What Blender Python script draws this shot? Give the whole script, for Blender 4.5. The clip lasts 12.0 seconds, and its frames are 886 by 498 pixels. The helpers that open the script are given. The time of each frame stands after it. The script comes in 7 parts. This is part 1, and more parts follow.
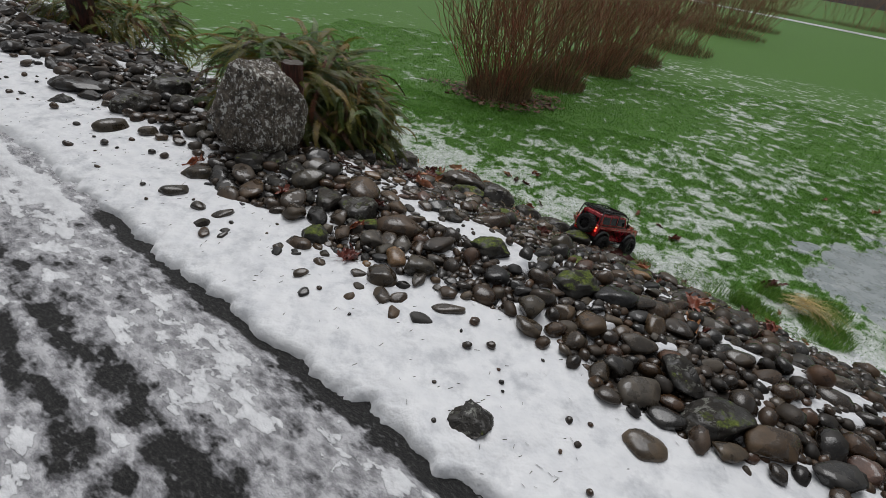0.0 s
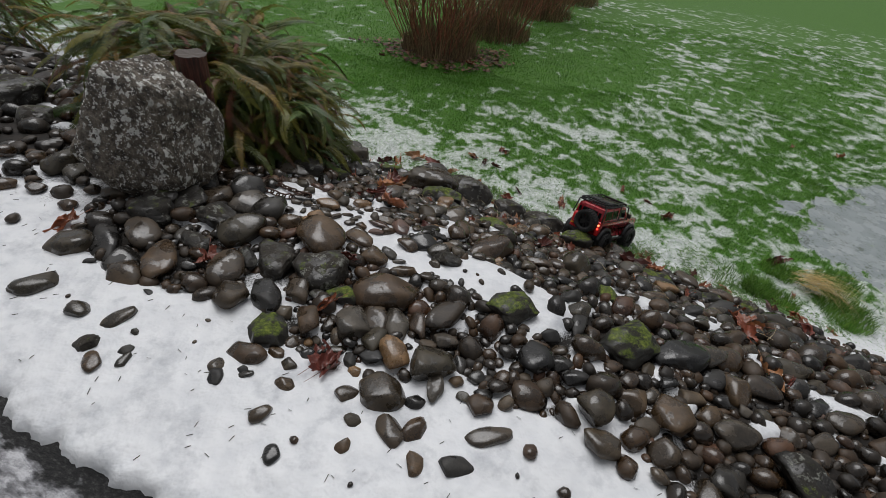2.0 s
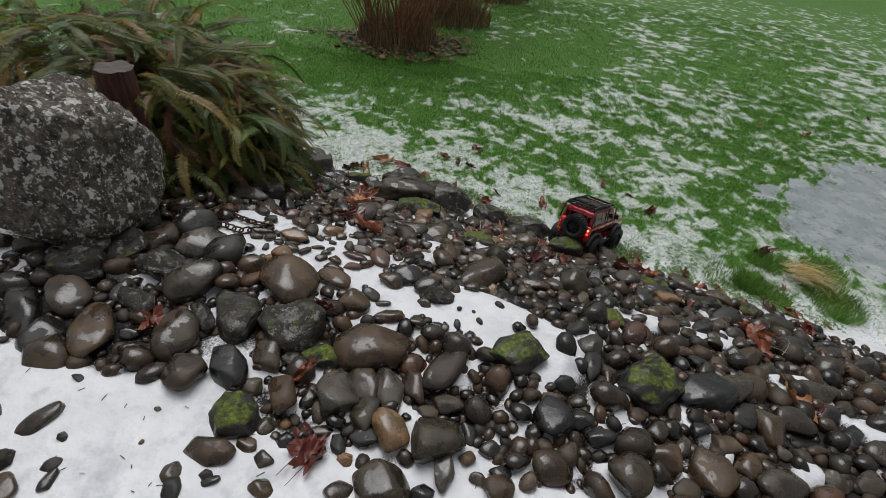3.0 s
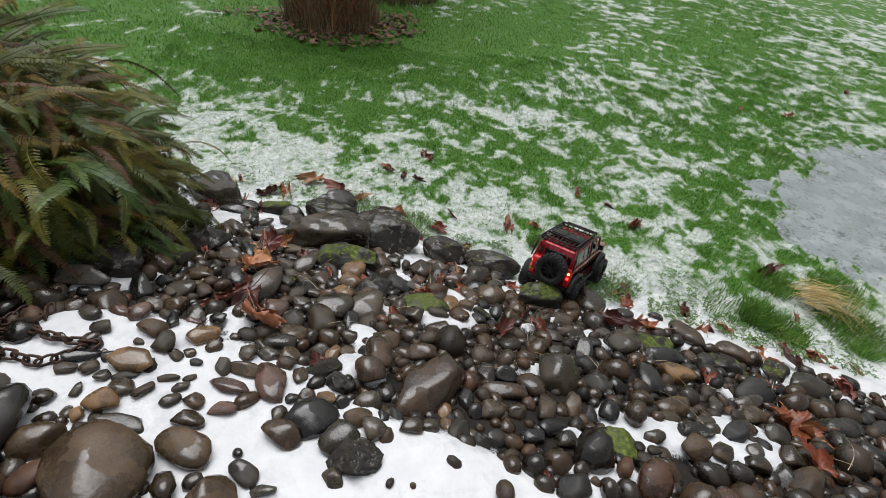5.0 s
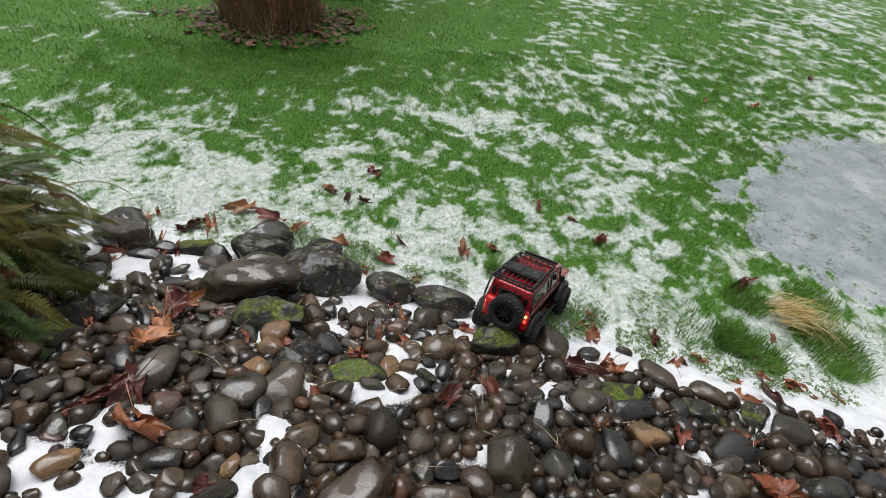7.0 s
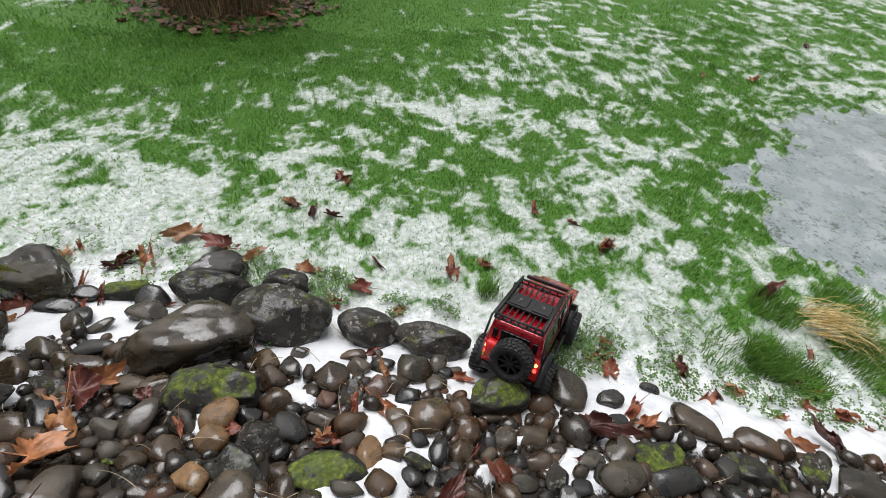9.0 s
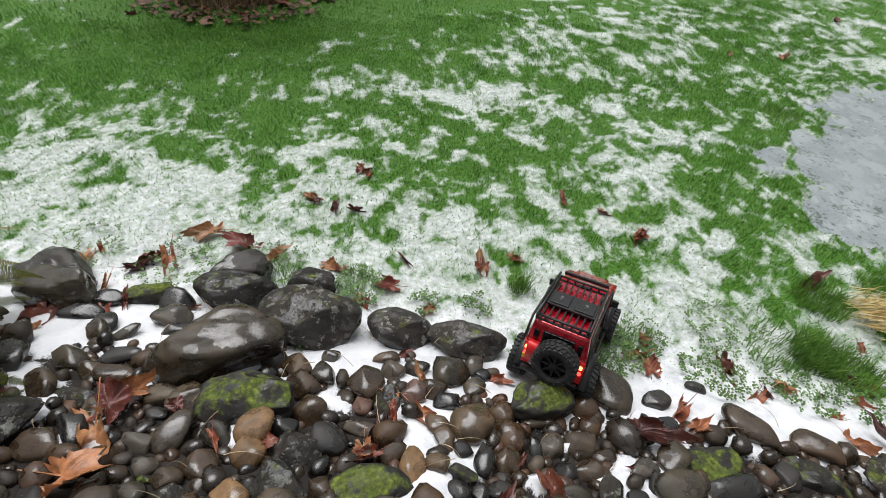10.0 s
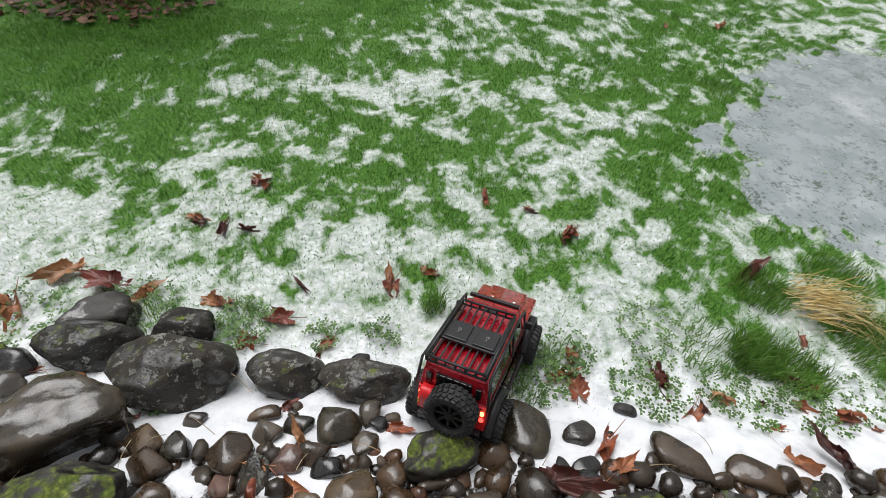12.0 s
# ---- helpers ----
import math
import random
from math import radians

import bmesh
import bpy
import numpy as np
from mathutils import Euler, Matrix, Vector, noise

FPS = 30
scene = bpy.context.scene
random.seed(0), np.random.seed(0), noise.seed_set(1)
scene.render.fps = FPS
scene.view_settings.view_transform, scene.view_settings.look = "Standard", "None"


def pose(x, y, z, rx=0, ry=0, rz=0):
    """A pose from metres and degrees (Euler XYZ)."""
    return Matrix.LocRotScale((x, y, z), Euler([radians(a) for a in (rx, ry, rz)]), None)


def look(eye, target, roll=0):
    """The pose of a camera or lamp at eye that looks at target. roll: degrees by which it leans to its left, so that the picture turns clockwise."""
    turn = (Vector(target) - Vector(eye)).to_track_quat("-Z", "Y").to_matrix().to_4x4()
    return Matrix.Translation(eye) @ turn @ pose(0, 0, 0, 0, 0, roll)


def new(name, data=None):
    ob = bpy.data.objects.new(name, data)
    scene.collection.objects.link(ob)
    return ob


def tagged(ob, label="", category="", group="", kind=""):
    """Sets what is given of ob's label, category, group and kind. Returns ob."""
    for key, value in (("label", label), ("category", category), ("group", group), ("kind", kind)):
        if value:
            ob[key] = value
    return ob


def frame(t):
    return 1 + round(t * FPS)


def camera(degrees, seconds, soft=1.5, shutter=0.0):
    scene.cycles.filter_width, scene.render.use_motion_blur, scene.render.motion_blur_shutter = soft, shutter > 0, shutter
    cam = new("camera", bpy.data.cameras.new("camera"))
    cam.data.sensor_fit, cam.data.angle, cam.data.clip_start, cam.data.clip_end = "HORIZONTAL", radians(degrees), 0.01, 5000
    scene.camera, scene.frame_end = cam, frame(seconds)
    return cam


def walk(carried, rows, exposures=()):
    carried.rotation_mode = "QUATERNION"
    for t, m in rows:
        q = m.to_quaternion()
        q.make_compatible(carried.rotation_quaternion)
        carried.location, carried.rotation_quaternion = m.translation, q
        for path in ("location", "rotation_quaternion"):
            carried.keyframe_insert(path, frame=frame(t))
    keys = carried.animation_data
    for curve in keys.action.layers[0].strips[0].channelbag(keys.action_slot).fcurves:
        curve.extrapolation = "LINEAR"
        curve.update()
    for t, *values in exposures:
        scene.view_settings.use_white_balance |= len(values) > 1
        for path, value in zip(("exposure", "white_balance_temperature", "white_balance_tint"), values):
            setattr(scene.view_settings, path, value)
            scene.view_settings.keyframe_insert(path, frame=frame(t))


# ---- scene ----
cam = camera(87.1, 12.0, soft=0.5)
UNIT = 1.19  # metres to one unit of the plan that the places below are given in
PATH = [
    (0, (0.751, 0.288, 1.411), (0.552, 1.938, 0.298), 9.6),
    (0.5, (0.633, 0.436, 1.39), (0.468, 2.072, 0.252), 9.4),
    (1, (0.599, 0.589, 1.39), (0.523, 2.212, 0.223), 9.8),
    (1.5, (0.504, 0.702, 1.39), (0.551, 2.287, 0.171), 9.4),
    (2, (0.483, 0.828, 1.382), (0.578, 2.389, 0.135), 9.2),
    (2.5, (0.445, 0.959, 1.369), (0.633, 2.497, 0.104), 8.9),
    (3, (0.422, 1.052, 1.368), (0.665, 2.57, 0.089), 9.1),
    (3.2, (0.428, 1.106, 1.342), (0.685, 2.621, 0.062), 9.4),
    (4.8, (0.533, 1.542, 1.269), (0.915, 2.99, -0.055), 9.7),
    (5, (0.565, 1.577, 1.277), (0.949, 3.015, -0.059), 9.6),
    (5.5, (0.578, 1.646, 1.281), (0.99, 3.067, -0.065), 9.5),
    (6, (0.591, 1.673, 1.3), (1.04, 3.074, -0.055), 9.6),
    (6.5, (0.68, 1.734, 1.295), (1.15, 3.123, -0.065), 9.7),
    (7, (0.719, 1.81, 1.285), (1.195, 3.194, -0.078), 9.5),
    (7.2, (0.713, 1.855, 1.27), (1.198, 3.234, -0.095), 9.4),
    (8.8, (0.758, 2.074, 1.194), (1.307, 3.397, -0.201), 9.1),
    (9, (0.791, 2.098, 1.192), (1.331, 3.406, -0.221), 8.9),
    (9.5, (0.789, 2.116, 1.159), (1.305, 3.414, -0.272), 8.0),
    (10, (0.749, 2.171, 1.162), (1.243, 3.452, -0.292), 6.9),
    (10.5, (0.746, 2.194, 1.127), (1.236, 3.465, -0.337), 6.0),
    (11, (0.897, 2.256, 1.128), (1.453, 3.499, -0.337), 6.0),
    (11.5, (1.001, 2.273, 1.151), (1.578, 3.485, -0.331), 6.1),
    (12, (1.007, 2.282, 1.106), (1.598, 3.485, -0.379), 6.2),
]
EXPOSURES = [(0, -0.30), (2.5, -0.24), (3.2, -0.16), (5, 0.22), (7, 0.32), (9, 0.46), (9.5, 0.46), (12, 0.42)]
walk(cam, [(t, look(Vector(eye) * UNIT, Vector(target) * UNIT, roll)) for t, eye, target, roll in PATH], EXPOSURES)

# ---- overcast daylight ----
world = bpy.data.worlds.new("overcast_sky")
scene.world = world
world.use_nodes = True
wn, wl = world.node_tree.nodes, world.node_tree.links
sky = wn.new("ShaderNodeTexSky")
sky.sky_type, sky.sun_disc = "NISHITA", False
sky.sun_elevation, sky.sun_rotation = radians(65), radians(347)
sky.air_density, sky.dust_density = 1.0, 4.0
cloud = wn.new("ShaderNodeHueSaturation")
cloud.inputs["Saturation"].default_value = 0.14
wl.new(sky.outputs[0], cloud.inputs["Color"])
wl.new(cloud.outputs[0], wn["Background"].inputs["Color"])
wn["Background"].inputs["Strength"].default_value = 0.085
sun_data = bpy.data.lights.new("sun", "SUN")
sun_data.energy, sun_data.angle, sun_data.color = 1.65, radians(50), (0.98, 0.98, 1.0)
sun = new("sun", sun_data)
sun.matrix_world = look((-0.6, 2.7, 6.0), (0, 0, 0))


# ---- noise and terrain ----
def hash2(i, j, seed):
    n = (i.astype(np.int64) * 374761393 + j.astype(np.int64) * 668265263 + seed * 974634757) & 0x7FFFFFFF
    n = ((n ^ (n >> 13)) * 1274126177) & 0x7FFFFFFF
    return ((n ^ (n >> 16)) & 0xFFFF) / 65535.0


def vnoise(x, y, seed):
    """Smooth value noise, 0 to 1, one cell a unit."""
    x, y = np.asarray(x, float), np.asarray(y, float)
    i, j = np.floor(x), np.floor(y)
    u, v = x - i, y - j
    u, v = u * u * (3 - 2 * u), v * v * (3 - 2 * v)
    a, b = hash2(i, j, seed), hash2(i + 1, j, seed)
    c, d = hash2(i, j + 1, seed), hash2(i + 1, j + 1, seed)
    return (a * (1 - u) + b * u) * (1 - v) + (c * (1 - u) + d * u) * v


def fbm(x, y, freq, seed, octaves=4):
    total, amp, norm = 0.0, 1.0, 0.0
    for k in range(octaves):
        total = total + amp * vnoise(np.asarray(x) * freq, np.asarray(y) * freq, seed + k)
        norm, amp, freq = norm + amp, amp * 0.5, freq * 2.03
    return total / norm


def step(a, b, x):
    t = np.clip((np.asarray(x, float) - a) / (b - a), 0, 1)
    return t * t * (3 - 2 * t)


CROSS_Q = (-90, 1.0, 1.4, 1.8, 2.0, 2.2, 2.4, 2.6, 2.8, 2.92, 3.05, 400)
CROSS_Z = (0.475, 0.475, 0.475, 0.465, 0.44, 0.385, 0.31, 0.215, 0.11, 0.05, 0.0, 0.0)
EDGE = 1.095


def across(x, y):
    """Distance across the bank: the drive's edge at 1.08, the lawn's edge at about 3."""
    return 0.39 * np.asarray(x, float) + 0.92 * np.asarray(y, float)


def along(x, y):
    return 0.92 * np.asarray(x, float) - 0.39 * np.asarray(y, float)


def height(x, y):
    q = across(x, y)
    z = sum(np.interp(q + d, CROSS_Q, CROSS_Z) for d in (-0.06, 0, 0.06)) / 3
    bump = (fbm(x, y, 3.0, 11, 3) - 0.5) * 0.03 * step(1.2, 1.9, q) * (1 - step(2.8, 3.1, q))
    return z + bump


PUDDLE = [(3.40, 3.30, 0.58, 0.38, 25), (3.95, 3.48, 0.9, 0.40, 12), (3.04, 3.00, 0.32, 0.24, -10), (3.4, 2.83, 0.6, 0.22, -8), (4.7, 3.2, 1.2, 0.5, 0)]


def puddle(x, y):
    """1 well inside the puddle, 0 on dry lawn."""
    best = np.full(np.shape(x), -9.0)
    for cx, cy, a, b, turn in PUDDLE:
        c, s = math.cos(radians(turn)), math.sin(radians(turn))
        u, v = (x - cx) * c + (y - cy) * s, -(x - cx) * s + (y - cy) * c
        best = np.maximum(best, 1 - np.sqrt((u / a) ** 2 + (v / b) ** 2))
    return step(-0.42, 0.42, best + (fbm(x, y, 3, 31, 2) - 0.5) * 0.9 + (fbm(x, y, 18, 33, 3) - 0.5) * 1.0)


SNOW_POCKETS = [(0.2, 2.1, 0.36, 0.17, -10), (0.3, 1.96, 0.45, 0.16, -10), (0.32, 2.02, 0.2, 0.2, 0), (0.62, 1.9, 0.3, 0.12, -15), (0.1, 2.25, 0.2, 0.08, -10),
                (0.75, 1.78, 0.2, 0.16, 0), (0.93, 1.5, 0.07, 0.18, -10), (1.3, 1.95, 0.16, 0.06, -20), (0.55, 2.65, 0.05, 0.08, 0),
                (0.95, 2.55, 0.13, 0.05, -30), (0.82, 2.38, 0.1, 0.05, 0), (1.45, 1.95, 0.1, 0.08, 0), (1.85, 1.50, 0.30, 0.07, -18), (0.3, 3.02, 0.3, 0.09, -14)]

# small snow-filled gaps between the stones; snowier and barer places of the lawn
GAP_SNOW_A = [(0.28, 2.31, 0.05, 0.02, 171), (0.55, 2.16, 0.05, 0.03, 75), (0.61, 2.72, 0.06, 0.02, 73), (0.94, 2.54, 0.06, 0.05, 4), (0.58, 2.03, 0.04, 0.03, 157), (0.46, 2.10, 0.04, 0.03, 109),
              (0.65, 2.40, 0.04, 0.02, 160), (0.27, 2.66, 0.04, 0.03, 8), (0.72, 2.66, 0.05, 0.02, 134), (0.43, 2.02, 0.03, 0.02, 104), (1.54, 2.12, 0.04, 0.02, 140), (1.22, 2.00, 0.04, 0.02, 156),
              (1.03, 1.96, 0.05, 0.02, 153), (1.48, 1.96, 0.05, 0.02, 130), (1.72, 1.88, 0.05, 0.03, 155), (0.60, 2.89, 0.12, 0.02, 176), (0.07, 2.85, 0.08, 0.06, 122), (0.30, 2.62, 0.03, 0.02, 74)]
GAP_SNOW_B = [(0.11, 2.97, 0.06, 0.05, 137), (0.56, 2.65, 0.04, 0.03, 99), (0.73, 2.65, 0.03, 0.02, 150), (0.91, 2.52, 0.04, 0.03, 165), (0.88, 2.41, 0.04, 0.04, 140), (1.42, 2.37, 0.06, 0.04, 21),
              (1.22, 2.34, 0.03, 0.02, 14), (1.08, 2.37, 0.03, 0.02, 151), (1.19, 2.44, 0.03, 0.01, 7), (0.25, 3.06, 0.14, 0.04, 28), (0.50, 2.82, 0.10, 0.03, 6), (1.55, 2.44, 0.05, 0.04, 24),
              (0.95, 1.60, 0.09, 0.04, 53), (0.49, 1.74, 0.05, 0.04, 64), (1.15, 1.98, 0.08, 0.05, 112), (1.60, 1.73, 0.06, 0.03, 152), (1.14, 1.47, 0.06, 0.02, 29), (1.34, 1.45, 0.04, 0.03, 28)]
GAP_SNOW_C = [(1.62, 1.54, 0.04, 0.02, 4), (0.37, 2.06, 0.18, 0.11, 4), (0.54, 1.86, 0.10, 0.06, 85), (0.97, 1.43, 0.04, 0.02, 26), (0.49, 1.50, 0.03, 0.03, 1)]
LAWN_WHITE_A = [(0.29, 4.17, 0.06, 0.04, 142), (0.90, 3.57, 0.13, 0.05, 86), (0.72, 3.85, 0.16, 0.06, 161), (0.58, 3.59, 0.21, 0.06, 161), (0.34, 3.68, 0.13, 0.07, 150), (0.30, 3.50, 0.16, 0.06, 156),
              (1.14, 3.28, 0.26, 0.13, 161), (1.57, 3.63, 0.21, 0.07, 69), (1.65, 3.99, 0.27, 0.16, 168), (1.64, 4.29, 0.27, 0.11, 167), (1.88, 3.83, 0.09, 0.07, 47), (1.92, 2.93, 0.24, 0.16, 179),
              (1.91, 3.39, 0.13, 0.08, 171), (2.43, 3.73, 0.21, 0.13, 179), (2.59, 4.53, 0.37, 0.26, 14), (0.56, 4.56, 0.19, 0.14, 140), (0.81, 4.23, 0.09, 0.05, 159), (1.32, 4.27, 0.10, 0.10, 131)]
LAWN_WHITE_B = [(4.56, 4.28, 0.60, 0.24, 179), (2.20, 2.99, 0.21, 0.08, 166), (-0.79, 4.56, 0.26, 0.21, 155), (-0.35, 4.12, 0.20, 0.15, 169), (-0.03, 3.80, 0.37, 0.15, 179), (0.37, 3.60, 0.25, 0.14, 178),
              (6.20, 6.29, 1.74, 0.55, 33), (2.06, 3.43, 0.26, 0.12, 7), (4.53, 4.83, 0.63, 0.25, 25), (2.62, 4.88, 0.51, 0.24, 52), (3.61, 5.33, 0.53, 0.22, 45), (3.10, 5.96, 0.87, 0.30, 60),
              (2.20, 4.60, 0.71, 0.27, 40), (2.80, 4.20, 0.53, 0.20, 41), (-0.01, 3.97, 0.36, 0.26, 73), (2.75, 4.77, 0.58, 0.21, 40), (0.63, 4.80, 0.50, 0.21, 42), (1.59, 4.52, 0.51, 0.22, 43)]
LAWN_GREEN_A = [(0.36, 4.33, 0.25, 0.17, 126), (0.25, 5.03, 0.26, 0.17, 150), (1.60, 4.74, 0.45, 0.24, 169), (1.13, 3.59, 0.09, 0.08, 92), (1.34, 3.47, 0.12, 0.09, 163), (1.84, 3.59, 0.12, 0.10, 20),
              (1.75, 3.31, 0.10, 0.06, 168), (2.39, 3.22, 0.16, 0.10, 30), (2.41, 3.99, 0.18, 0.13, 5), (0.90, 3.94, 0.13, 0.09, 154), (2.94, 3.60, 0.23, 0.12, 34), (0.73, 4.93, 0.17, 0.14, 125),
              (0.67, 4.79, 0.47, 0.35, 17), (-0.16, 4.62, 0.31, 0.23, 180), (1.60, 5.55, 0.69, 0.45, 32), (4.81, 6.41, 1.06, 0.29, 49), (3.63, 4.56, 0.40, 0.15, 43), (2.13, 5.72, 0.93, 0.37, 47)]
LAWN_GREEN_B = [(4.01, 5.96, 0.81, 0.26, 51), (1.38, 3.57, 0.26, 0.12, 39)]


def blobs(x, y, rows):
    best = np.zeros(np.shape(x))
    for cx, cy, a, b, turn in rows:
        c, s = math.cos(radians(turn)), math.sin(radians(turn))
        u, v = (x - cx) * c + (y - cy) * s, -(x - cx) * s + (y - cy) * c
        best = np.maximum(best, 1 - step(0.75, 1.15, np.sqrt((u / a) ** 2 + (v / b) ** 2)))
    return best


def pocket(x, y):
    return blobs(x, y, SNOW_POCKETS + GAP_SNOW_A + GAP_SNOW_B + GAP_SNOW_C)


def soft_sum(x, y, rows):
    total = np.zeros(np.shape(x))
    for cx, cy, a, b, turn in rows:
        c, s = math.cos(radians(turn)), math.sin(radians(turn))
        u, v = (x - cx) * c + (y - cy) * s, -(x - cx) * s + (y - cy) * c
        total += np.exp(-0.9 * ((u / a) ** 2 + (v / b) ** 2))
    return np.minimum(total, 1)


def hollow(x, y):
    """Small snow-filled gaps between the stones of the lower bank."""
    return 0.8 * step(0.60, 0.68, fbm(x, y, 6.5, 71, 2))


CLUSTERS = [(-0.22, 1.80, 0.28, 0.13, -20), (0.0, 2.0, 0.2, 0.09, -15), (0.5, 1.72, 0.2, 0.12, -20), (0.36, 1.62, 0.24, 0.15, -20), (0.12, 1.88, 0.26, 0.12, -15), (1.15, 1.62, 0.25, 0.14, -20), (0.75, 1.55, 0.22, 0.12, -25), (1.35, 1.25, 0.3, 0.14, -20)]


def cluster(x, y):
    return blobs(x, y, CLUSTERS)


def snow(x, y):
    """How much snow lies at a place, 0 to 1."""
    x, y = np.asarray(x, float), np.asarray(y, float)
    q = across(x, y)
    top = 1 - step(1.55, 1.9, q + (fbm(x, y, 4, 5) - 0.5) * 0.5 + 0.05 * step(-0.3, -0.9, x))
    bank = np.maximum(np.maximum(np.maximum(top * (1 - 0.9 * cluster(x, y)), pocket(x, y)), hollow(x, y)), step(2.72, 2.80, q) * step(-1.1, -0.7, x))
    u, v = x + 0.08 * (fbm(x, y, 6, 111, 2) - 0.5), y + 0.08 * (fbm(x, y, 6, 112, 2) - 0.5)
    near = step(6.5, 4.2, np.maximum(x, y))
    n = 0.26 * fbm(u * 0.8, v, 6, 91, 2) + 0.42 * fbm(u * 0.9, v, 17, 101, 2) + near * 0.32 * fbm(u, v, 44, 301, 2) + (1 - near) * 0.16
    cover = np.interp(q, (2.8, 3.1, 3.35, 3.7, 4.2, 5.5, 8.0, 14.0, 60.0), (0.95, 0.66, 0.585, 0.505, 0.455, 0.440, 0.425, 0.40, 0.38))
    cover = cover + 0.075 * soft_sum(x, y, LAWN_WHITE_A + LAWN_WHITE_B) - 0.06 * soft_sum(x, y, LAWN_GREEN_A + LAWN_GREEN_B) + 0.04 * (fbm(x, y, 0.9, 55, 2) - 0.5) + 0.05 * step(2.4, 4.4, x)
    cover = cover - 0.05 * step(1.1, 0.3, x) * step(3.3, 3.7, y) - 0.012 * step(3.2, 3.6, q)
    cover = cover - 0.22 * step(1.05, 0.45, np.hypot(x - 0.5, (y - 5.7) * 0.9))
    lawn = step(12.0, 9.5, np.maximum(x, y)) * step(-0.10, 0.15, n - (1 - cover)) * (np.interp(q, (3.05, 3.25, 3.8, 4.6), (0.86, 0.66, 0.65, 0.70)) + 0.17 * step(3.15, 2.95, q))
    margin = puddle(x, y)
    lawn = np.maximum(lawn, 0.42 * step(0.08, 0.30, margin))
    w = step(2.86, 2.98, q)
    return np.clip(bank * (1 - w) + lawn * w, 0, 1)


def dense(x, y):
    """How closely stones cover the bank."""
    q = across(x, y)
    end = 1 - step(2.76, 2.84, q)
    lower = step(1.95, 2.15, q) * end
    left = step(1.50, 1.68, q + 0.12 * (fbm(x, y, 3, 8) - 0.5)) * (1 - step(2.7, 2.9, q)) * step(0.0, -0.25, x)
    right = step(1.5, 1.7, q) * end * step(0.85, 1.05, x)
    full = np.maximum(np.maximum(lower, left), right) * (1 - 0.93 * pocket(x, y)) * (1 - 0.9 * hollow(x, y))
    return np.maximum(full, 0.9 * cluster(x, y))


# ---- materials ----
def material(name, build):
    m = bpy.data.materials.new(name)
    m.use_nodes = True
    nt = m.node_tree
    bsdf = nt.nodes["Principled BSDF"]
    build(nt, bsdf)
    return m


def node(nt, kind, **inputs):
    n = nt.nodes.new(kind)
    for k, v in inputs.items():
        n.inputs[k.replace("_", " ")].default_value = v
    return n


def coords(nt, kind="Object"):
    return nt.nodes.new("ShaderNodeTexCoord").outputs[kind]


def noise_of(nt, scale, detail=4, rough=0.55, vector=None):
    n = node(nt, "ShaderNodeTexNoise", Scale=scale, Detail=detail, Roughness=rough)
    nt.links.new(vector if vector else coords(nt), n.inputs["Vector"])
    return n.outputs["Fac"]


def ramp(nt, fac, stops):
    n = nt.nodes.new("ShaderNodeValToRGB")
    while len(n.color_ramp.elements) < len(stops):
        n.color_ramp.elements.new(0.5)
    for e, (p, c) in zip(n.color_ramp.elements, stops):
        e.position, e.color = p, (*c, 1) if len(c) == 3 else c
    nt.links.new(fac, n.inputs[0])
    return n.outputs[0]


def mix(nt, fac, a, b, mode="MIX"):
    n = nt.nodes.new("ShaderNodeMix")
    n.data_type, n.blend_type = "RGBA", mode
    for socket, v in ((n.inputs[0], fac), (n.inputs[6], a), (n.inputs[7], b)):
        if isinstance(v, bpy.types.NodeSocket):
            nt.links.new(v, socket)
        elif isinstance(v, (int, float)):
            socket.default_value = v
        else:
            socket.default_value = (*v, 1)
    return n.outputs[2]


def calc(nt, op, a, b=0.0, c=0.0):
    n = nt.nodes.new("ShaderNodeMath")
    n.operation = op
    for socket, v in zip(n.inputs, (a, b, c)):
        if isinstance(v, bpy.types.NodeSocket):
            nt.links.new(v, socket)
        else:
            socket.default_value = v
    return n.outputs[0]


def bump(nt, bsdf, height_socket, strength, distance, normal=None):
    n = node(nt, "ShaderNodeBump", Strength=strength, Distance=distance)
    nt.links.new(height_socket, n.inputs["Height"])
    if normal:
        nt.links.new(normal, n.inputs["Normal"])
    nt.links.new(n.outputs[0], bsdf.inputs["Normal"])
    return n.outputs[0]


def put(nt, bsdf, **sockets):
    for k, v in sockets.items():
        s = bsdf.inputs[k.replace("_", " ")]
        if isinstance(v, bpy.types.NodeSocket):
            nt.links.new(v, s)
        elif isinstance(v, tuple):
            s.default_value = (*v, 1)
        else:
            s.default_value = v


def attribute(nt, name):
    n = nt.nodes.new("ShaderNodeAttribute")
    n.attribute_name = name
    return n.outputs["Fac"]


def object_random(nt):
    return nt.nodes.new("ShaderNodeObjectInfo").outputs["Random"]


def island_random(nt):
    return nt.nodes.new("ShaderNodeNewGeometry").outputs["Random Per Island"]


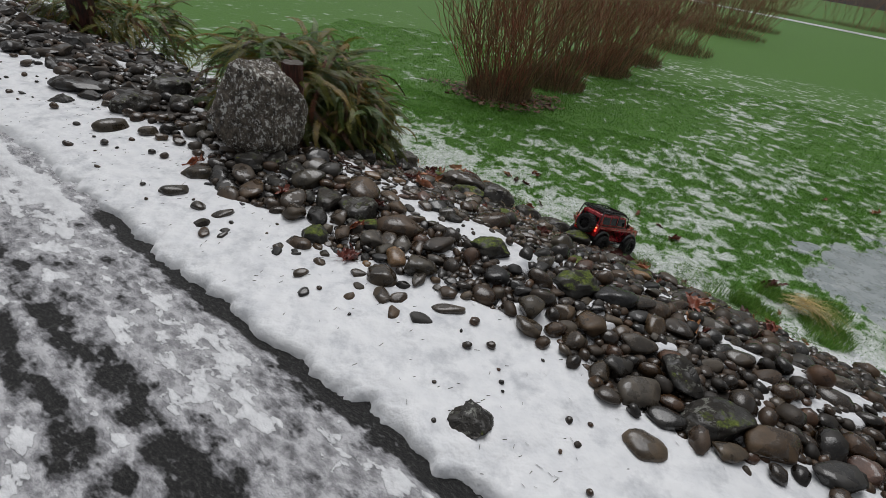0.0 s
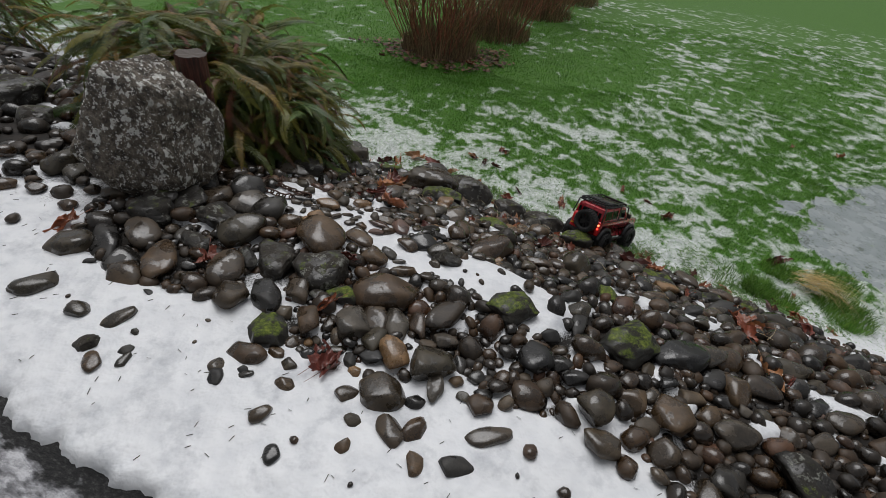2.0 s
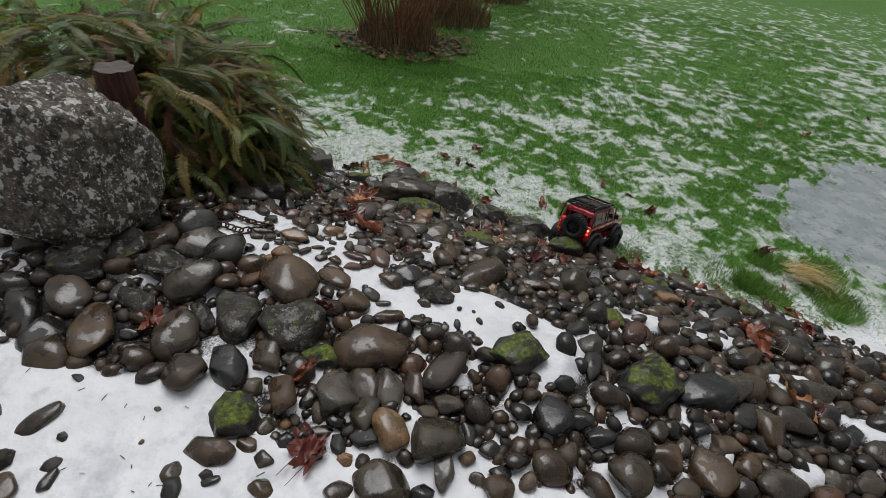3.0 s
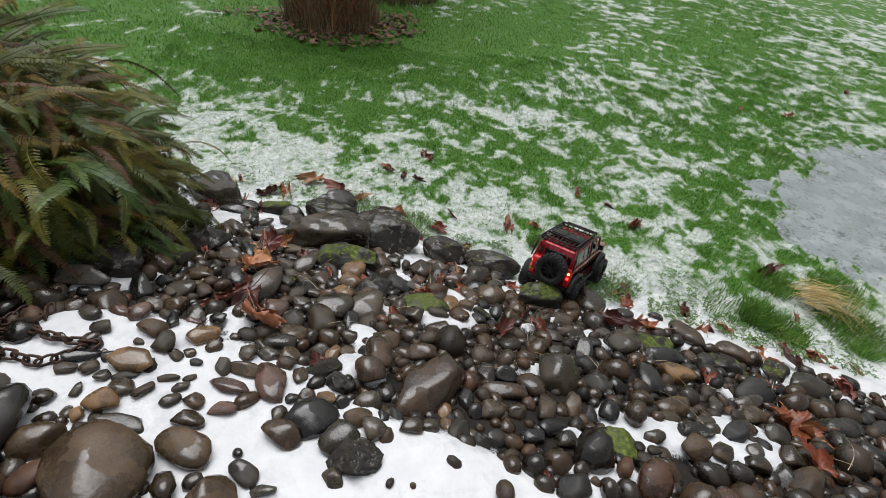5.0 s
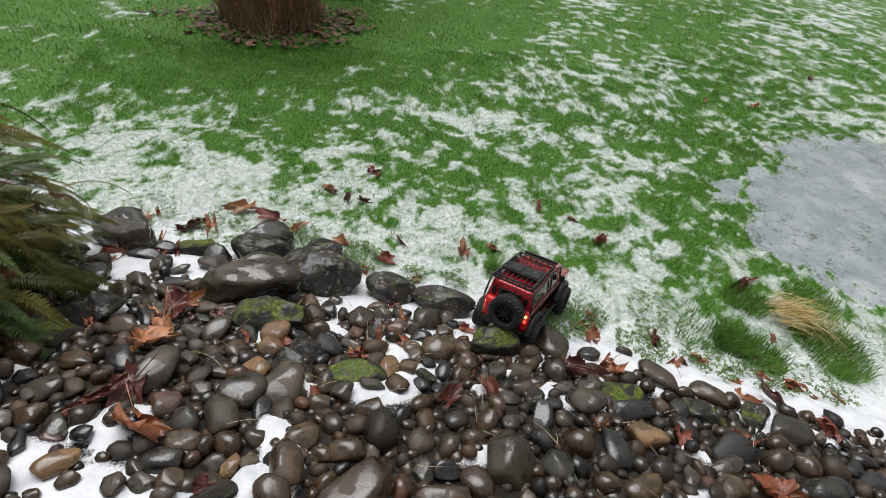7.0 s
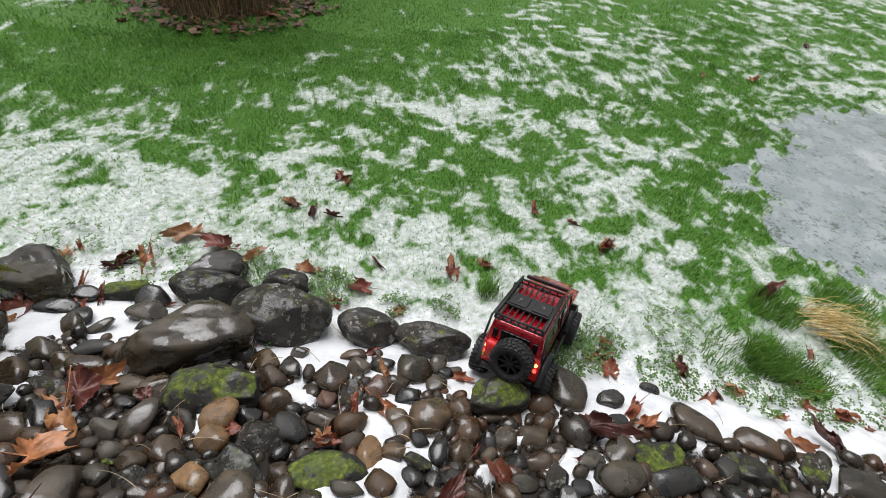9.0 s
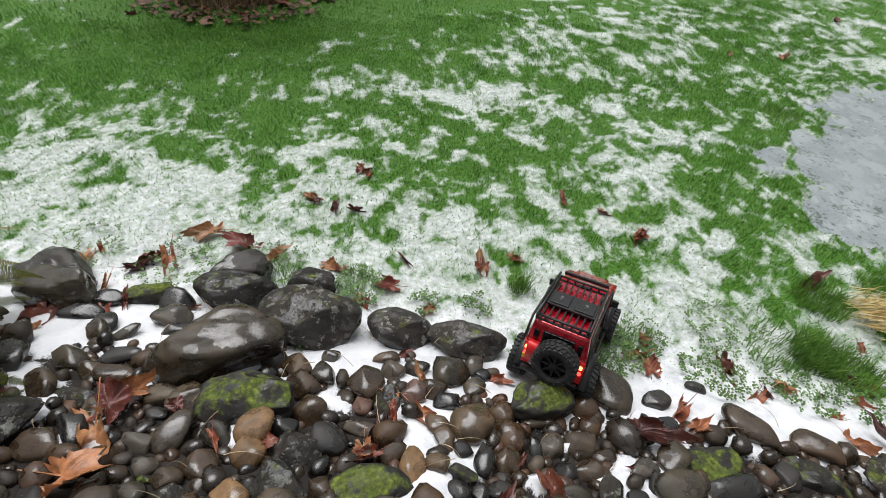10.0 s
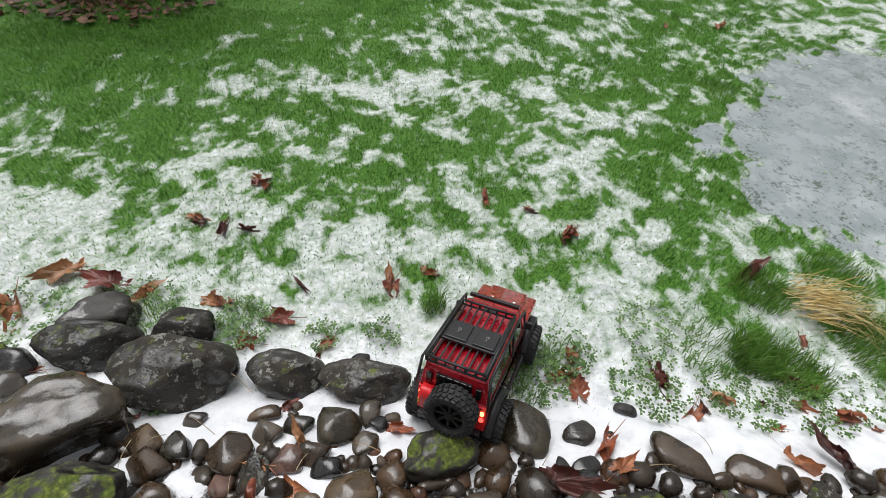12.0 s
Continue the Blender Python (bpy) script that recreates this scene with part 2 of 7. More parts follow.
def stone_material(name, stops, rough=0.22, pits=0.0, moss=0.0, lichen=0.0, islands=False, grain=1.0):
    def build(nt, b):
        rnd = island_random(nt) if islands else object_random(nt)
        base = ramp(nt, rnd, stops)
        where = node(nt, "ShaderNodeVectorMath")
        where.operation = "ADD"
        pos = nt.nodes.new("ShaderNodeNewGeometry").outputs["Position"]
        shift = nt.nodes.new("ShaderNodeCombineXYZ")
        nt.links.new(calc(nt, "MULTIPLY", rnd, 37.0), shift.inputs[0])
        nt.links.new(pos, where.inputs[0]), nt.links.new(shift.outputs[0], where.inputs[1])
        v = where.outputs[0]
        blotch = noise_of(nt, 22, 4, 0.6, v)
        fine = noise_of(nt, 240, 3, 0.6, v)
        col = mix(nt, 1.0, base, ramp(nt, blotch, [(0.3, (0.48, 0.48, 0.49)), (0.7, (1.15, 1.11, 1.06))]), "MULTIPLY")
        # Crisp patches painted paler in place of sky reflected on wet stone.
        sky_patch = ramp(nt, noise_of(nt, 15, 4, 0.5, v), [(0.50, (0, 0, 0)), (0.52, (1, 1, 1))])
        col = mix(nt, calc(nt, "MULTIPLY", sky_patch, 0.75), col, mix(nt, 1.0, col, (1.7, 1.68, 1.65), "MULTIPLY"))
        col = mix(nt, 1.0, col, ramp(nt, fine, [(0.3, (0.78, 0.78, 0.78)), (0.7, (1.25, 1.24, 1.22))]), "MULTIPLY")
        if lichen:
            zone = ramp(nt, noise_of(nt, 6, 3, 0.6, v), [(0.36, (0.2, 0.2, 0.2)), (0.62, (1, 1, 1))])
            dots = ramp(nt, noise_of(nt, 30, 6, 0.68, v), [(0.57, (0, 0, 0)), (0.61, (1, 1, 1))])
            fac = calc(nt, "MULTIPLY", calc(nt, "MULTIPLY", dots, zone), lichen)
            col = mix(nt, fac, col, ramp(nt, fine, [(0.3, (0.22, 0.23, 0.20)), (0.7, (0.46, 0.47, 0.42))]))
        film = calc(nt, "ADD", calc(nt, "MULTIPLY", blotch, 0.5), calc(nt, "MULTIPLY", noise_of(nt, 85, 4, 0.65, v), 0.5))
        rgh = ramp(nt, film, [(0.40, (rough * 0.8,) * 3), (0.52, (rough * 1.1,) * 3), (0.62, (min(1, rough * 1.8),) * 3)])
        rgh = mix(nt, sky_patch, rgh, (min(1, rough * 2.6),) * 3)
        if moss:
            up = nt.nodes.new("ShaderNodeSeparateXYZ")
            nt.links.new(nt.nodes.new("ShaderNodeNewGeometry").outputs["Normal"], up.inputs[0])
            m = calc(nt, "ADD", calc(nt, "MULTIPLY", up.outputs[2], 0.35), noise_of(nt, 20, 6, 0.72, v))
            fac = ramp(nt, m, [(0.9 - moss * 0.3, (0, 0, 0)), (1.0 - moss * 0.3, (1, 1, 1))])
            green = ramp(nt, noise_of(nt, 90, 3, 0.6, v), [(0.3, (0.030, 0.045, 0.008)), (0.55, (0.095, 0.125, 0.018)), (0.75, (0.22, 0.25, 0.035))])
            col = mix(nt, fac, col, green)
            rgh = mix(nt, fac, rgh, (0.95, 0.95, 0.95))
        put(nt, b, Base_Color=col, Roughness=rgh, Coat_Weight=calc(nt, "MULTIPLY", calc(nt, "SUBTRACT", 1.0, sky_patch), 0.45 if rough < 0.36 else 0.12), Coat_Roughness=0.14)
        h = calc(nt, "ADD", calc(nt, "MULTIPLY", blotch, 1.0), calc(nt, "MULTIPLY", fine, 0.10 * grain if rough < 0.4 else 0.3))
        if pits:
            vor = node(nt, "ShaderNodeTexVoronoi", Scale=110.0)
            nt.links.new(v, vor.inputs["Vector"])
            hole = ramp(nt, vor.outputs["Distance"], [(0.1, (0, 0, 0)), (0.4, (1, 1, 1))])
            h = calc(nt, "ADD", h, calc(nt, "MULTIPLY", hole, pits))
        bump(nt, b, h, 0.5, 0.005 * grain)
    return material(name, build)


GREYS = [(0.0, (0.0100, 0.0100, 0.0102)), (0.3, (0.0215, 0.0205, 0.0190)), (0.55, (0.0370, 0.0310, 0.0200)), (0.8, (0.0450, 0.0320, 0.0200)), (1.0, (0.0640, 0.0570, 0.0470))]
BROWNS = [(0.0, (0.0280, 0.0200, 0.0130)), (0.4, (0.0480, 0.0300, 0.0170)), (0.7, (0.0720, 0.0470, 0.0250)), (1.0, (0.0600, 0.0500, 0.0360))]
MIXED = [(0.0, (0.0081, 0.0067, 0.0053)), (0.3, (0.0237, 0.0179, 0.0128)), (0.5, (0.0351, 0.0247, 0.0158)), (0.68, (0.0404, 0.0242, 0.0128)), (0.82, (0.0541, 0.0317, 0.0154)), (0.90, (0.0687, 0.0304, 0.0158)), (0.96, (0.0525, 0.0417, 0.0303)), (1.0, (0.0848, 0.0665, 0.0473))]
STONE = [
    stone_material("wet_grey_stone", GREYS),
    stone_material("wet_brown_stone", BROWNS),
    stone_material("wet_ochre_stone", [(0.0, (0.12, 0.072, 0.033)), (1.0, (0.18, 0.108, 0.052))]),
    stone_material("wet_basalt", [(0.0, (0.018, 0.017, 0.015)), (1.0, (0.034, 0.030, 0.025))], 0.38, 0.5, 0.03, 0.55),
    stone_material("mossy_stone", [(0.0, (0.018, 0.018, 0.016)), (1.0, (0.030, 0.028, 0.023))], 0.38, 0.2, 0.45),
    stone_material("wet_red_stone", [(0.0, (0.085, 0.048, 0.036)), (1.0, (0.11, 0.066, 0.052))]),
]
PEBBLES = stone_material("wet_pebbles", MIXED, 0.22, islands=True)
RIPRAP = stone_material("wet_dark_rock", [(0.0, (0.012, 0.011, 0.010)), (0.6, (0.026, 0.022, 0.019)), (1.0, (0.045, 0.036, 0.028))], 0.35, 0.15)


def boulder_build(nt, b):
    v = coords(nt)
    coarse, mid, fine = noise_of(nt, 5, 6, 0.62, v), noise_of(nt, 17, 6, 0.66, v), noise_of(nt, 70, 4, 0.7, v)
    rock = ramp(nt, mid, [(0.30, (0.035, 0.029, 0.024)), (0.47, (0.135, 0.112, 0.090)), (0.66, (0.32, 0.275, 0.225))])
    rock = mix(nt, 1.0, rock, ramp(nt, fine, [(0.3, (0.5, 0.5, 0.5)), (0.7, (1.4, 1.38, 1.32))]), "MULTIPLY")
    zone = ramp(nt, coarse, [(0.38, (0.08, 0.08, 0.08)), (0.47, (1, 1, 1))])
    crust = ramp(nt, noise_of(nt, 21, 5, 0.66, v), [(0.555, (0, 0, 0)), (0.57, (1, 1, 1))])
    small = ramp(nt, noise_of(nt, 64, 4, 0.6, v), [(0.60, (0, 0, 0)), (0.63, (1, 1, 1))])
    spots = calc(nt, "MULTIPLY", calc(nt, "MAXIMUM", crust, small), zone)
    col = mix(nt, spots, rock, ramp(nt, fine, [(0.3, (0.70, 0.69, 0.64)), (0.7, (0.95, 0.94, 0.90))]))
    axes = nt.nodes.new("ShaderNodeSeparateXYZ")
    nt.links.new(v, axes.inputs[0])
    side = calc(nt, "ADD", calc(nt, "MULTIPLY", axes.outputs[0], -0.9), noise_of(nt, 9, 5, 0.65, v))
    moss = calc(nt, "MULTIPLY", ramp(nt, side, [(0.70, (0, 0, 0)), (0.86, (1, 1, 1))]), 0.8)
    col = mix(nt, moss, col, ramp(nt, fine, [(0.3, (0.03, 0.042, 0.012)), (0.7, (0.12, 0.14, 0.04))]))
    put(nt, b, Base_Color=col, Roughness=0.72)
    holes = node(nt, "ShaderNodeTexVoronoi", Scale=55.0)
    nt.links.new(v, holes.inputs["Vector"])
    pit = ramp(nt, holes.outputs["Distance"], [(0.08, (0, 0, 0)), (0.35, (1, 1, 1))])
    h = calc(nt, "ADD", calc(nt, "MULTIPLY", mid, 1.4), calc(nt, "MULTIPLY", fine, 0.5))
    h = calc(nt, "ADD", h, calc(nt, "MULTIPLY", pit, 0.35))
    bump(nt, b, h, 0.9, 0.030)


BOULDER = material("lichened_basalt", boulder_build)


def ground_build(nt, b):
    pos = nt.nodes.new("ShaderNodeNewGeometry").outputs["Position"]
    grains, lumps = noise_of(nt, 160, 4, 0.65, pos), noise_of(nt, 17, 3, 0.5, pos)
    soil = ramp(nt, lumps, [(0.3, (0.009, 0.008, 0.007)), (0.7, (0.028, 0.022, 0.017))])
    turf = ramp(nt, noise_of(nt, 70, 4, 0.7, pos), [(0.3, (0.026, 0.080, 0.008)), (0.5, (0.062, 0.162, 0.017)), (0.72, (0.112, 0.240, 0.030))])
    base = mix(nt, attribute(nt, "turf"), soil, turf)
    fleck = calc(nt, "SUBTRACT", 1.2, calc(nt, "MULTIPLY", attribute(nt, "turf"), 0.75))
    s = calc(nt, "ADD", attribute(nt, "snow"), calc(nt, "MULTIPLY", calc(nt, "SUBTRACT", grains, 0.5), fleck))
    crumbs = calc(nt, "MULTIPLY", calc(nt, "SUBTRACT", noise_of(nt, 42, 4, 0.6, pos), 0.5), calc(nt, "MULTIPLY", attribute(nt, "turf"), 1.0))
    s = calc(nt, "ADD", s, crumbs)
    cover = mix(nt, attribute(nt, "turf"), ramp(nt, s, [(0.22, (0, 0, 0)), (0.58, (1, 1, 1))]), ramp(nt, s, [(0.16, (0, 0, 0)), (0.50, (0.45, 0.45, 0.45)), (0.92, (1, 1, 1))]))
    white = ramp(nt, lumps, [(0.25, (0.68, 0.695, 0.72)), (0.6, (0.785, 0.795, 0.81))])
    melt = ramp(nt, noise_of(nt, 9, 5, 0.62, pos), [(0.52, (1, 1, 1)), (0.70, (0.68, 0.69, 0.71))])
    white = mix(nt, 1.0, white, melt, "MULTIPLY")
    put(nt, b, Base_Color=mix(nt, cover, base, white), Roughness=mix(nt, cover, (0.75, 0.75, 0.75), (0.5, 0.5, 0.5)), Specular_IOR_Level=0.3)
    h = calc(nt, "ADD", calc(nt, "MULTIPLY", lumps, 0.8), calc(nt, "MULTIPLY", grains, 0.05))
    bump(nt, b, h, 0.6, 0.024)


GROUND = material("lawn_soil_and_snow", ground_build)


def drive_build(nt, b):
    lie = node(nt, "ShaderNodeMapping", Rotation=(0, 0, radians(23)))
    nt.links.new(nt.nodes.new("ShaderNodeNewGeometry").outputs["Position"], lie.inputs["Vector"])
    drawn = node(nt, "ShaderNodeMapping", Scale=(0.55, 1.0, 1.0))
    nt.links.new(lie.outputs[0], drawn.inputs["Vector"])
    pos = drawn.outputs[0]
    grit = noise_of(nt, 260, 3, 0.7, pos)
    mid = noise_of(nt, 30, 5, 0.65, pos)
    asphalt = ramp(nt, noise_of(nt, 120, 5, 0.75, pos), [(0.36, (0.005, 0.005, 0.0055)), (0.52, (0.018, 0.018, 0.018)), (0.68, (0.075, 0.072, 0.07))])
    flakes = node(nt, "ShaderNodeTexVoronoi", Scale=34.0, Randomness=1.0)
    nt.links.new(pos, flakes.inputs["Vector"])
    crisp = noise_of(nt, 75, 4, 0.7, pos)
    sheets = noise_of(nt, 15, 3, 0.55, pos)
    s = calc(nt, "ADD", attribute(nt, "slush"), calc(nt, "MULTIPLY", calc(nt, "SUBTRACT", sheets, 0.5), 0.9))
    s = calc(nt, "ADD", s, calc(nt, "MULTIPLY", calc(nt, "SUBTRACT", mid, 0.5), 0.35))
    s = calc(nt, "ADD", s, calc(nt, "MULTIPLY", calc(nt, "SUBTRACT", crisp, 0.5), 0.16))
    wet = ramp(nt, s, [(0.15, (0, 0, 0)), (0.20, (0.40, 0.40, 0.40)), (0.30, (1, 1, 1))])
    ice = calc(nt, "ADD", calc(nt, "MULTIPLY", crisp, 0.6), calc(nt, "MULTIPLY", flakes.outputs["Distance"], 0.35))
    grey = ramp(nt, calc(nt, "ADD", ice, calc(nt, "MULTIPLY", s, 0.35)), [(0.40, (0.10, 0.10, 0.108)), (0.58, (0.27, 0.27, 0.285)), (0.72, (0.50, 0.50, 0.52))])
    thick = ramp(nt, s, [(0.515, (0, 0, 0)), (0.535, (0.75, 0.75, 0.75)), (0.63, (1, 1, 1))])
    col = mix(nt, wet, asphalt, grey)
    col = mix(nt, thick, col, ramp(nt, mid, [(0.3, (0.58, 0.59, 0.61)), (0.7, (0.82, 0.83, 0.845))]))
    put(nt, b, Base_Color=col, Roughness=ramp(nt, s, [(0.12, (0.75,) * 3), (0.35, (0.25,) * 3), (0.60, (0.5,) * 3)]))
    h = calc(nt, "ADD", calc(nt, "MULTIPLY", thick, 0.45), calc(nt, "MULTIPLY", ice, 0.5))
    chips = calc(nt, "MULTIPLY", noise_of(nt, 110, 4, 0.75, pos), calc(nt, "SUBTRACT", 1.3, wet))
    bump(nt, b, calc(nt, "ADD", calc(nt, "ADD", h, calc(nt, "MULTIPLY", grit, 0.25)), chips), 0.9, 0.010)


DRIVE = material("slushy_asphalt", drive_build)


def ice_build(nt, b):
    pos = nt.nodes.new("ShaderNodeNewGeometry").outputs["Position"]
    n, big = noise_of(nt, 5, 5, 0.6, pos), noise_of(nt, 1.6, 5, 0.6, pos)
    col = ramp(nt, n, [(0.3, (0.22, 0.255, 0.255)), (0.55, (0.30, 0.335, 0.34)), (0.75, (0.41, 0.44, 0.45))])
    col = mix(nt, ramp(nt, big, [(0.60, (0, 0, 0)), (0.72, (0.5, 0.5, 0.5))]), col, (0.6, 0.62, 0.62))
    specks = ramp(nt, calc(nt, "ADD", calc(nt, "MULTIPLY", noise_of(nt, 55, 4, 0.6, pos), 0.6), calc(nt, "MULTIPLY", noise_of(nt, 7, 4, 0.6, pos), 0.4)), [(0.54, (0, 0, 0)), (0.60, (1, 1, 1))])
    col = mix(nt, calc(nt, "MULTIPLY", specks, 0.75), col, (0.05, 0.07, 0.04))
    put(nt, b, Base_Color=col, Roughness=ramp(nt, n, [(0.3, (0.12,) * 3), (0.7, (0.4,) * 3)]), Specular_IOR_Level=0.5)
    bump(nt, b, n, 0.25, 0.006)


ICE = material("slushy_puddle_ice", ice_build)


def leafy(name, stops, rough=0.5, through_light=0.25, islands=True, vein=0.0, mottle=0.62):
    def build(nt, b):
        rnd = island_random(nt) if islands else object_random(nt)
        col = ramp(nt, rnd, stops)
        pos = nt.nodes.new("ShaderNodeNewGeometry").outputs["Position"]
        n = noise_of(nt, 45, 3, 0.6, pos)
        col = mix(nt, 1.0, col, ramp(nt, n, [(0.3, (0.6, 0.6, 0.6)), (0.7, (1.3, 1.3, 1.3))]), "MULTIPLY")
        wide = noise_of(nt, 5, 4, 0.6, pos)
        col = mix(nt, 1.0, col, ramp(nt, wide, [(0.34, (mottle, mottle * 1.06, mottle)), (0.66, (1.2, 1.16, 1.15))]), "MULTIPLY")
        put(nt, b, Base_Color=col, Roughness=rough)
        if vein:
            bump(nt, b, noise_of(nt, 120, 3, 0.6, pos), vein, 0.004)
        tr = node(nt, "ShaderNodeBsdfTranslucent")
        nt.links.new(col, tr.inputs["Color"])
        ms = node(nt, "ShaderNodeMixShader", Fac=through_light)
        nt.links.new(b.outputs[0], ms.inputs[1]), nt.links.new(tr.outputs[0], ms.inputs[2])
        nt.links.new(ms.outputs[0], nt.nodes["Material Output"].inputs["Surface"])
    return material(name, build)


GRASS = leafy("grass_blades", [(0.0, (0.072, 0.215, 0.024)), (0.5, (0.118, 0.315, 0.036)), (0.88, (0.175, 0.390, 0.056)), (1.0, (0.28, 0.43, 0.12))], 0.5, 0.55, mottle=0.60)
FROSTED = leafy("snow_dusted_blades", [(0.0, (0.30, 0.52, 0.20)), (0.5, (0.50, 0.68, 0.44)), (1.0, (0.80, 0.85, 0.80))], 0.6, 0.5)
TUFT = leafy("long_grass", [(0.0, (0.10, 0.25, 0.035)), (0.6, (0.19, 0.38, 0.065)), (1.0, (0.30, 0.46, 0.12))], 0.5, 0.5)
STRAW = leafy("dry_grass", [(0.0, (0.34, 0.24, 0.08)), (0.6, (0.55, 0.42, 0.15)), (1.0, (0.66, 0.56, 0.30))])
PALE_STRAW = leafy("pale_straw", [(0.0, (0.36, 0.27, 0.15)), (1.0, (0.60, 0.50, 0.33))], 0.5, 0.1)
CLOVER = leafy("clover_leaves", [(0.0, (0.07, 0.17, 0.03)), (1.0, (0.17, 0.29, 0.08))], 0.5, 0.35)
FROND = leafy("fern_frond_green", [(0.0, (0.055, 0.080, 0.010)), (0.4, (0.125, 0.150, 0.018)), (0.75, (0.215, 0.195, 0.026)), (1.0, (0.27, 0.150, 0.030))], 0.45, 0.35, False)
FRESH = leafy("fern_frond_bright", [(0.0, (0.05, 0.11, 0.02)), (1.0, (0.13, 0.19, 0.04))], 0.45, 0.25, False)
DEAD_FROND = leafy("fern_frond_dead", [(0.0, (0.070, 0.030, 0.014)), (0.6, (0.16, 0.070, 0.026)), (1.0, (0.19, 0.050, 0.026))], 0.6, 0.1, False)
MAPLE = leafy("wet_maple_leaf", [(0.0, (0.075, 0.026, 0.022)), (0.35, (0.19, 0.048, 0.034)), (0.7, (0.33, 0.105, 0.046)), (1.0, (0.46, 0.22, 0.10))], 0.3, 0.15, False, 0.5)
CANE = leafy("dogwood_canes", [(0.0, (0.20, 0.12, 0.07)), (0.45, (0.36, 0.105, 0.070)), (0.75, (0.46, 0.20, 0.125)), (1.0, (0.36, 0.27, 0.13))], 0.6, 0.0)
LITTER = leafy("brown_leaf_litter", [(0.0, (0.06, 0.028, 0.018)), (0.5, (0.15, 0.07, 0.04)), (1.0, (0.26, 0.14, 0.07))], 0.6, 0.1)
NEEDLE = leafy("conifer_needles", [(0.0, (0.02, 0.02, 0.014)), (1.0, (0.06, 0.05, 0.03))], 0.6, 0.0)


def plain(name, color, rough, metal=0.0, coat=0.0, grain=0.0, scale=60, dirt=None):
    def build(nt, b):
        pos = coords(nt)
        n = noise_of(nt, scale, 4, 0.6, pos)
        lo, hi = tuple(c * 0.8 for c in color), tuple(min(1, c * 1.2) for c in color)
        col = ramp(nt, n, [(0.3, lo), (0.7, hi)])
        if dirt:
            col = mix(nt, ramp(nt, noise_of(nt, scale * 0.3, 5, 0.7, pos), [(0.55, (0, 0, 0)), (0.72, (0.8, 0.8, 0.8))]), col, dirt)
        put(nt, b, Base_Color=col, Roughness=ramp(nt, n, [(0.3, (rough * 0.8,) * 3), (0.7, (min(1, rough * 1.3),) * 3)]), Metallic=metal, Coat_Weight=coat, Coat_Roughness=0.08)
        if grain:
            bump(nt, b, n, grain, 0.002)
    return material(name, build)


RED = plain("metallic_red_paint", (0.46, 0.006, 0.018), 0.26, 0.35, 1.0, 0.0, 45, (0.24, 0.006, 0.014))
BRIGHT_RED = plain("bright_red_plastic", (0.72, 0.02, 0.025), 0.4)
BLACK = plain("black_plastic", (0.016, 0.016, 0.017), 0.42, 0, 0, 0.2, 200)
RUBBER = plain("black_rubber", (0.020, 0.020, 0.020), 0.65, 0, 0, 0.3, 240, (0.10, 0.10, 0.10))
DARK_GLASS = plain("smoked_glass", (0.008, 0.008, 0.009), 0.08)
SILVER = plain("bright_steel", (0.7, 0.7, 0.7), 0.25, 1.0)
YELLOW = plain("yellow_decal", (0.72, 0.5, 0.03), 0.5)
LENS_RED = plain("red_lamp_lens", (0.85, 0.03, 0.02), 0.15)
LENS_AMBER = plain("amber_lamp_lens", (0.9, 0.3, 0.03), 0.15)
for lens, tint in ((LENS_RED, (1.0, 0.06, 0.04, 1)), (LENS_AMBER, (1.0, 0.35, 0.15, 1))):
    lens.node_tree.nodes["Principled BSDF"].inputs["Emission Color"].default_value = tint
    lens.node_tree.nodes["Principled BSDF"].inputs["Emission Strength"].default_value = 2.5
RUST = plain("rusty_iron", (0.075, 0.040, 0.028), 0.6, 0.4, 0, 0.6, 180, (0.03, 0.022, 0.02))


def wood_build(nt, b):
    fibre = node(nt, "ShaderNodeMapping", Scale=(1.0, 1.0, 0.09))
    nt.links.new(coords(nt), fibre.inputs["Vector"])
    lines, patches = noise_of(nt, 75, 5, 0.65, fibre.outputs[0]), noise_of(nt, 9, 4, 0.6)
    col = ramp(nt, lines, [(0.34, (0.016, 0.008, 0.007)), (0.5, (0.075, 0.022, 0.016)), (0.68, (0.17, 0.060, 0.042))])
    col = mix(nt, ramp(nt, patches, [(0.48, (0, 0, 0)), (0.62, (0.8, 0.8, 0.8))]), col, (0.022, 0.015, 0.012))
    put(nt, b, Base_Color=col, Roughness=0.55)
    bump(nt, b, lines, 0.9, 0.012)


WOOD = material("weathered_red_wood", wood_build)
ENDGRAIN = plain("grey_end_grain", (0.10, 0.085, 0.075), 0.8, 0, 0, 0.6, 90)
ROADWAY = plain("snowy_road", (0.55, 0.55, 0.57), 0.6, 0, 0, 0.2, 2, (0.28, 0.28, 0.29))


# ---- mesh helpers ----
def mesh_of(name, verts, faces, smooth=True):
    me = bpy.data.meshes.new(name)
    me.from_pydata([tuple(v) for v in verts], [], faces)
    if smooth:
        me.shade_smooth()
    me.update()
    return me


def fast_mesh(name, verts, tris, mat, smooth=False):
    """A mesh from arrays of corners and triangles."""
    me = bpy.data.meshes.new(name)
    verts, tris = np.asarray(verts, np.float32), np.asarray(tris, np.int32)
    me.vertices.add(len(verts)), me.loops.add(tris.size), me.polygons.add(len(tris))
    me.vertices.foreach_set("co", verts.ravel())
    me.loops.foreach_set("vertex_index", tris.ravel())
    me.polygons.foreach_set("loop_start", np.arange(0, tris.size, tris.shape[1], dtype=np.int32))
    me.update(calc_edges=True)
    if smooth:
        me.shade_smooth()
    me.materials.append(mat)
    return me


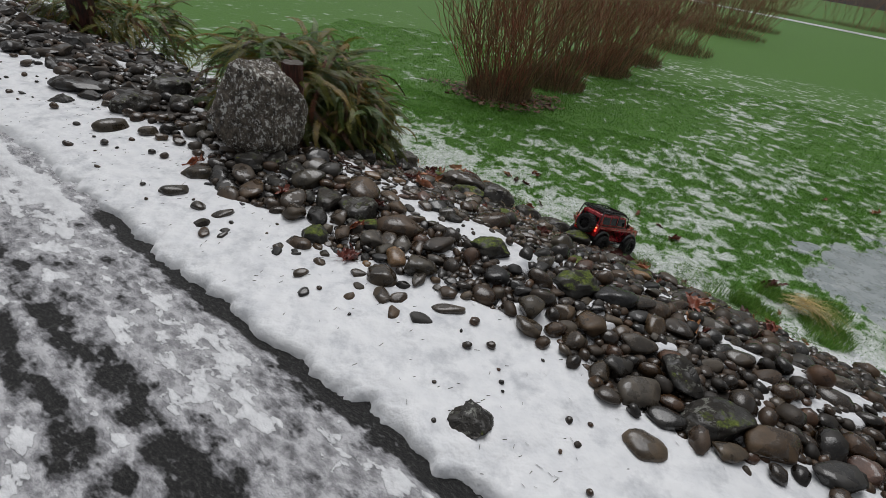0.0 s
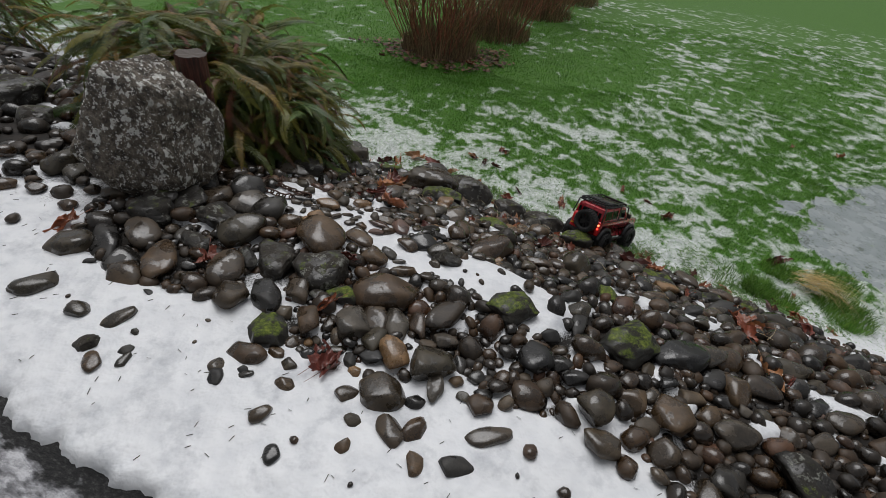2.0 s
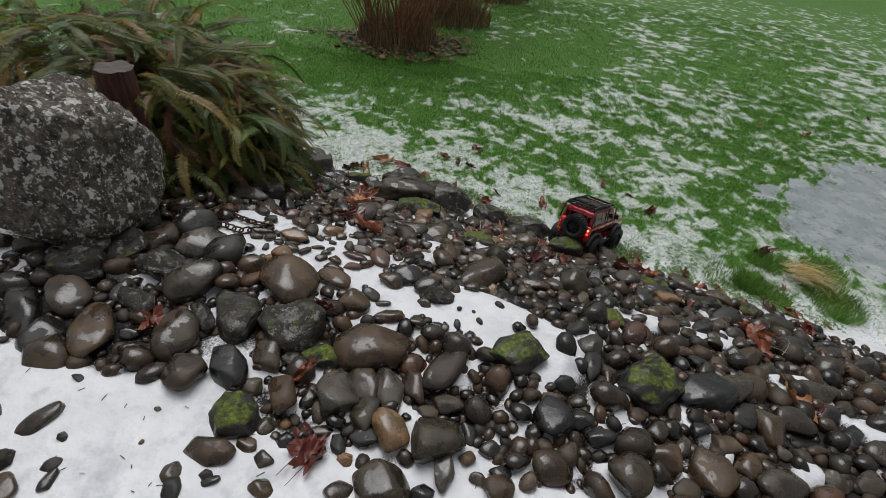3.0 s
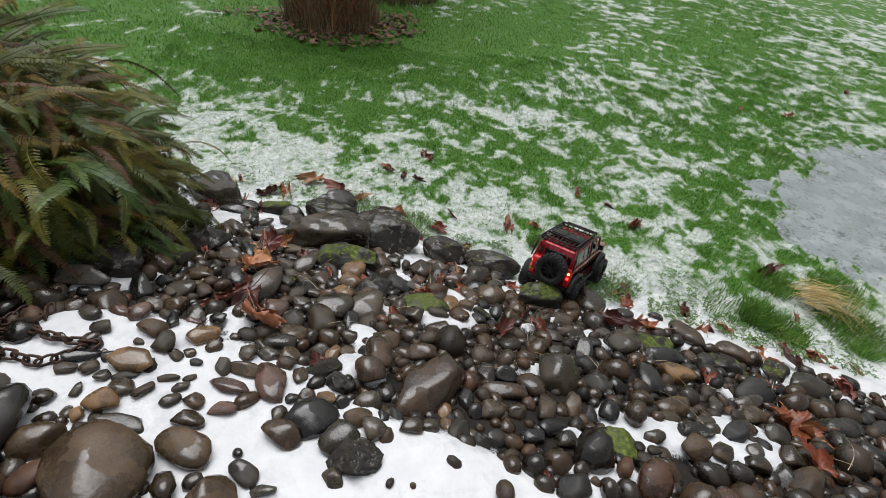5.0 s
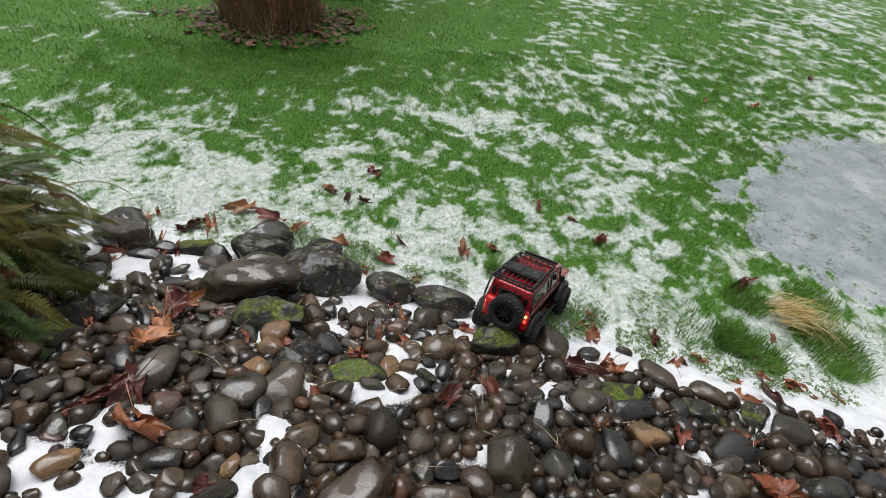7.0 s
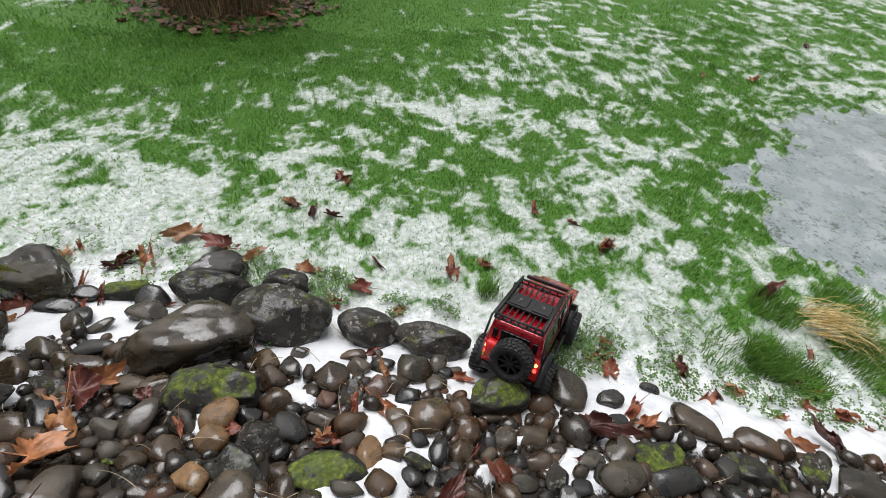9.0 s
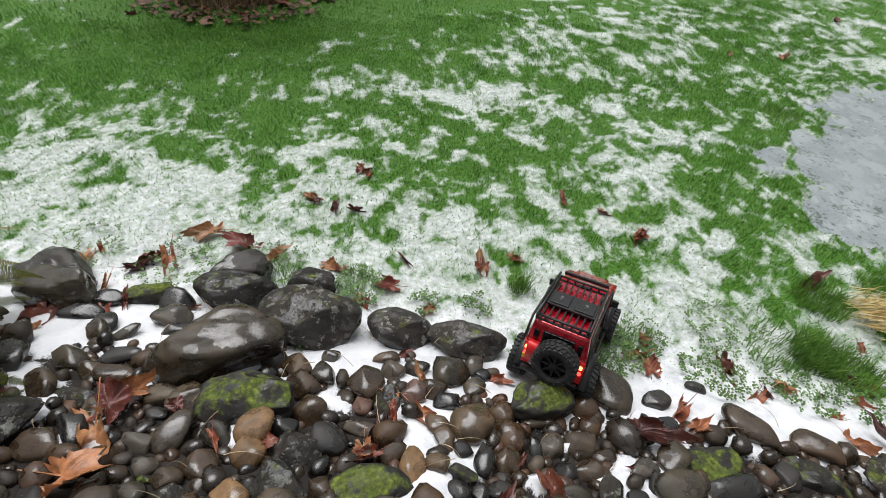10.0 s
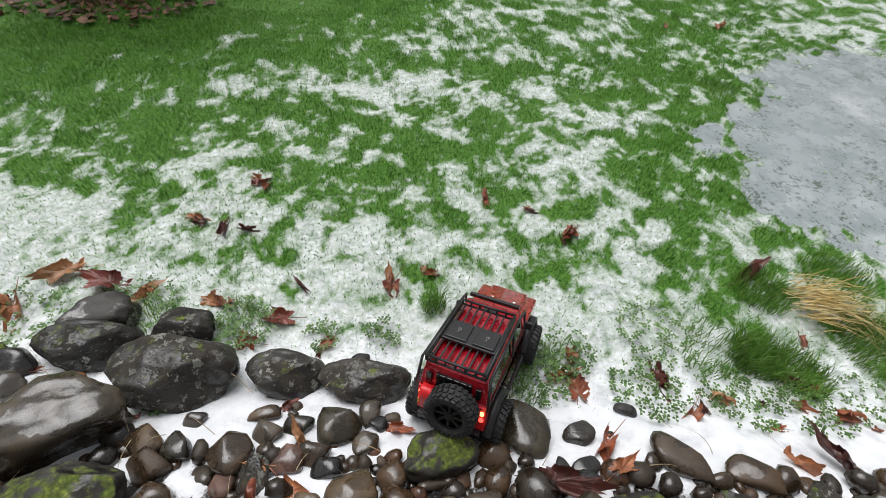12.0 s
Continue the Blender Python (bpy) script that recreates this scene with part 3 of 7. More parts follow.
def from_bm(name, bm, mat, smooth=False):
    me = bpy.data.meshes.new(name)
    bmesh.ops.recalc_face_normals(bm, faces=bm.faces)
    bm.to_mesh(me)
    bm.free()
    if smooth:
        me.shade_smooth()
    me.materials.append(mat)
    return me


def part(name, bm, mat, parent, label="", smooth=False):
    ob = new(name, from_bm(name, bm, mat, smooth))
    ob.parent = parent
    if label:
        ob["label"] = label
    return ob


# ---- ground sheet ----
def spread(lo, hi, cell, reach, count=26):
    """Evenly fine from lo to hi, then ever coarser out to reach."""
    inner = np.arange(lo, hi + cell / 2, cell)
    grow = np.geomspace(cell * 1.5, reach, count)
    return np.concatenate([(lo - grow)[::-1], inner, hi + grow])


def sheet(name, xs, ys, place, mat):
    gx, gy = np.meshgrid(xs, ys, indexing="ij")
    verts = place(gx.ravel(), gy.ravel())
    nx, ny = len(xs), len(ys)
    i = (np.arange(nx - 1)[:, None] * ny + np.arange(ny - 1)[None, :]).ravel()
    quads = np.stack([i, i + ny, i + ny + 1, i + 1], 1)
    return new(name, fast_mesh(name, verts, quads, mat, True))


def ground_place(x, y):
    q, s, p = across(x, y), snow(x, y), puddle(x, y)
    z = height(x, y)
    lawn = step(2.9, 3.05, q)
    soft = s * (0.004 + 0.020 * fbm(x, y, 8, 21, 3)) * (1 - 0.7 * lawn)
    z = z + soft + lawn * (fbm(x, y, 8, 45, 3) - 0.5) * 0.022 * step(7, 4, np.maximum(x, y))
    z = z - 0.026 * step(0.06, 0.62, p) * lawn
    z = z - 0.008 * (1 - s) * (1 - lawn)
    rim = q + 0.05 * (fbm(x, y, 5, 77, 2) - 0.5) + 0.055 * (fbm(x, y, 20, 78, 4) - 0.5) + 0.012 * (fbm(x, y, 60, 79, 2) - 0.5)
    z = 0.40 + (z - 0.40) * step(EDGE - 0.03, EDGE + 0.025, rim)
    z = np.minimum(z, np.where(rim < EDGE + 0.2, 0.470 + 0.22 * np.maximum(0, rim - EDGE) + 0.012 * fbm(x, y, 30, 80, 2), 9.0))
    return np.stack([x, y, z], 1)


far = np.geomspace(0.5, 260, 24)
ground_x = np.concatenate([-7 - far[::-1], np.arange(-7, -0.9, 0.06), np.arange(-0.9, 1.6, 0.012), np.arange(1.6, 3.6, 0.02), np.arange(3.6, 11, 0.05), 11 + far])
ground_y = np.concatenate([-2 - far[::-1], np.arange(-2, 0.4, 0.09), np.arange(0.4, 1.6, 0.012), np.arange(1.6, 4.2, 0.019), np.arange(4.2, 12, 0.045), 12 + far])
ground = sheet("ground", ground_x, ground_y, ground_place, GROUND)
gco = np.empty(len(ground.data.vertices) * 3, np.float32)
ground.data.vertices.foreach_get("co", gco)
gco = gco.reshape(-1, 3)
for key, values in (("snow", snow(gco[:, 0], gco[:, 1])), ("turf", step(2.9, 3.0, across(gco[:, 0], gco[:, 1])))):
    ground.data.attributes.new(key, "FLOAT", "POINT").data.foreach_set("value", values.astype(np.float32))
tagged(ground, "snow-patched lawn and stony bank with thin wet snow", "ground", kind="structure")


def drive_place(u, q):
    x, y = 0.92 * u + 0.39 * q, -0.39 * u + 0.92 * q
    return np.stack([x, y, 0.455 + 0.016 * slush(u, q)], 1)


def slush(u, q):
    """Slush on the drive: bare along its edge and in the wheel tracks, ridges between."""
    q0 = q
    q = q + 0.05 * np.clip(u + 0.5, -2.5, 2.5) * step(1.0, 0.85, q) + 0.035 * (fbm(u, q, 2.0, 131, 3) - 0.5)
    s = np.interp(q, (-9, -0.6, -0.45, -0.1, 0.05, 0.45, 0.58, 0.615, 0.64, 0.69, 0.705, 0.72, 0.73, 0.745, 0.795, 0.82, 0.85, 0.90, 0.95, 1.0, 1.035, 1.055, 1.07),
                  (0.4, 0.4, 0.05, 0.05, 0.35, 0.35, 0.50, 0.46, 0.14, 0.08, 0.20, 0.38, 0.32, 0.08, 0.04, 0.30, 0.48, 0.40, 0.44, 0.44, 0.40, 0.10, -0.1))
    s = s + 0.45 * step(-1.0, -1.2, u) * step(0.98, 1.03, q0) + 0.12 * step(-0.5, -0.8, u) * step(0.88, 0.95, q0) + 0.22 * step(-0.55, -0.9, u) * step(0.88, 0.8, q0) - 0.16 * step(-0.35, 0.05, u) * step(0.75, 0.62, q0)
    n = 0.6 * fbm(u * 0.35, q, 12, 141, 3) + 0.4 * fbm(u * 0.7, q, 26, 143, 3) - 0.5
    return np.clip(s + n * 0.85 * step(1.07, 1.02, q0) + 0.10 * (fbm(u, q, 45, 151, 2) - 0.5), 0, 1)


drive = sheet("driveway", spread(-3.2, 2.2, 0.014, 120, 20), np.concatenate([-np.geomspace(0.4, 6, 14)[::-1], np.arange(-0.39, 1.19, 0.014)]), drive_place, DRIVE)
dco = np.empty(len(drive.data.vertices) * 3, np.float32)
drive.data.vertices.foreach_get("co", dco)
dco = dco.reshape(-1, 3)
drive.data.attributes.new("slush", "FLOAT", "POINT").data.foreach_set("value", slush(along(dco[:, 0], dco[:, 1]), across(dco[:, 0], dco[:, 1])).astype(np.float32))
tagged(drive, "wet black asphalt drive with grey melting slush", "driveway", kind="structure")


def ice_place(x, y):
    return np.stack([x, y, np.full(x.shape, -0.010) + 0.002 * fbm(x, y, 6, 61, 2)], 1)


ice = sheet("water", np.linspace(2.2, 6.2, 80), np.linspace(2.45, 4.4, 40), ice_place, ICE)
tagged(ice, "shallow lawn puddle of grey slushy ice", "puddle", kind="structure")

# ---- stones ----
def squared(p, power):
    """Swells a ball towards a rounded block."""
    return p * (p.length / sum(abs(c) ** power for c in p) ** (1 / power))


def blocky_stone(seed):
    """A big worn rock: blunt, with a few broken faces and cracks."""
    bm = bmesh.new()
    bmesh.ops.create_icosphere(bm, subdivisions=5, radius=0.5)
    r = random.Random(seed)
    off = Vector((r.uniform(0, 50), r.uniform(0, 50), r.uniform(0, 50)))
    planes = [(Vector((r.gauss(0, 1), r.gauss(0, 1), r.gauss(0, 0.7))).normalized(), r.uniform(0.38, 0.50)) for _ in range(10)]
    for v in bm.verts:
        p = squared(v.co, 3.2)
        for n, d in planes:
            over = p.dot(n) - d
            if over > 0:
                p -= n * over * 0.93
        p *= 1 + 0.15 * noise.noise(p * 2.2 + off) + 0.07 * noise.noise(p * 5 + off) + 0.03 * noise.noise(p * 13 + off)
        v.co = p
    return from_bm("rock", bm, STONE[0], True)


def rounded_stone(seed):
    """A water-worn cobble of unit size, flattened and slightly uneven."""
    bm = bmesh.new()
    bmesh.ops.create_icosphere(bm, subdivisions=3, radius=0.5)
    r = random.Random(seed)
    off = Vector((r.uniform(0, 50), r.uniform(0, 50), r.uniform(0, 50)))
    planes = [(Vector((r.gauss(0, 1), r.gauss(0, 1), r.gauss(0, 1))).normalized(), r.uniform(0.30, 0.45)) for _ in range(8)]
    for v in bm.verts:
        p = squared(v.co, 2.5)
        k = 1 + 0.20 * noise.noise(p * 2.0 + off) + 0.06 * noise.noise(p * 5.0 + off)
        p *= k
        for n, d in planes:
            over = p.dot(n) - d
            if over > 0:
                p -= n * over * 0.90
        v.co = p
    return from_bm("cobble", bm, STONE[0], True)


def angular_stone(seed, rough=0.05):
    """A broken rock with worn facets."""
    bm = bmesh.new()
    bmesh.ops.create_icosphere(bm, subdivisions=4, radius=0.62)
    r = random.Random(seed)
    off = Vector((r.uniform(0, 50), r.uniform(0, 50), r.uniform(0, 50)))
    planes = [(Vector((r.gauss(0, 1), r.gauss(0, 1), r.gauss(0, 1))).normalized(), r.uniform(0.30, 0.46)) for _ in range(10)]
    for v in bm.verts:
        p = v.co.copy()
        for n, d in planes:
            over = p.dot(n) - d
            if over > 0:
                p -= n * over * 0.94
        p *= 1 + rough * noise.noise(p * 6 + off) + rough * 0.7 * noise.noise(p * 15 + off) + 0.05 * noise.noise(p * 2.5 + off)
        v.co = p
    return from_bm("rock", bm, STONE[3], True)


ROUND = [rounded_stone(100 + i) for i in range(20)]
BROKEN = [angular_stone(200 + i) for i in range(6)]
BLOCKY = [blocky_stone(400 + i) for i in range(6)]
CRAGGY = [angular_stone(300 + i, 0.12) for i in range(4)]
WORDS = [("wet dark grey water-worn cobble on the bank", "cobble"), ("wet brown-grey rounded cobble on the bank", "cobble"),
         ("wet ochre-tan rounded cobble among grey ones", "cobble"), ("rough dark basalt rock on the bank", "rock"),
         ("mossy dark rock with green tufts on the bank", "rock"), ("wet reddish-brown cobble on the snowy bank", "cobble")]
SMALL_WORDS = ("small wet dark grey stone on the bank", "small wet brown stone on the bank", "small ochre-tan stone on the bank")
taken = []


def terrain_z(x, y):
    return float(ground_place(np.array([x]), np.array([y]))[0, 2])


def lay_stone(x, y, length, width, turn, tone, tall=None, sink=0.32, shape=None, name=None, mat=None, label="", category=""):
    r = random.Random(int(x * 7919 + y * 104729))
    tall = tall or min(length, width) * r.uniform(0.62, 0.8)
    pool = {3: CRAGGY, 4: BROKEN}.get(tone, ROUND)
    if shape:
        pool = shape
    ob = new(name or WORDS[tone][1], pool[r.randrange(len(pool))])
    z = terrain_z(x, y) + tall * (0.5 - sink)
    ob.matrix_world = pose(x, y, z, r.uniform(-9, 9), r.uniform(-9, 9), turn) @ Matrix.Diagonal((length * 1.04, width * 1.04, tall, 1))
    ob.material_slots[0].link = "OBJECT"
    ob.material_slots[0].material = mat or STONE[tone]
    taken.append((x, y, (length + width) / 4))
    return tagged(ob, label or WORDS[tone][0], category or WORDS[tone][1], group="stones of the bank")


# x, y, length, width, turn, tone of each larger stone
STONES_AA = [(0.81, 0.99, 0.105, 0.085, 14, 3), (-0.18, 1.42, 0.056, 0.035, 134, 1), (0.25, 1.26, 0.038, 0.032, 123, 0), (-0.21, 1.46, 0.049, 0.037, 22, 3), (-0.12, 1.43, 0.044, 0.024, 81, 0), (-0.13, 1.46, 0.032, 0.026, 54, 0),
             (0.20, 1.34, 0.053, 0.037, 21, 1), (-0.29, 1.55, 0.065, 0.048, 154, 0), (-0.43, 1.62, 0.111, 0.066, 48, 0), (-0.14, 1.51, 0.022, 0.015, 142, 3), (0.38, 1.29, 0.040, 0.025, 45, 1), (-0.19, 1.54, 0.074, 0.039, 59, 0),
             (0.08, 1.42, 0.051, 0.031, 112, 0), (0.07, 1.45, 0.041, 0.035, 110, 0), (0.14, 1.43, 0.032, 0.017, 23, 0), (0.52, 1.27, 0.056, 0.037, 92, 1)]
STONES_AB = [(0.13, 1.44, 0.026, 0.019, 155, 0), (0.39, 1.35, 0.038, 0.031, 23, 0), (0.23, 1.42, 0.046, 0.036, 158, 1), (0.60, 1.27, 0.075, 0.044, 6, 0), (0.47, 1.33, 0.083, 0.053, 124, 0), (0.12, 1.48, 0.093, 0.054, 168, 1),
             (-1.43, 2.15, 0.105, 0.085, 49, 3), (-0.17, 1.63, 0.033, 0.015, 148, 0), (-0.37, 1.72, 0.032, 0.022, 29, 0), (-1.01, 1.99, 0.162, 0.080, 65, 0), (0.52, 1.34, 0.065, 0.049, 52, 1), (0.22, 1.47, 0.042, 0.034, 151, 0),
             (1.21, 1.05, 0.096, 0.079, 19, 1), (0.36, 1.41, 0.056, 0.040, 24, 0), (-0.27, 1.69, 0.132, 0.087, 129, 0), (0.18, 1.50, 0.045, 0.029, 172, 1)]
STONES_AC = [(0.00, 1.57, 0.015, 0.011, 160, 0), (-0.46, 1.77, 0.120, 0.093, 31, 0), (0.43, 1.42, 0.110, 0.104, 133, 0), (0.31, 1.48, 0.038, 0.030, 112, 1), (0.23, 1.52, 0.023, 0.019, 132, 0), (0.25, 1.51, 0.043, 0.036, 142, 0),
             (0.14, 1.56, 0.117, 0.085, 175, 4), (-0.30, 1.75, 0.117, 0.100, 112, 0), (-0.16, 1.69, 0.021, 0.012, 33, 0), (0.67, 1.34, 0.096, 0.042, 20, 0), (0.37, 1.47, 0.032, 0.027, 167, 2), (0.21, 1.54, 0.044, 0.039, 91, 0),
             (0.51, 1.41, 0.046, 0.038, 180, 0), (0.35, 1.50, 0.048, 0.032, 101, 0), (0.24, 1.55, 0.027, 0.022, 129, 2), (0.02, 1.65, 0.096, 0.081, 144, 0)]
STONES_AD = [(-0.86, 2.02, 0.089, 0.053, 50, 1), (0.31, 1.53, 0.072, 0.031, 179, 0), (-0.39, 1.82, 0.178, 0.072, 120, 0), (-0.21, 1.76, 0.155, 0.085, 117, 1), (0.26, 1.56, 0.027, 0.023, 159, 0), (-0.79, 2.00, 0.057, 0.046, 38, 1),
             (-0.12, 1.72, 0.055, 0.033, 177, 0), (0.55, 1.44, 0.076, 0.041, 92, 0), (0.40, 1.51, 0.065, 0.039, 178, 0), (0.65, 1.41, 0.060, 0.054, 10, 1), (1.41, 1.09, 0.099, 0.061, 5, 1), (1.28, 1.15, 0.093, 0.064, 13, 0),
             (0.62, 1.43, 0.038, 0.025, 165, 0), (0.23, 1.60, 0.093, 0.065, 109, 1), (0.16, 1.63, 0.051, 0.042, 0, 1), (-0.13, 1.76, 0.051, 0.031, 8, 0)]
STONES_AE = [(0.45, 1.52, 0.102, 0.066, 110, 2), (0.02, 1.71, 0.036, 0.028, 156, 1), (0.28, 1.60, 0.048, 0.032, 64, 1), (0.10, 1.67, 0.127, 0.080, 115, 0), (-0.70, 2.01, 0.058, 0.053, 41, 1), (0.66, 1.44, 0.044, 0.035, 10, 0),
             (0.60, 1.47, 0.034, 0.031, 28, 1), (-0.31, 1.86, 0.118, 0.088, 141, 0), (0.40, 1.56, 0.093, 0.058, 79, 0), (0.54, 1.50, 0.119, 0.098, 30, 0), (-0.03, 1.75, 0.120, 0.093, 109, 0), (0.91, 1.35, 0.094, 0.065, 1, 1),
             (1.12, 1.26, 0.096, 0.059, 78, 0), (1.23, 1.22, 0.150, 0.106, 41, 0), (0.34, 1.60, 0.108, 0.093, 98, 0), (0.65, 1.49, 0.046, 0.039, 16, 0)]
STONES_AF = [(-1.15, 2.26, 0.218, 0.139, 107, 3), (1.40, 1.18, 0.180, 0.115, 16, 3), (0.18, 1.70, 0.092, 0.065, 110, 0), (0.61, 1.53, 0.058, 0.031, 94, 0), (0.53, 1.57, 0.052, 0.036, 2, 0), (-0.16, 1.86, 0.087, 0.066, 131, 3),
             (1.17, 1.30, 0.104, 0.075, 39, 0), (0.23, 1.70, 0.046, 0.040, 149, 3), (1.05, 1.35, 0.081, 0.062, 45, 0), (-0.20, 1.89, 0.080, 0.053, 85, 0), (1.54, 1.15, 0.163, 0.104, 24, 1), (1.66, 1.10, 0.125, 0.080, 23, 0),
             (0.39, 1.64, 0.112, 0.061, 107, 0), (0.45, 1.62, 0.109, 0.065, 101, 0), (-0.32, 1.95, 0.141, 0.096, 164, 3), (0.81, 1.48, 0.053, 0.042, 23, 0)]
STONES_AG = [(0.01, 1.81, 0.080, 0.043, 110, 3), (0.91, 1.43, 0.095, 0.089, 22, 0), (0.29, 1.70, 0.077, 0.051, 159, 4), (-0.49, 2.03, 0.084, 0.055, 1, 0), (0.57, 1.59, 0.066, 0.050, 5, 0), (0.50, 1.63, 0.091, 0.049, 103, 1),
             (-0.84, 2.19, 0.100, 0.062, 122, 1), (-0.65, 2.11, 0.103, 0.075, 120, 0), (-0.73, 2.15, 0.114, 0.106, 107, 0), (1.03, 1.41, 0.072, 0.047, 18, 0), (0.25, 1.75, 0.046, 0.041, 161, 1), (0.08, 1.83, 0.171, 0.096, 110, 3),
             (0.22, 1.79, 0.145, 0.137, 123, 3), (0.79, 1.55, 0.111, 0.082, 88, 0), (-0.05, 1.91, 0.158, 0.110, 23, 0), (0.88, 1.51, 0.070, 0.046, 6, 0)]
STONES_AH = [(1.35, 1.32, 0.134, 0.101, 94, 3), (1.76, 1.15, 0.081, 0.068, -23, 5), (-0.35, 2.05, 0.129, 0.117, 108, 3), (1.10, 1.44, 0.124, 0.087, 95, 1), (1.02, 1.47, 0.083, 0.064, 5, 1), (0.57, 1.67, 0.128, 0.069, 57, 1),
             (-0.15, 1.97, 0.136, 0.092, 158, 3), (0.41, 1.74, 0.188, 0.146, 9, 1), (0.86, 1.56, 0.063, 0.056, 3, 0), (-0.27, 2.05, 0.136, 0.110, 134, 3), (1.26, 1.42, 0.123, 0.069, 14, 0), (1.20, 1.46, 0.066, 0.051, 32, 1),
             (1.08, 1.51, 0.054, 0.033, 53, 0), (1.03, 1.54, 0.066, 0.047, 34, 1), (-0.66, 2.26, 0.171, 0.113, 166, 0), (-0.20, 2.08, 0.115, 0.106, 98, 0)]
STONES_AI = [(0.18, 1.93, 0.151, 0.139, 149, 1), (1.00, 1.58, 0.057, 0.042, 31, 1), (0.85, 1.65, 0.055, 0.044, 19, 0), (1.18, 1.51, 0.079, 0.059, 22, 1), (1.13, 1.54, 0.056, 0.038, 25, 0), (1.39, 1.43, 0.052, 0.045, 140, 0),
             (0.44, 1.84, 0.085, 0.040, 3, 1), (0.35, 1.88, 0.087, 0.068, 163, 1), (0.75, 1.72, 0.149, 0.109, 29, 4), (0.07, 2.00, 0.086, 0.057, 2, 1), (-0.01, 2.04, 0.125, 0.114, 93, 0), (-1.04, 2.48, 0.142, 0.107, 118, 3),
             (0.51, 1.82, 0.044, 0.042, 52, 0), (-0.08, 2.08, 0.134, 0.113, 63, 0), (1.10, 1.59, 0.064, 0.036, 58, 0), (0.58, 1.81, 0.036, 0.020, 78, 0)]
STONES_AJ = [(1.27, 1.52, 0.049, 0.042, 12, 0), (1.32, 1.50, 0.042, 0.034, 74, 0), (1.48, 1.43, 0.084, 0.046, 23, 0), (1.36, 1.49, 0.038, 0.037, 70, 0), (-0.29, 2.19, 0.144, 0.101, 114, 3), (0.42, 1.89, 0.044, 0.021, 3, 0),
             (0.61, 1.82, 0.034, 0.020, 84, 0), (0.39, 1.92, 0.053, 0.034, 147, 0), (-1.22, 2.60, 0.212, 0.184, 59, 3), (0.29, 1.97, 0.092, 0.058, 159, 1), (0.10, 2.05, 0.031, 0.026, 119, 2), (0.16, 2.03, 0.103, 0.037, 170, 0),
             (0.98, 1.69, 0.075, 0.041, 75, 1), (0.94, 1.71, 0.093, 0.047, 74, 0), (0.32, 1.97, 0.027, 0.021, 98, 0), (1.47, 1.49, 0.042, 0.028, 170, 0)]
STONES_AK = [(1.07, 1.66, 0.167, 0.120, 27, 4), (1.42, 1.51, 0.065, 0.029, 5, 1), (-0.12, 2.17, 0.123, 0.107, 83, 0), (0.53, 1.90, 0.042, 0.027, 129, 0), (0.13, 2.07, 0.055, 0.045, 26, 2), (1.63, 1.43, 0.090, 0.063, 9, 1),
             (1.33, 1.56, 0.098, 0.065, 82, 1), (1.28, 1.59, 0.081, 0.059, 44, 0), (0.08, 2.10, 0.034, 0.019, 76, 0), (1.20, 1.64, 0.157, 0.107, 26, 0), (0.28, 2.03, 0.059, 0.032, 164, 0), (0.04, 2.15, 0.041, 0.026, 5, 0),
             (0.15, 2.10, 0.047, 0.042, 174, 1), (0.56, 1.93, 0.083, 0.067, 170, 3), (0.19, 2.09, 0.041, 0.023, 40, 1), (1.58, 1.50, 0.083, 0.064, 22, 0)]
STONES_AL = [(0.24, 2.07, 0.034, 0.023, 37, 0), (0.11, 2.13, 0.030, 0.025, 55, 0), (0.44, 1.99, 0.084, 0.044, 143, 1), (1.41, 1.58, 0.087, 0.072, 179, 1), (0.08, 2.15, 0.033, 0.032, 40, 1), (0.28, 2.07, 0.041, 0.030, 143, 1),
             (0.96, 1.78, 0.082, 0.066, 59, 0), (0.33, 2.05, 0.052, 0.029, 3, 5), (0.15, 2.13, 0.048, 0.021, 10, 0), (0.54, 1.97, 0.082, 0.060, 29, 0), (0.05, 2.18, 0.069, 0.031, 12, 0), (1.29, 1.66, 0.122, 0.072, 24, 0),
             (0.25, 2.10, 0.033, 0.021, 21, 0), (0.22, 2.12, 0.042, 0.019, 5, 0), (1.55, 1.55, 0.085, 0.045, 40, 0), (0.43, 2.03, 0.041, 0.031, 87, 0)]
STONES_AM = [(0.10, 2.18, 0.027, 0.026, 129, 0), (-0.00, 2.23, 0.031, 0.016, 140, 0), (0.09, 2.19, 0.021, 0.013, 79, 0), (0.26, 2.12, 0.030, 0.013, 15, 0), (0.15, 2.16, 0.099, 0.051, 173, 2), (0.49, 2.02, 0.095, 0.084, 27, 0),
             (0.33, 2.10, 0.076, 0.033, 164, 5), (0.95, 1.85, 0.070, 0.045, 9, 0), (0.60, 1.99, 0.056, 0.048, 102, 1), (1.36, 1.68, 0.117, 0.077, 31, 1), (0.57, 2.01, 0.056, 0.040, 6, 1), (1.53, 1.61, 0.088, 0.053, 26, 0),
             (0.45, 2.07, 0.027, 0.025, 16, 0), (0.26, 2.16, 0.031, 0.018, 164, 0), (0.22, 2.18, 0.032, 0.023, 130, 0), (0.48, 2.07, 0.037, 0.030, 147, 1)]
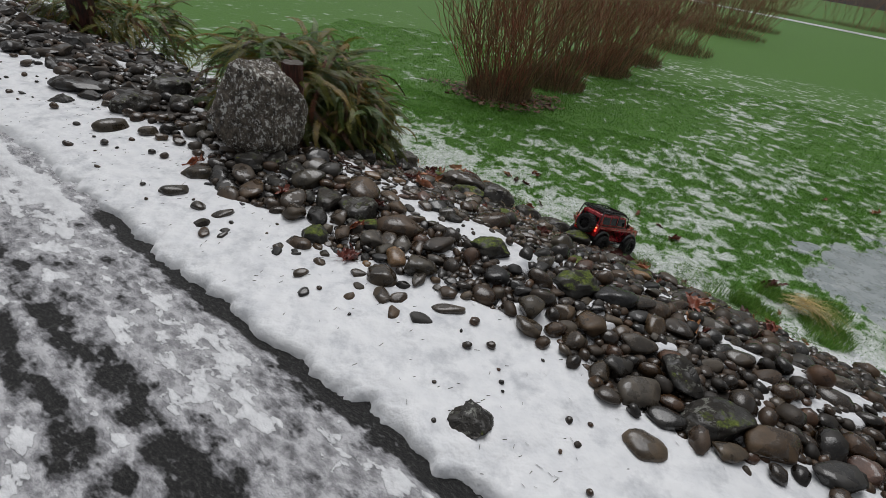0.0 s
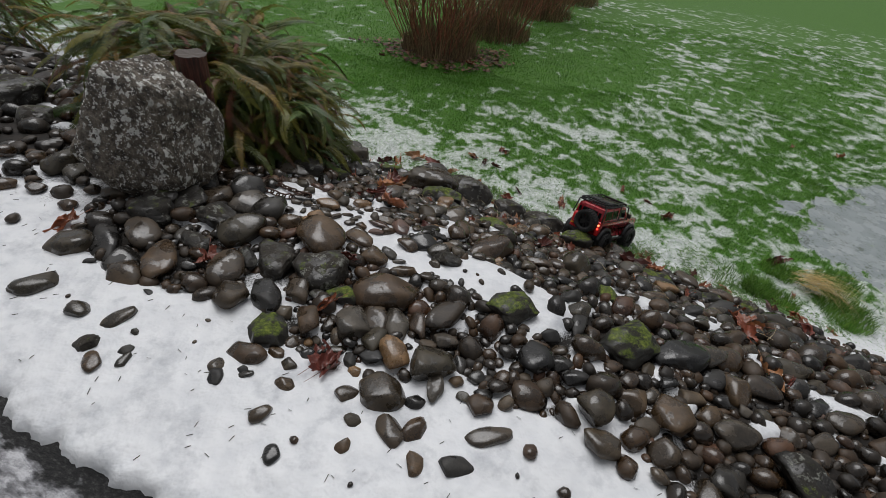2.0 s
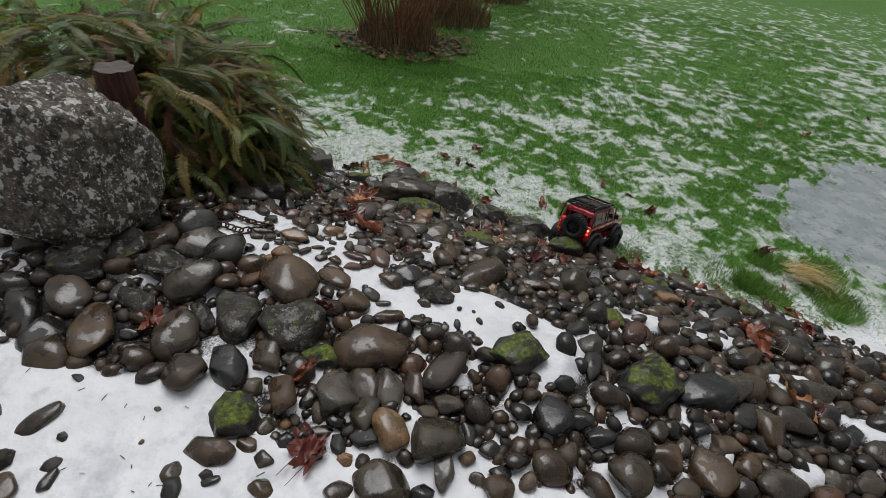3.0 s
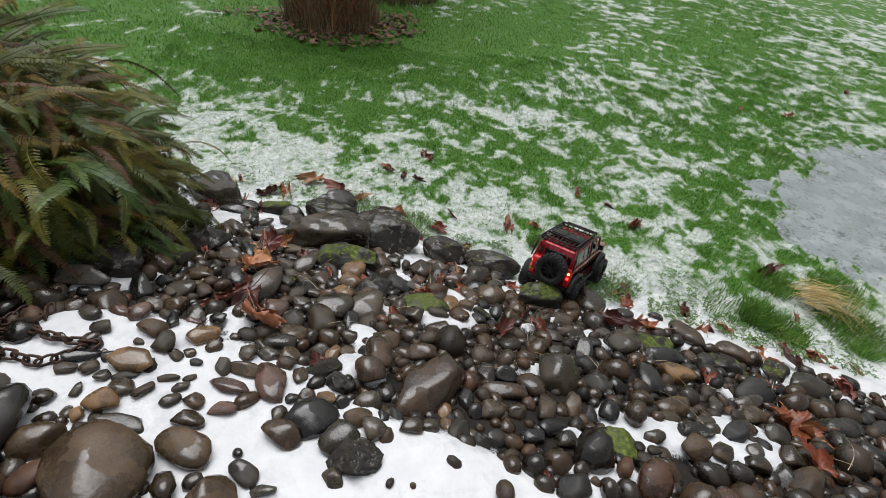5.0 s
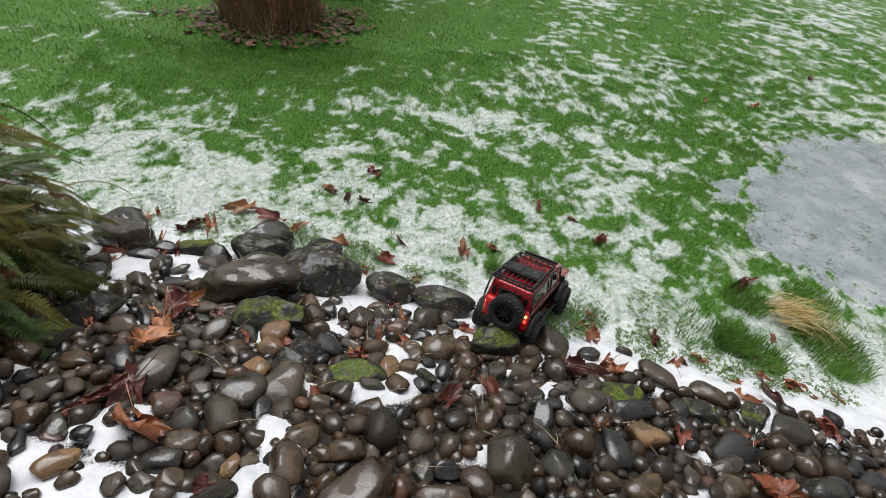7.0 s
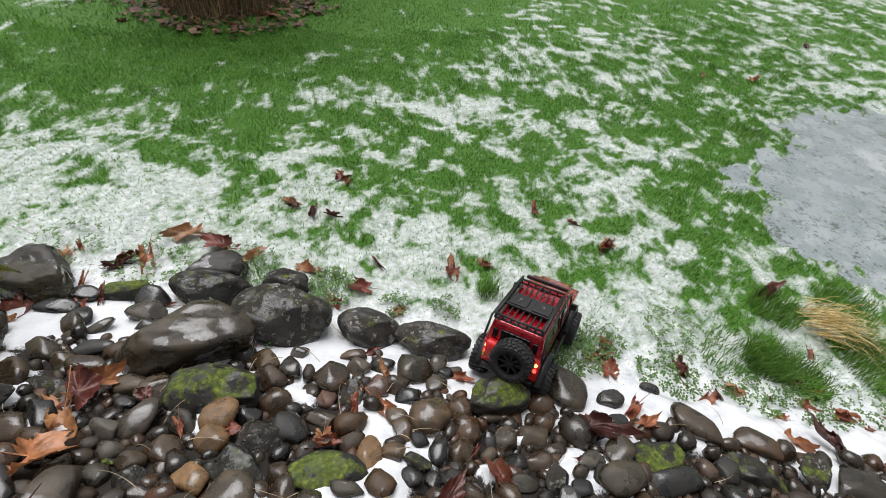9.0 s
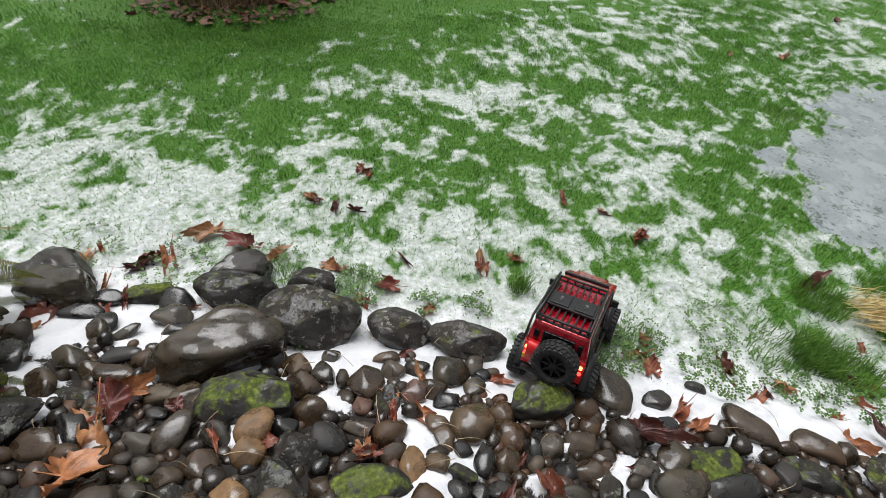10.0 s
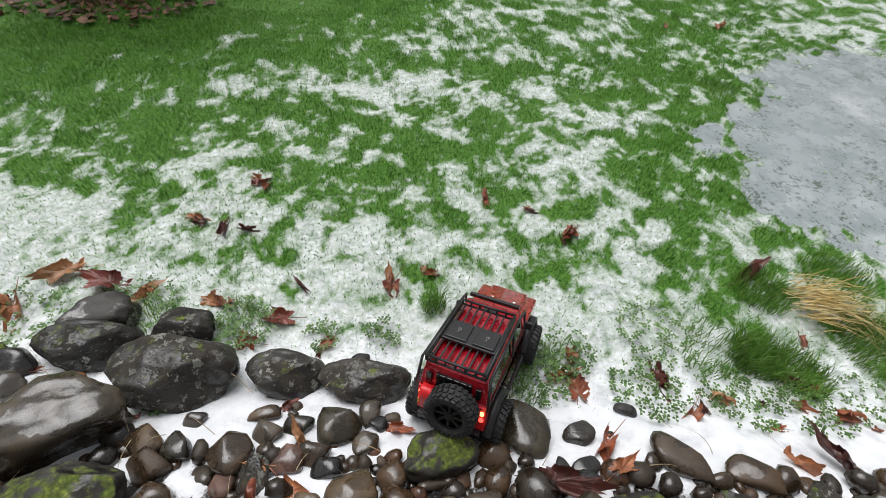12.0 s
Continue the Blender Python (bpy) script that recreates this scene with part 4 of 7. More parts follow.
STONES_AN = [(0.67, 1.99, 0.050, 0.041, 167, 0), (0.62, 2.02, 0.033, 0.024, 80, 0), (0.14, 2.22, 0.026, 0.017, 158, 0), (0.31, 2.15, 0.046, 0.033, 88, 0), (0.41, 2.11, 0.098, 0.061, 110, 5), (0.06, 2.26, 0.051, 0.031, 1, 0),
             (0.24, 2.19, 0.030, 0.022, 130, 1), (0.51, 2.07, 0.043, 0.026, 167, 2), (0.71, 1.99, 0.041, 0.032, 171, 0), (0.54, 2.06, 0.035, 0.030, 153, 0), (0.36, 2.14, 0.088, 0.032, 164, 1), (0.19, 2.21, 0.057, 0.045, 65, 0),
             (0.65, 2.03, 0.045, 0.028, 117, 0), (0.59, 2.06, 0.064, 0.050, 163, 1), (0.81, 1.96, 0.042, 0.038, 9, 3), (1.71, 1.58, 0.080, 0.068, 13, 0)]
STONES_AO = [(0.02, 2.30, 0.051, 0.035, 152, 0), (0.75, 2.00, 0.038, 0.029, 116, 2), (1.28, 1.77, 0.061, 0.048, 170, 0), (0.15, 2.26, 0.065, 0.048, 142, 1), (0.77, 1.99, 0.066, 0.042, 66, 0), (0.46, 2.13, 0.047, 0.030, 100, 1),
             (0.28, 2.21, 0.039, 0.032, 47, 1), (1.62, 1.64, 0.084, 0.050, 26, 0), (0.84, 1.97, 0.047, 0.039, 2, 0), (-0.03, 2.34, 0.058, 0.041, 143, 1), (0.35, 2.19, 0.045, 0.036, 128, 0), (0.53, 2.11, 0.062, 0.047, 163, 3),
             (0.43, 2.16, 0.040, 0.032, 148, 1), (1.25, 1.81, 0.084, 0.048, 7, 5), (1.56, 1.68, 0.114, 0.060, 164, 0), (0.07, 2.32, 0.046, 0.032, 154, 5)]
STONES_AP = [(0.25, 2.24, 0.071, 0.044, 27, 2), (1.91, 1.54, 0.099, 0.062, 17, 0), (0.11, 2.31, 0.056, 0.046, 17, 5), (0.39, 2.19, 0.050, 0.036, 160, 0), (0.50, 2.15, 0.065, 0.044, 178, 3), (0.92, 1.97, 0.051, 0.038, 1, 0),
             (0.91, 1.97, 0.044, 0.026, 175, 0), (0.75, 2.04, 0.043, 0.026, 64, 2), (1.36, 1.79, 0.065, 0.039, 12, 1), (0.18, 2.29, 0.055, 0.027, 107, 0), (0.03, 2.36, 0.091, 0.064, 130, 1), (0.43, 2.19, 0.055, 0.041, 160, 1),
             (0.16, 2.31, 0.042, 0.031, 140, 0), (0.37, 2.22, 0.044, 0.030, 135, 0), (0.99, 1.96, 0.052, 0.042, 175, 0), (0.60, 2.13, 0.071, 0.062, 95, 1)]
STONES_AQ = [(0.49, 2.18, 0.050, 0.039, 158, 0), (0.21, 2.31, 0.043, 0.023, 170, 5), (0.97, 1.99, 0.070, 0.040, 5, 0), (0.85, 2.04, 0.057, 0.044, 178, 1), (0.11, 2.36, 0.060, 0.036, 167, 0), (0.72, 2.10, 0.220, 0.113, 37, 1),
             (0.41, 2.23, 0.083, 0.051, 168, 0), (1.10, 1.94, 0.098, 0.068, 164, 4), (0.27, 2.30, 0.041, 0.030, 158, 0), (0.80, 2.07, 0.057, 0.039, 76, 0), (1.17, 1.92, 0.036, 0.024, 6, 0), (0.91, 2.03, 0.045, 0.039, 14, 0),
             (0.21, 2.33, 0.054, 0.040, 121, 0), (-0.05, 2.44, 0.124, 0.061, 173, 0), (0.49, 2.22, 0.047, 0.037, 160, 0), (1.51, 1.78, 0.073, 0.043, 12, 0)]
STONES_AR = [(0.16, 2.36, 0.057, 0.046, 7, 1), (0.52, 2.21, 0.049, 0.035, 62, 2), (0.55, 2.21, 0.036, 0.031, 11, 1), (0.62, 2.18, 0.103, 0.062, 85, 1), (1.19, 1.95, 0.051, 0.030, 180, 1), (0.07, 2.42, 0.096, 0.057, 113, 0),
             (1.49, 1.83, 0.099, 0.065, 35, 1), (1.27, 1.92, 0.071, 0.057, 11, 1), (0.98, 2.04, 0.073, 0.049, 64, 0), (0.43, 2.27, 0.076, 0.049, 6, 1), (0.60, 2.21, 0.044, 0.038, 159, 0), (1.88, 1.67, 0.096, 0.069, 173, 0),
             (1.40, 1.88, 0.060, 0.043, 160, 0), (1.46, 1.85, 0.066, 0.042, 44, 0), (0.90, 2.09, 0.110, 0.050, 173, 1), (0.13, 2.42, 0.052, 0.030, 110, 0)]
STONES_AS = [(1.08, 2.02, 0.057, 0.028, 59, 0), (0.64, 2.21, 0.034, 0.026, 169, 5), (1.34, 1.91, 0.060, 0.040, 33, 0), (1.05, 2.05, 0.078, 0.045, 58, 1), (0.56, 2.26, 0.044, 0.035, 165, 0), (0.15, 2.43, 0.068, 0.053, 38, 1),
             (1.12, 2.02, 0.060, 0.045, 42, 0), (0.68, 2.21, 0.045, 0.037, 170, 1), (0.42, 2.32, 0.067, 0.056, 116, 0), (-0.02, 2.51, 0.152, 0.097, 178, 3), (0.20, 2.43, 0.057, 0.040, 114, 1), (0.10, 2.47, 0.052, 0.040, 151, 0),
             (1.43, 1.91, 0.051, 0.033, 13, 0), (0.87, 2.15, 0.065, 0.050, 70, 0), (1.31, 1.97, 0.091, 0.042, 175, 3), (1.85, 1.74, 0.088, 0.054, 0, 0)]
STONES_AT = [(0.73, 2.21, 0.076, 0.054, 173, 1), (0.49, 2.32, 0.101, 0.066, 99, 0), (0.92, 2.14, 0.059, 0.044, 179, 0), (1.51, 1.89, 0.063, 0.052, 175, 1), (0.38, 2.37, 0.070, 0.057, 114, 5), (0.65, 2.26, 0.076, 0.060, 44, 1),
             (1.56, 1.88, 0.083, 0.059, 1, 1), (1.29, 2.01, 0.058, 0.040, 10, 0), (1.42, 1.96, 0.073, 0.048, 31, 0), (0.07, 2.54, 0.083, 0.064, 151, 1), (0.56, 2.34, 0.072, 0.042, 91, 0), (1.17, 2.09, 0.078, 0.039, 110, 3),
             (1.05, 2.14, 0.116, 0.108, 170, 0), (1.38, 2.00, 0.049, 0.034, 17, 0), (0.16, 2.52, 0.084, 0.051, 170, 1), (0.60, 2.33, 0.075, 0.056, 92, 1)]
STONES_AU = [(0.43, 2.41, 0.053, 0.037, 168, 0), (0.33, 2.46, 0.143, 0.097, 41, 0), (1.54, 1.95, 0.074, 0.054, 173, 0), (0.52, 2.39, 0.094, 0.088, 53, 0), (1.34, 2.05, 0.114, 0.057, 3, 1), (1.16, 2.13, 0.078, 0.068, 125, 0),
             (0.42, 2.45, 0.066, 0.046, 22, 1), (0.68, 2.34, 0.055, 0.052, 163, 1), (0.29, 2.51, 0.048, 0.030, 139, 0), (0.25, 2.52, 0.090, 0.054, 115, 0), (0.19, 2.56, 0.040, 0.030, 116, 0), (0.60, 2.40, 0.110, 0.092, 78, 1),
             (0.79, 2.32, 0.071, 0.050, 175, 1), (0.46, 2.46, 0.062, 0.033, 158, 1), (1.79, 1.90, 0.089, 0.062, 153, 0), (0.09, 2.62, 0.122, 0.071, 173, 4)]
STONES_AV = [(1.54, 2.02, 0.082, 0.061, 173, 1), (0.44, 2.49, 0.059, 0.048, 132, 3), (0.73, 2.37, 0.058, 0.055, 83, 0), (0.32, 2.54, 0.068, 0.044, 58, 0), (1.47, 2.06, 0.066, 0.038, 46, 0), (0.38, 2.52, 0.060, 0.041, 130, 0),
             (0.69, 2.40, 0.076, 0.058, 86, 1), (0.65, 2.42, 0.038, 0.037, 153, 1), (0.54, 2.47, 0.071, 0.057, 137, 2), (0.40, 2.54, 0.039, 0.020, 159, 4), (0.43, 2.53, 0.054, 0.048, 145, 0), (1.33, 2.15, 0.115, 0.080, 66, 0),
             (1.11, 2.25, 0.055, 0.040, 3, 0), (0.80, 2.39, 0.063, 0.032, 164, 0), (0.61, 2.47, 0.104, 0.080, 117, 3), (2.01, 1.88, 0.106, 0.072, 11, 0)]
STONES_AW = [(1.79, 1.98, 0.101, 0.065, 158, 0), (0.21, 2.65, 0.095, 0.060, 172, 1), (0.39, 2.57, 0.049, 0.040, 109, 0), (0.68, 2.45, 0.060, 0.041, 97, 1), (1.59, 2.07, 0.099, 0.045, 5, 0), (1.19, 2.25, 0.101, 0.051, 69, 0),
             (0.48, 2.55, 0.076, 0.056, 140, 1), (0.76, 2.43, 0.128, 0.069, 168, 4), (1.85, 1.98, 0.074, 0.053, 172, 0), (0.14, 2.71, 0.137, 0.097, 8, 3), (0.92, 2.39, 0.050, 0.044, 162, 0), (0.37, 2.62, 0.064, 0.042, 150, 0),
             (0.26, 2.67, 0.087, 0.046, 108, 0), (0.96, 2.38, 0.044, 0.039, 73, 0), (1.44, 2.17, 0.112, 0.071, 162, 2), (1.00, 2.37, 0.057, 0.046, 170, 0)]
STONES_AX = [(0.56, 2.56, 0.073, 0.062, 68, 2), (0.64, 2.53, 0.108, 0.085, 89, 3), (1.65, 2.11, 0.133, 0.085, 11, 0), (1.14, 2.33, 0.059, 0.041, 172, 0), (1.24, 2.29, 0.050, 0.039, 8, 0), (0.42, 2.63, 0.101, 0.068, 30, 0),
             (0.85, 2.46, 0.075, 0.055, 91, 2), (0.50, 2.61, 0.070, 0.052, 141, 0), (0.94, 2.42, 0.048, 0.034, 166, 4), (1.99, 1.98, 0.089, 0.051, 14, 0), (0.27, 2.71, 0.086, 0.043, 95, 1), (1.21, 2.32, 0.058, 0.048, 38, 3),
             (0.90, 2.45, 0.055, 0.039, 139, 1), (1.11, 2.38, 0.045, 0.032, 172, 1), (0.38, 2.69, 0.050, 0.030, 158, 0), (0.70, 2.55, 0.098, 0.071, 139, 0)]
STONES_AY = [(0.57, 2.61, 0.073, 0.067, 71, 2), (1.34, 2.29, 0.093, 0.070, 11, 0), (0.62, 2.60, 0.073, 0.058, 143, 0), (1.99, 2.02, 0.071, 0.049, 8, 0), (0.99, 2.44, 0.071, 0.042, 63, 0), (1.04, 2.43, 0.070, 0.059, 66, 1),
             (0.16, 2.80, 0.086, 0.054, 120, 0), (1.31, 2.31, 0.055, 0.033, 44, 0), (0.22, 2.77, 0.069, 0.048, 139, 3), (1.15, 2.38, 0.051, 0.042, 1, 0), (1.47, 2.26, 0.147, 0.074, 179, 0), (0.96, 2.47, 0.041, 0.035, 166, 0),
             (1.20, 2.37, 0.066, 0.047, 175, 1), (1.30, 2.34, 0.069, 0.042, 13, 0), (0.93, 2.50, 0.056, 0.041, 109, 1), (0.77, 2.57, 0.096, 0.038, 151, 0)]
STONES_AZ = [(0.44, 2.72, 0.084, 0.080, 46, 1), (0.29, 2.78, 0.054, 0.038, 145, 0), (0.38, 2.74, 0.099, 0.055, 162, 1), (0.55, 2.68, 0.183, 0.117, 177, 4), (1.25, 2.39, 0.054, 0.042, 2, 1), (1.38, 2.34, 0.093, 0.063, 47, 0),
             (1.12, 2.45, 0.057, 0.035, 67, 0), (0.67, 2.64, 0.084, 0.071, 137, 1), (1.15, 2.44, 0.065, 0.053, 57, 0), (1.48, 2.31, 0.160, 0.084, 172, 4), (0.93, 2.54, 0.058, 0.046, 165, 1), (0.04, 2.92, 0.119, 0.083, 160, 0),
             (0.22, 2.85, 0.059, 0.052, 147, 1), (0.28, 2.82, 0.104, 0.048, 165, 1), (1.63, 2.26, 0.073, 0.065, 38, 0), (1.70, 2.23, 0.125, 0.069, 124, 4)]
STONES_BA = [(1.00, 2.53, 0.101, 0.093, 26, 1), (1.22, 2.43, 0.082, 0.064, 180, 0), (1.91, 2.15, 0.131, 0.091, 170, 0), (0.16, 2.90, 0.092, 0.064, 125, 0), (0.78, 2.64, 0.053, 0.047, 139, 5), (0.84, 2.63, 0.092, 0.055, 79, 3),
             (1.84, 2.20, 0.083, 0.074, 17, 3), (1.15, 2.51, 0.074, 0.032, 167, 0), (0.26, 2.89, 0.106, 0.047, 177, 0), (0.66, 2.72, 0.081, 0.068, 141, 1), (0.97, 2.60, 0.062, 0.050, 166, 0), (1.43, 2.40, 0.060, 0.045, 160, 0),
             (0.90, 2.64, 0.065, 0.061, 147, 5), (1.40, 2.44, 0.058, 0.042, 46, 0), (0.80, 2.70, 0.088, 0.081, 123, 1), (0.71, 2.74, 0.065, 0.057, 136, 0)]
STONES_BB = [(1.77, 2.29, 0.109, 0.074, 135, 1), (0.95, 2.64, 0.070, 0.049, 166, 1), (1.45, 2.43, 0.062, 0.040, 2, 0), (0.65, 2.77, 0.080, 0.068, 120, 1), (1.18, 2.55, 0.144, 0.087, 169, 4), (0.48, 2.85, 0.272, 0.155, 2, 0),
             (1.65, 2.37, 0.137, 0.073, 124, 0), (0.19, 2.99, 0.077, 0.051, 115, 0), (1.05, 2.63, 0.060, 0.052, 69, 0), (0.25, 2.98, 0.073, 0.035, 28, 0), (0.87, 2.72, 0.061, 0.055, 152, 0), (0.93, 2.72, 0.067, 0.050, 165, 0),
             (0.19, 3.03, 0.079, 0.063, 107, 0), (1.01, 2.69, 0.094, 0.089, 72, 0), (0.73, 2.81, 0.048, 0.039, 176, 0), (1.49, 2.50, 0.073, 0.055, 7, 0)]
STONES_BC = [(1.09, 2.67, 0.043, 0.041, 14, 0), (1.37, 2.55, 0.131, 0.110, 130, 0), (0.36, 2.98, 0.078, 0.036, 177, 0), (0.12, 3.09, 0.119, 0.048, 170, 0), (0.86, 2.78, 0.078, 0.039, 167, 1), (0.92, 2.76, 0.025, 0.019, 146, 0),
             (1.12, 2.68, 0.043, 0.025, 159, 0), (1.08, 2.70, 0.069, 0.052, 72, 0), (1.31, 2.61, 0.067, 0.055, 167, 0), (0.34, 3.03, 0.111, 0.075, 159, 0), (0.93, 2.78, 0.027, 0.025, 88, 0), (0.15, 3.15, 0.121, 0.054, 171, 0),
             (0.05, 3.19, 0.231, 0.113, 153, 0), (1.65, 2.52, 0.060, 0.037, 132, 0), (0.69, 2.94, 0.249, 0.157, 159, 3), (1.09, 2.79, 0.204, 0.094, 154, 3)]
STONES_BD = [(0.34, 3.11, 0.092, 0.078, 169, 0), (0.27, 3.15, 0.162, 0.058, 171, 4), (0.92, 2.87, 0.170, 0.106, 155, 3), (1.35, 2.71, 0.057, 0.038, 163, 1), (0.01, 3.29, 0.202, 0.124, 150, 0), (1.29, 2.77, 0.049, 0.042, 164, 0),
             (0.49, 3.11, 0.210, 0.115, 168, 3), (1.31, 2.77, 0.029, 0.024, 164, 0), (1.10, 2.87, 0.055, 0.034, 159, 0), (0.70, 3.10, 0.160, 0.095, 160, 3), (0.49, 3.20, 0.189, 0.102, 6, 0)]
STONE_LISTS = (STONES_AA, STONES_AB, STONES_AC, STONES_AD, STONES_AE, STONES_AF, STONES_AG, STONES_AH, STONES_AI, STONES_AJ, STONES_AK, STONES_AL,
               STONES_AM, STONES_AN, STONES_AO, STONES_AP, STONES_AQ, STONES_AR, STONES_AS, STONES_AT, STONES_AU, STONES_AV, STONES_AW, STONES_AX,
               STONES_AY, STONES_AZ, STONES_BA, STONES_BB, STONES_BC, STONES_BD)

for rows in STONE_LISTS:
    for x, y, length, width, turn, tone in rows:
        q = float(across(x, y))
        if q > 2.72 and length > 0.14:
            lay_stone(x, y, length, width, turn, tone, tall=width * 1.05, sink=0.26, shape=BLOCKY, name="rock")
        elif length > 0.14:
            lay_stone(x, y, length, width, turn, tone, tall=width * 0.72, sink=0.28, shape=BLOCKY if tone in (3, 4) else None, name="rock")
        else:
            small = {"name": "pebble", "category": "pebble", "label": SMALL_WORDS[tone]} if length < 0.05 and tone < 3 else {}
            lay_stone(x, y, length, width, turn, tone, sink=0.50 if q < 1.5 else 0.22 if length > 0.05 else 0.3, **small)


# ---- lichened boulder ----
def boulder():
    bm = bmesh.new()
    bmesh.ops.create_icosphere(bm, subdivisions=6, radius=0.5)
    planes = [((0.25, -0.9, 0.25), 0.36), ((-0.75, -0.45, 0.35), 0.37), ((0.85, -0.25, 0.35), 0.37), ((0.35, 0.1, 0.95), 0.42), ((-0.55, 0.1, 0.85), 0.40), ((0.1, 0.9, 0.3), 0.38), ((0.6, -0.5, 0.6), 0.41), ((-0.72, -0.35, -0.6), 0.34)]
    planes = [(Vector(n).normalized(), d) for n, d in planes]
    for v in bm.verts:
        p = v.co.copy()
        for n, d in planes:
            over = p.dot(n) - d
            if over > 0:
                p -= n * over * 0.93
        p *= 1 + 0.10 * noise.noise(p * 3 + Vector((3, 1, 7))) + 0.06 * noise.noise(p * 7.3 + Vector((1, 5, 2))) + 0.05 * abs(noise.noise(p * 15 + Vector((9, 2, 4)))) - 0.05 * max(0, noise.noise(p * 26 + Vector((4, 4, 1))) - 0.15) + 0.02 * noise.noise(p * 50)
        v.co = p
    ob = new("boulder", from_bm("boulder", bm, BOULDER, True))
    ob.matrix_world = pose(*BOULDER_AT) @ Matrix.Diagonal((*BOULDER_SIZE, 1))
    taken.append((BOULDER_AT[0], BOULDER_AT[1], 0.2))
    tagged(ob, "big grey basalt boulder with pale lichen and moss", "boulder")


BOULDER_AT, BOULDER_SIZE = (-0.42, 2.18, 0.635, 0, 8, -12), (0.44, 0.40, 0.47)
boulder()


# ---- stones that fill the bank ----
def scatter(count, radius, wanted, spacing, box, seed):
    """Places for stones of a radius range where wanted() asks for them, clear of those laid before."""
    r = random.Random(seed)
    cell, grid, out = 0.1, {}, []
    for t in taken:
        grid.setdefault((int(t[0] // cell), int(t[1] // cell)), []).append(t)
    tries = np.array([(r.uniform(box[0], box[1]), r.uniform(box[2], box[3])) for _ in range(count)])
    odds = wanted(tries[:, 0], tries[:, 1])
    for (x, y), odd in zip(tries, odds):
        if r.random() > odd:
            continue
        rad = radius[0] + (radius[1] - radius[0]) * r.random() ** 1.7
        i, j = int(x // cell), int(y // cell)
        near = (t for a in (-2, -1, 0, 1, 2) for b in (-2, -1, 0, 1, 2) for t in grid.get((i + a, j + b), ()))
        if all(math.hypot(x - t[0], y - t[1]) > spacing * (rad + t[2]) for t in near):
            t = (x, y, rad)
            taken.append(t), out.append(t)
            grid.setdefault((i, j), []).append(t)
    return out


LOW_ROUND = []
for i in range(8):
    bm = bmesh.new()
    bmesh.ops.create_icosphere(bm, subdivisions=2, radius=0.5)
    off = Vector((i * 7.3, 2.1, 5.5))
    flat = [(Vector((random.gauss(0, 1), random.gauss(0, 1), random.gauss(0, 1))).normalized(), random.uniform(0.34, 0.44)) for _ in range(3)]
    for v in bm.verts:
        p = v.co * (1 + 0.3 * noise.noise(v.co * 2.2 + off))
        for n, d in flat:
            p -= n * max(0, p.dot(n) - d) * 0.8
        v.co = p
    bm.verts.ensure_lookup_table()
    LOW_ROUND.append((np.array([v.co[:] for v in bm.verts]), np.array([[v.index for v in f.verts] for f in bm.faces])))
    bm.free()


def pebble_bed(name, places, lift, label, seed):
    """Many small stones in one mesh."""
    r = random.Random(seed)
    verts, tris, base = [], [], 0
    heights = ground_place(np.array([t[0] for t in places]), np.array([t[1] for t in places]))[:, 2]
    for (x, y, rad), z in zip(places, heights):
        v, f = LOW_ROUND[r.randrange(len(LOW_ROUND))]
        sx, sy, sz = rad * 2 * r.uniform(0.95, 1.35), rad * 2 * r.uniform(0.8, 1.05), rad * 2 * r.uniform(0.55, 0.9)
        m = np.array(pose(0, 0, 0, r.uniform(-25, 25), r.uniform(-25, 25), r.uniform(0, 360)).to_3x3())
        verts.append((v * (sx, sy, sz)) @ m.T + (x, y, z + sz * r.uniform(*lift)))
        tris.append(f + base)
        base += len(v)
    ob = new(name, fast_mesh(name, np.concatenate(verts), np.concatenate(tris), PEBBLES, True))
    return tagged(ob, label, "pebbles", kind="stuff")


band = scatter(60, (0.024, 0.050), lambda x, y: 0.6 * step(1.42, 1.62, across(x, y) + 0.1 * (fbm(x, y, 4, 3, 2) - 0.5)) * (1 - step(1.95, 2.15, across(x, y))) * (1 - 0.6 * pocket(x, y)), 1.04, (-0.3, 1.9, 0.9, 2.3), 4)
middle = band + scatter(5200, (0.026, 0.044), lambda x, y: dense(x, y) * step(2.0, 1.75, x), 0.84, (-0.45, 2.0, 0.9, 3.2), 5)
gaps = scatter(20000, (0.017, 0.032), lambda x, y: dense(x, y), 0.80, (-0.5, 2.3, 0.8, 3.2), 6)
pebble_bed("pebble", middle + gaps, (0.15, 0.42), "small wet grey and brown pebbles between the cobbles", 7)
under = scatter(13000, (0.012, 0.022), lambda x, y: dense(x, y), 0.55, (-0.5, 2.3, 0.8, 3.2), 8)
pebble_bed("pebble", under, (-0.2, 0.1), "wet dark pebbles bedded below the cobbles", 9)
riprap = scatter(2600, (0.040, 0.080), lambda x, y: dense(x, y), 0.86, (-3.4, -0.42, 1.7, 4.2), 15)
for x, y, rad in riprap[:150]:
    r = random.Random(int(x * 9973 + y * 7717))
    lay_stone(x, y, rad * 2 * r.uniform(1.0, 1.5), rad * 2 * r.uniform(0.75, 1.0), r.uniform(0, 180), 0, tall=rad * r.uniform(0.9, 1.3), sink=r.uniform(0.15, 0.3),
              shape=BROKEN, name="rock", mat=RIPRAP, label="dark angular broken rock on the snowy bank", category="rock")
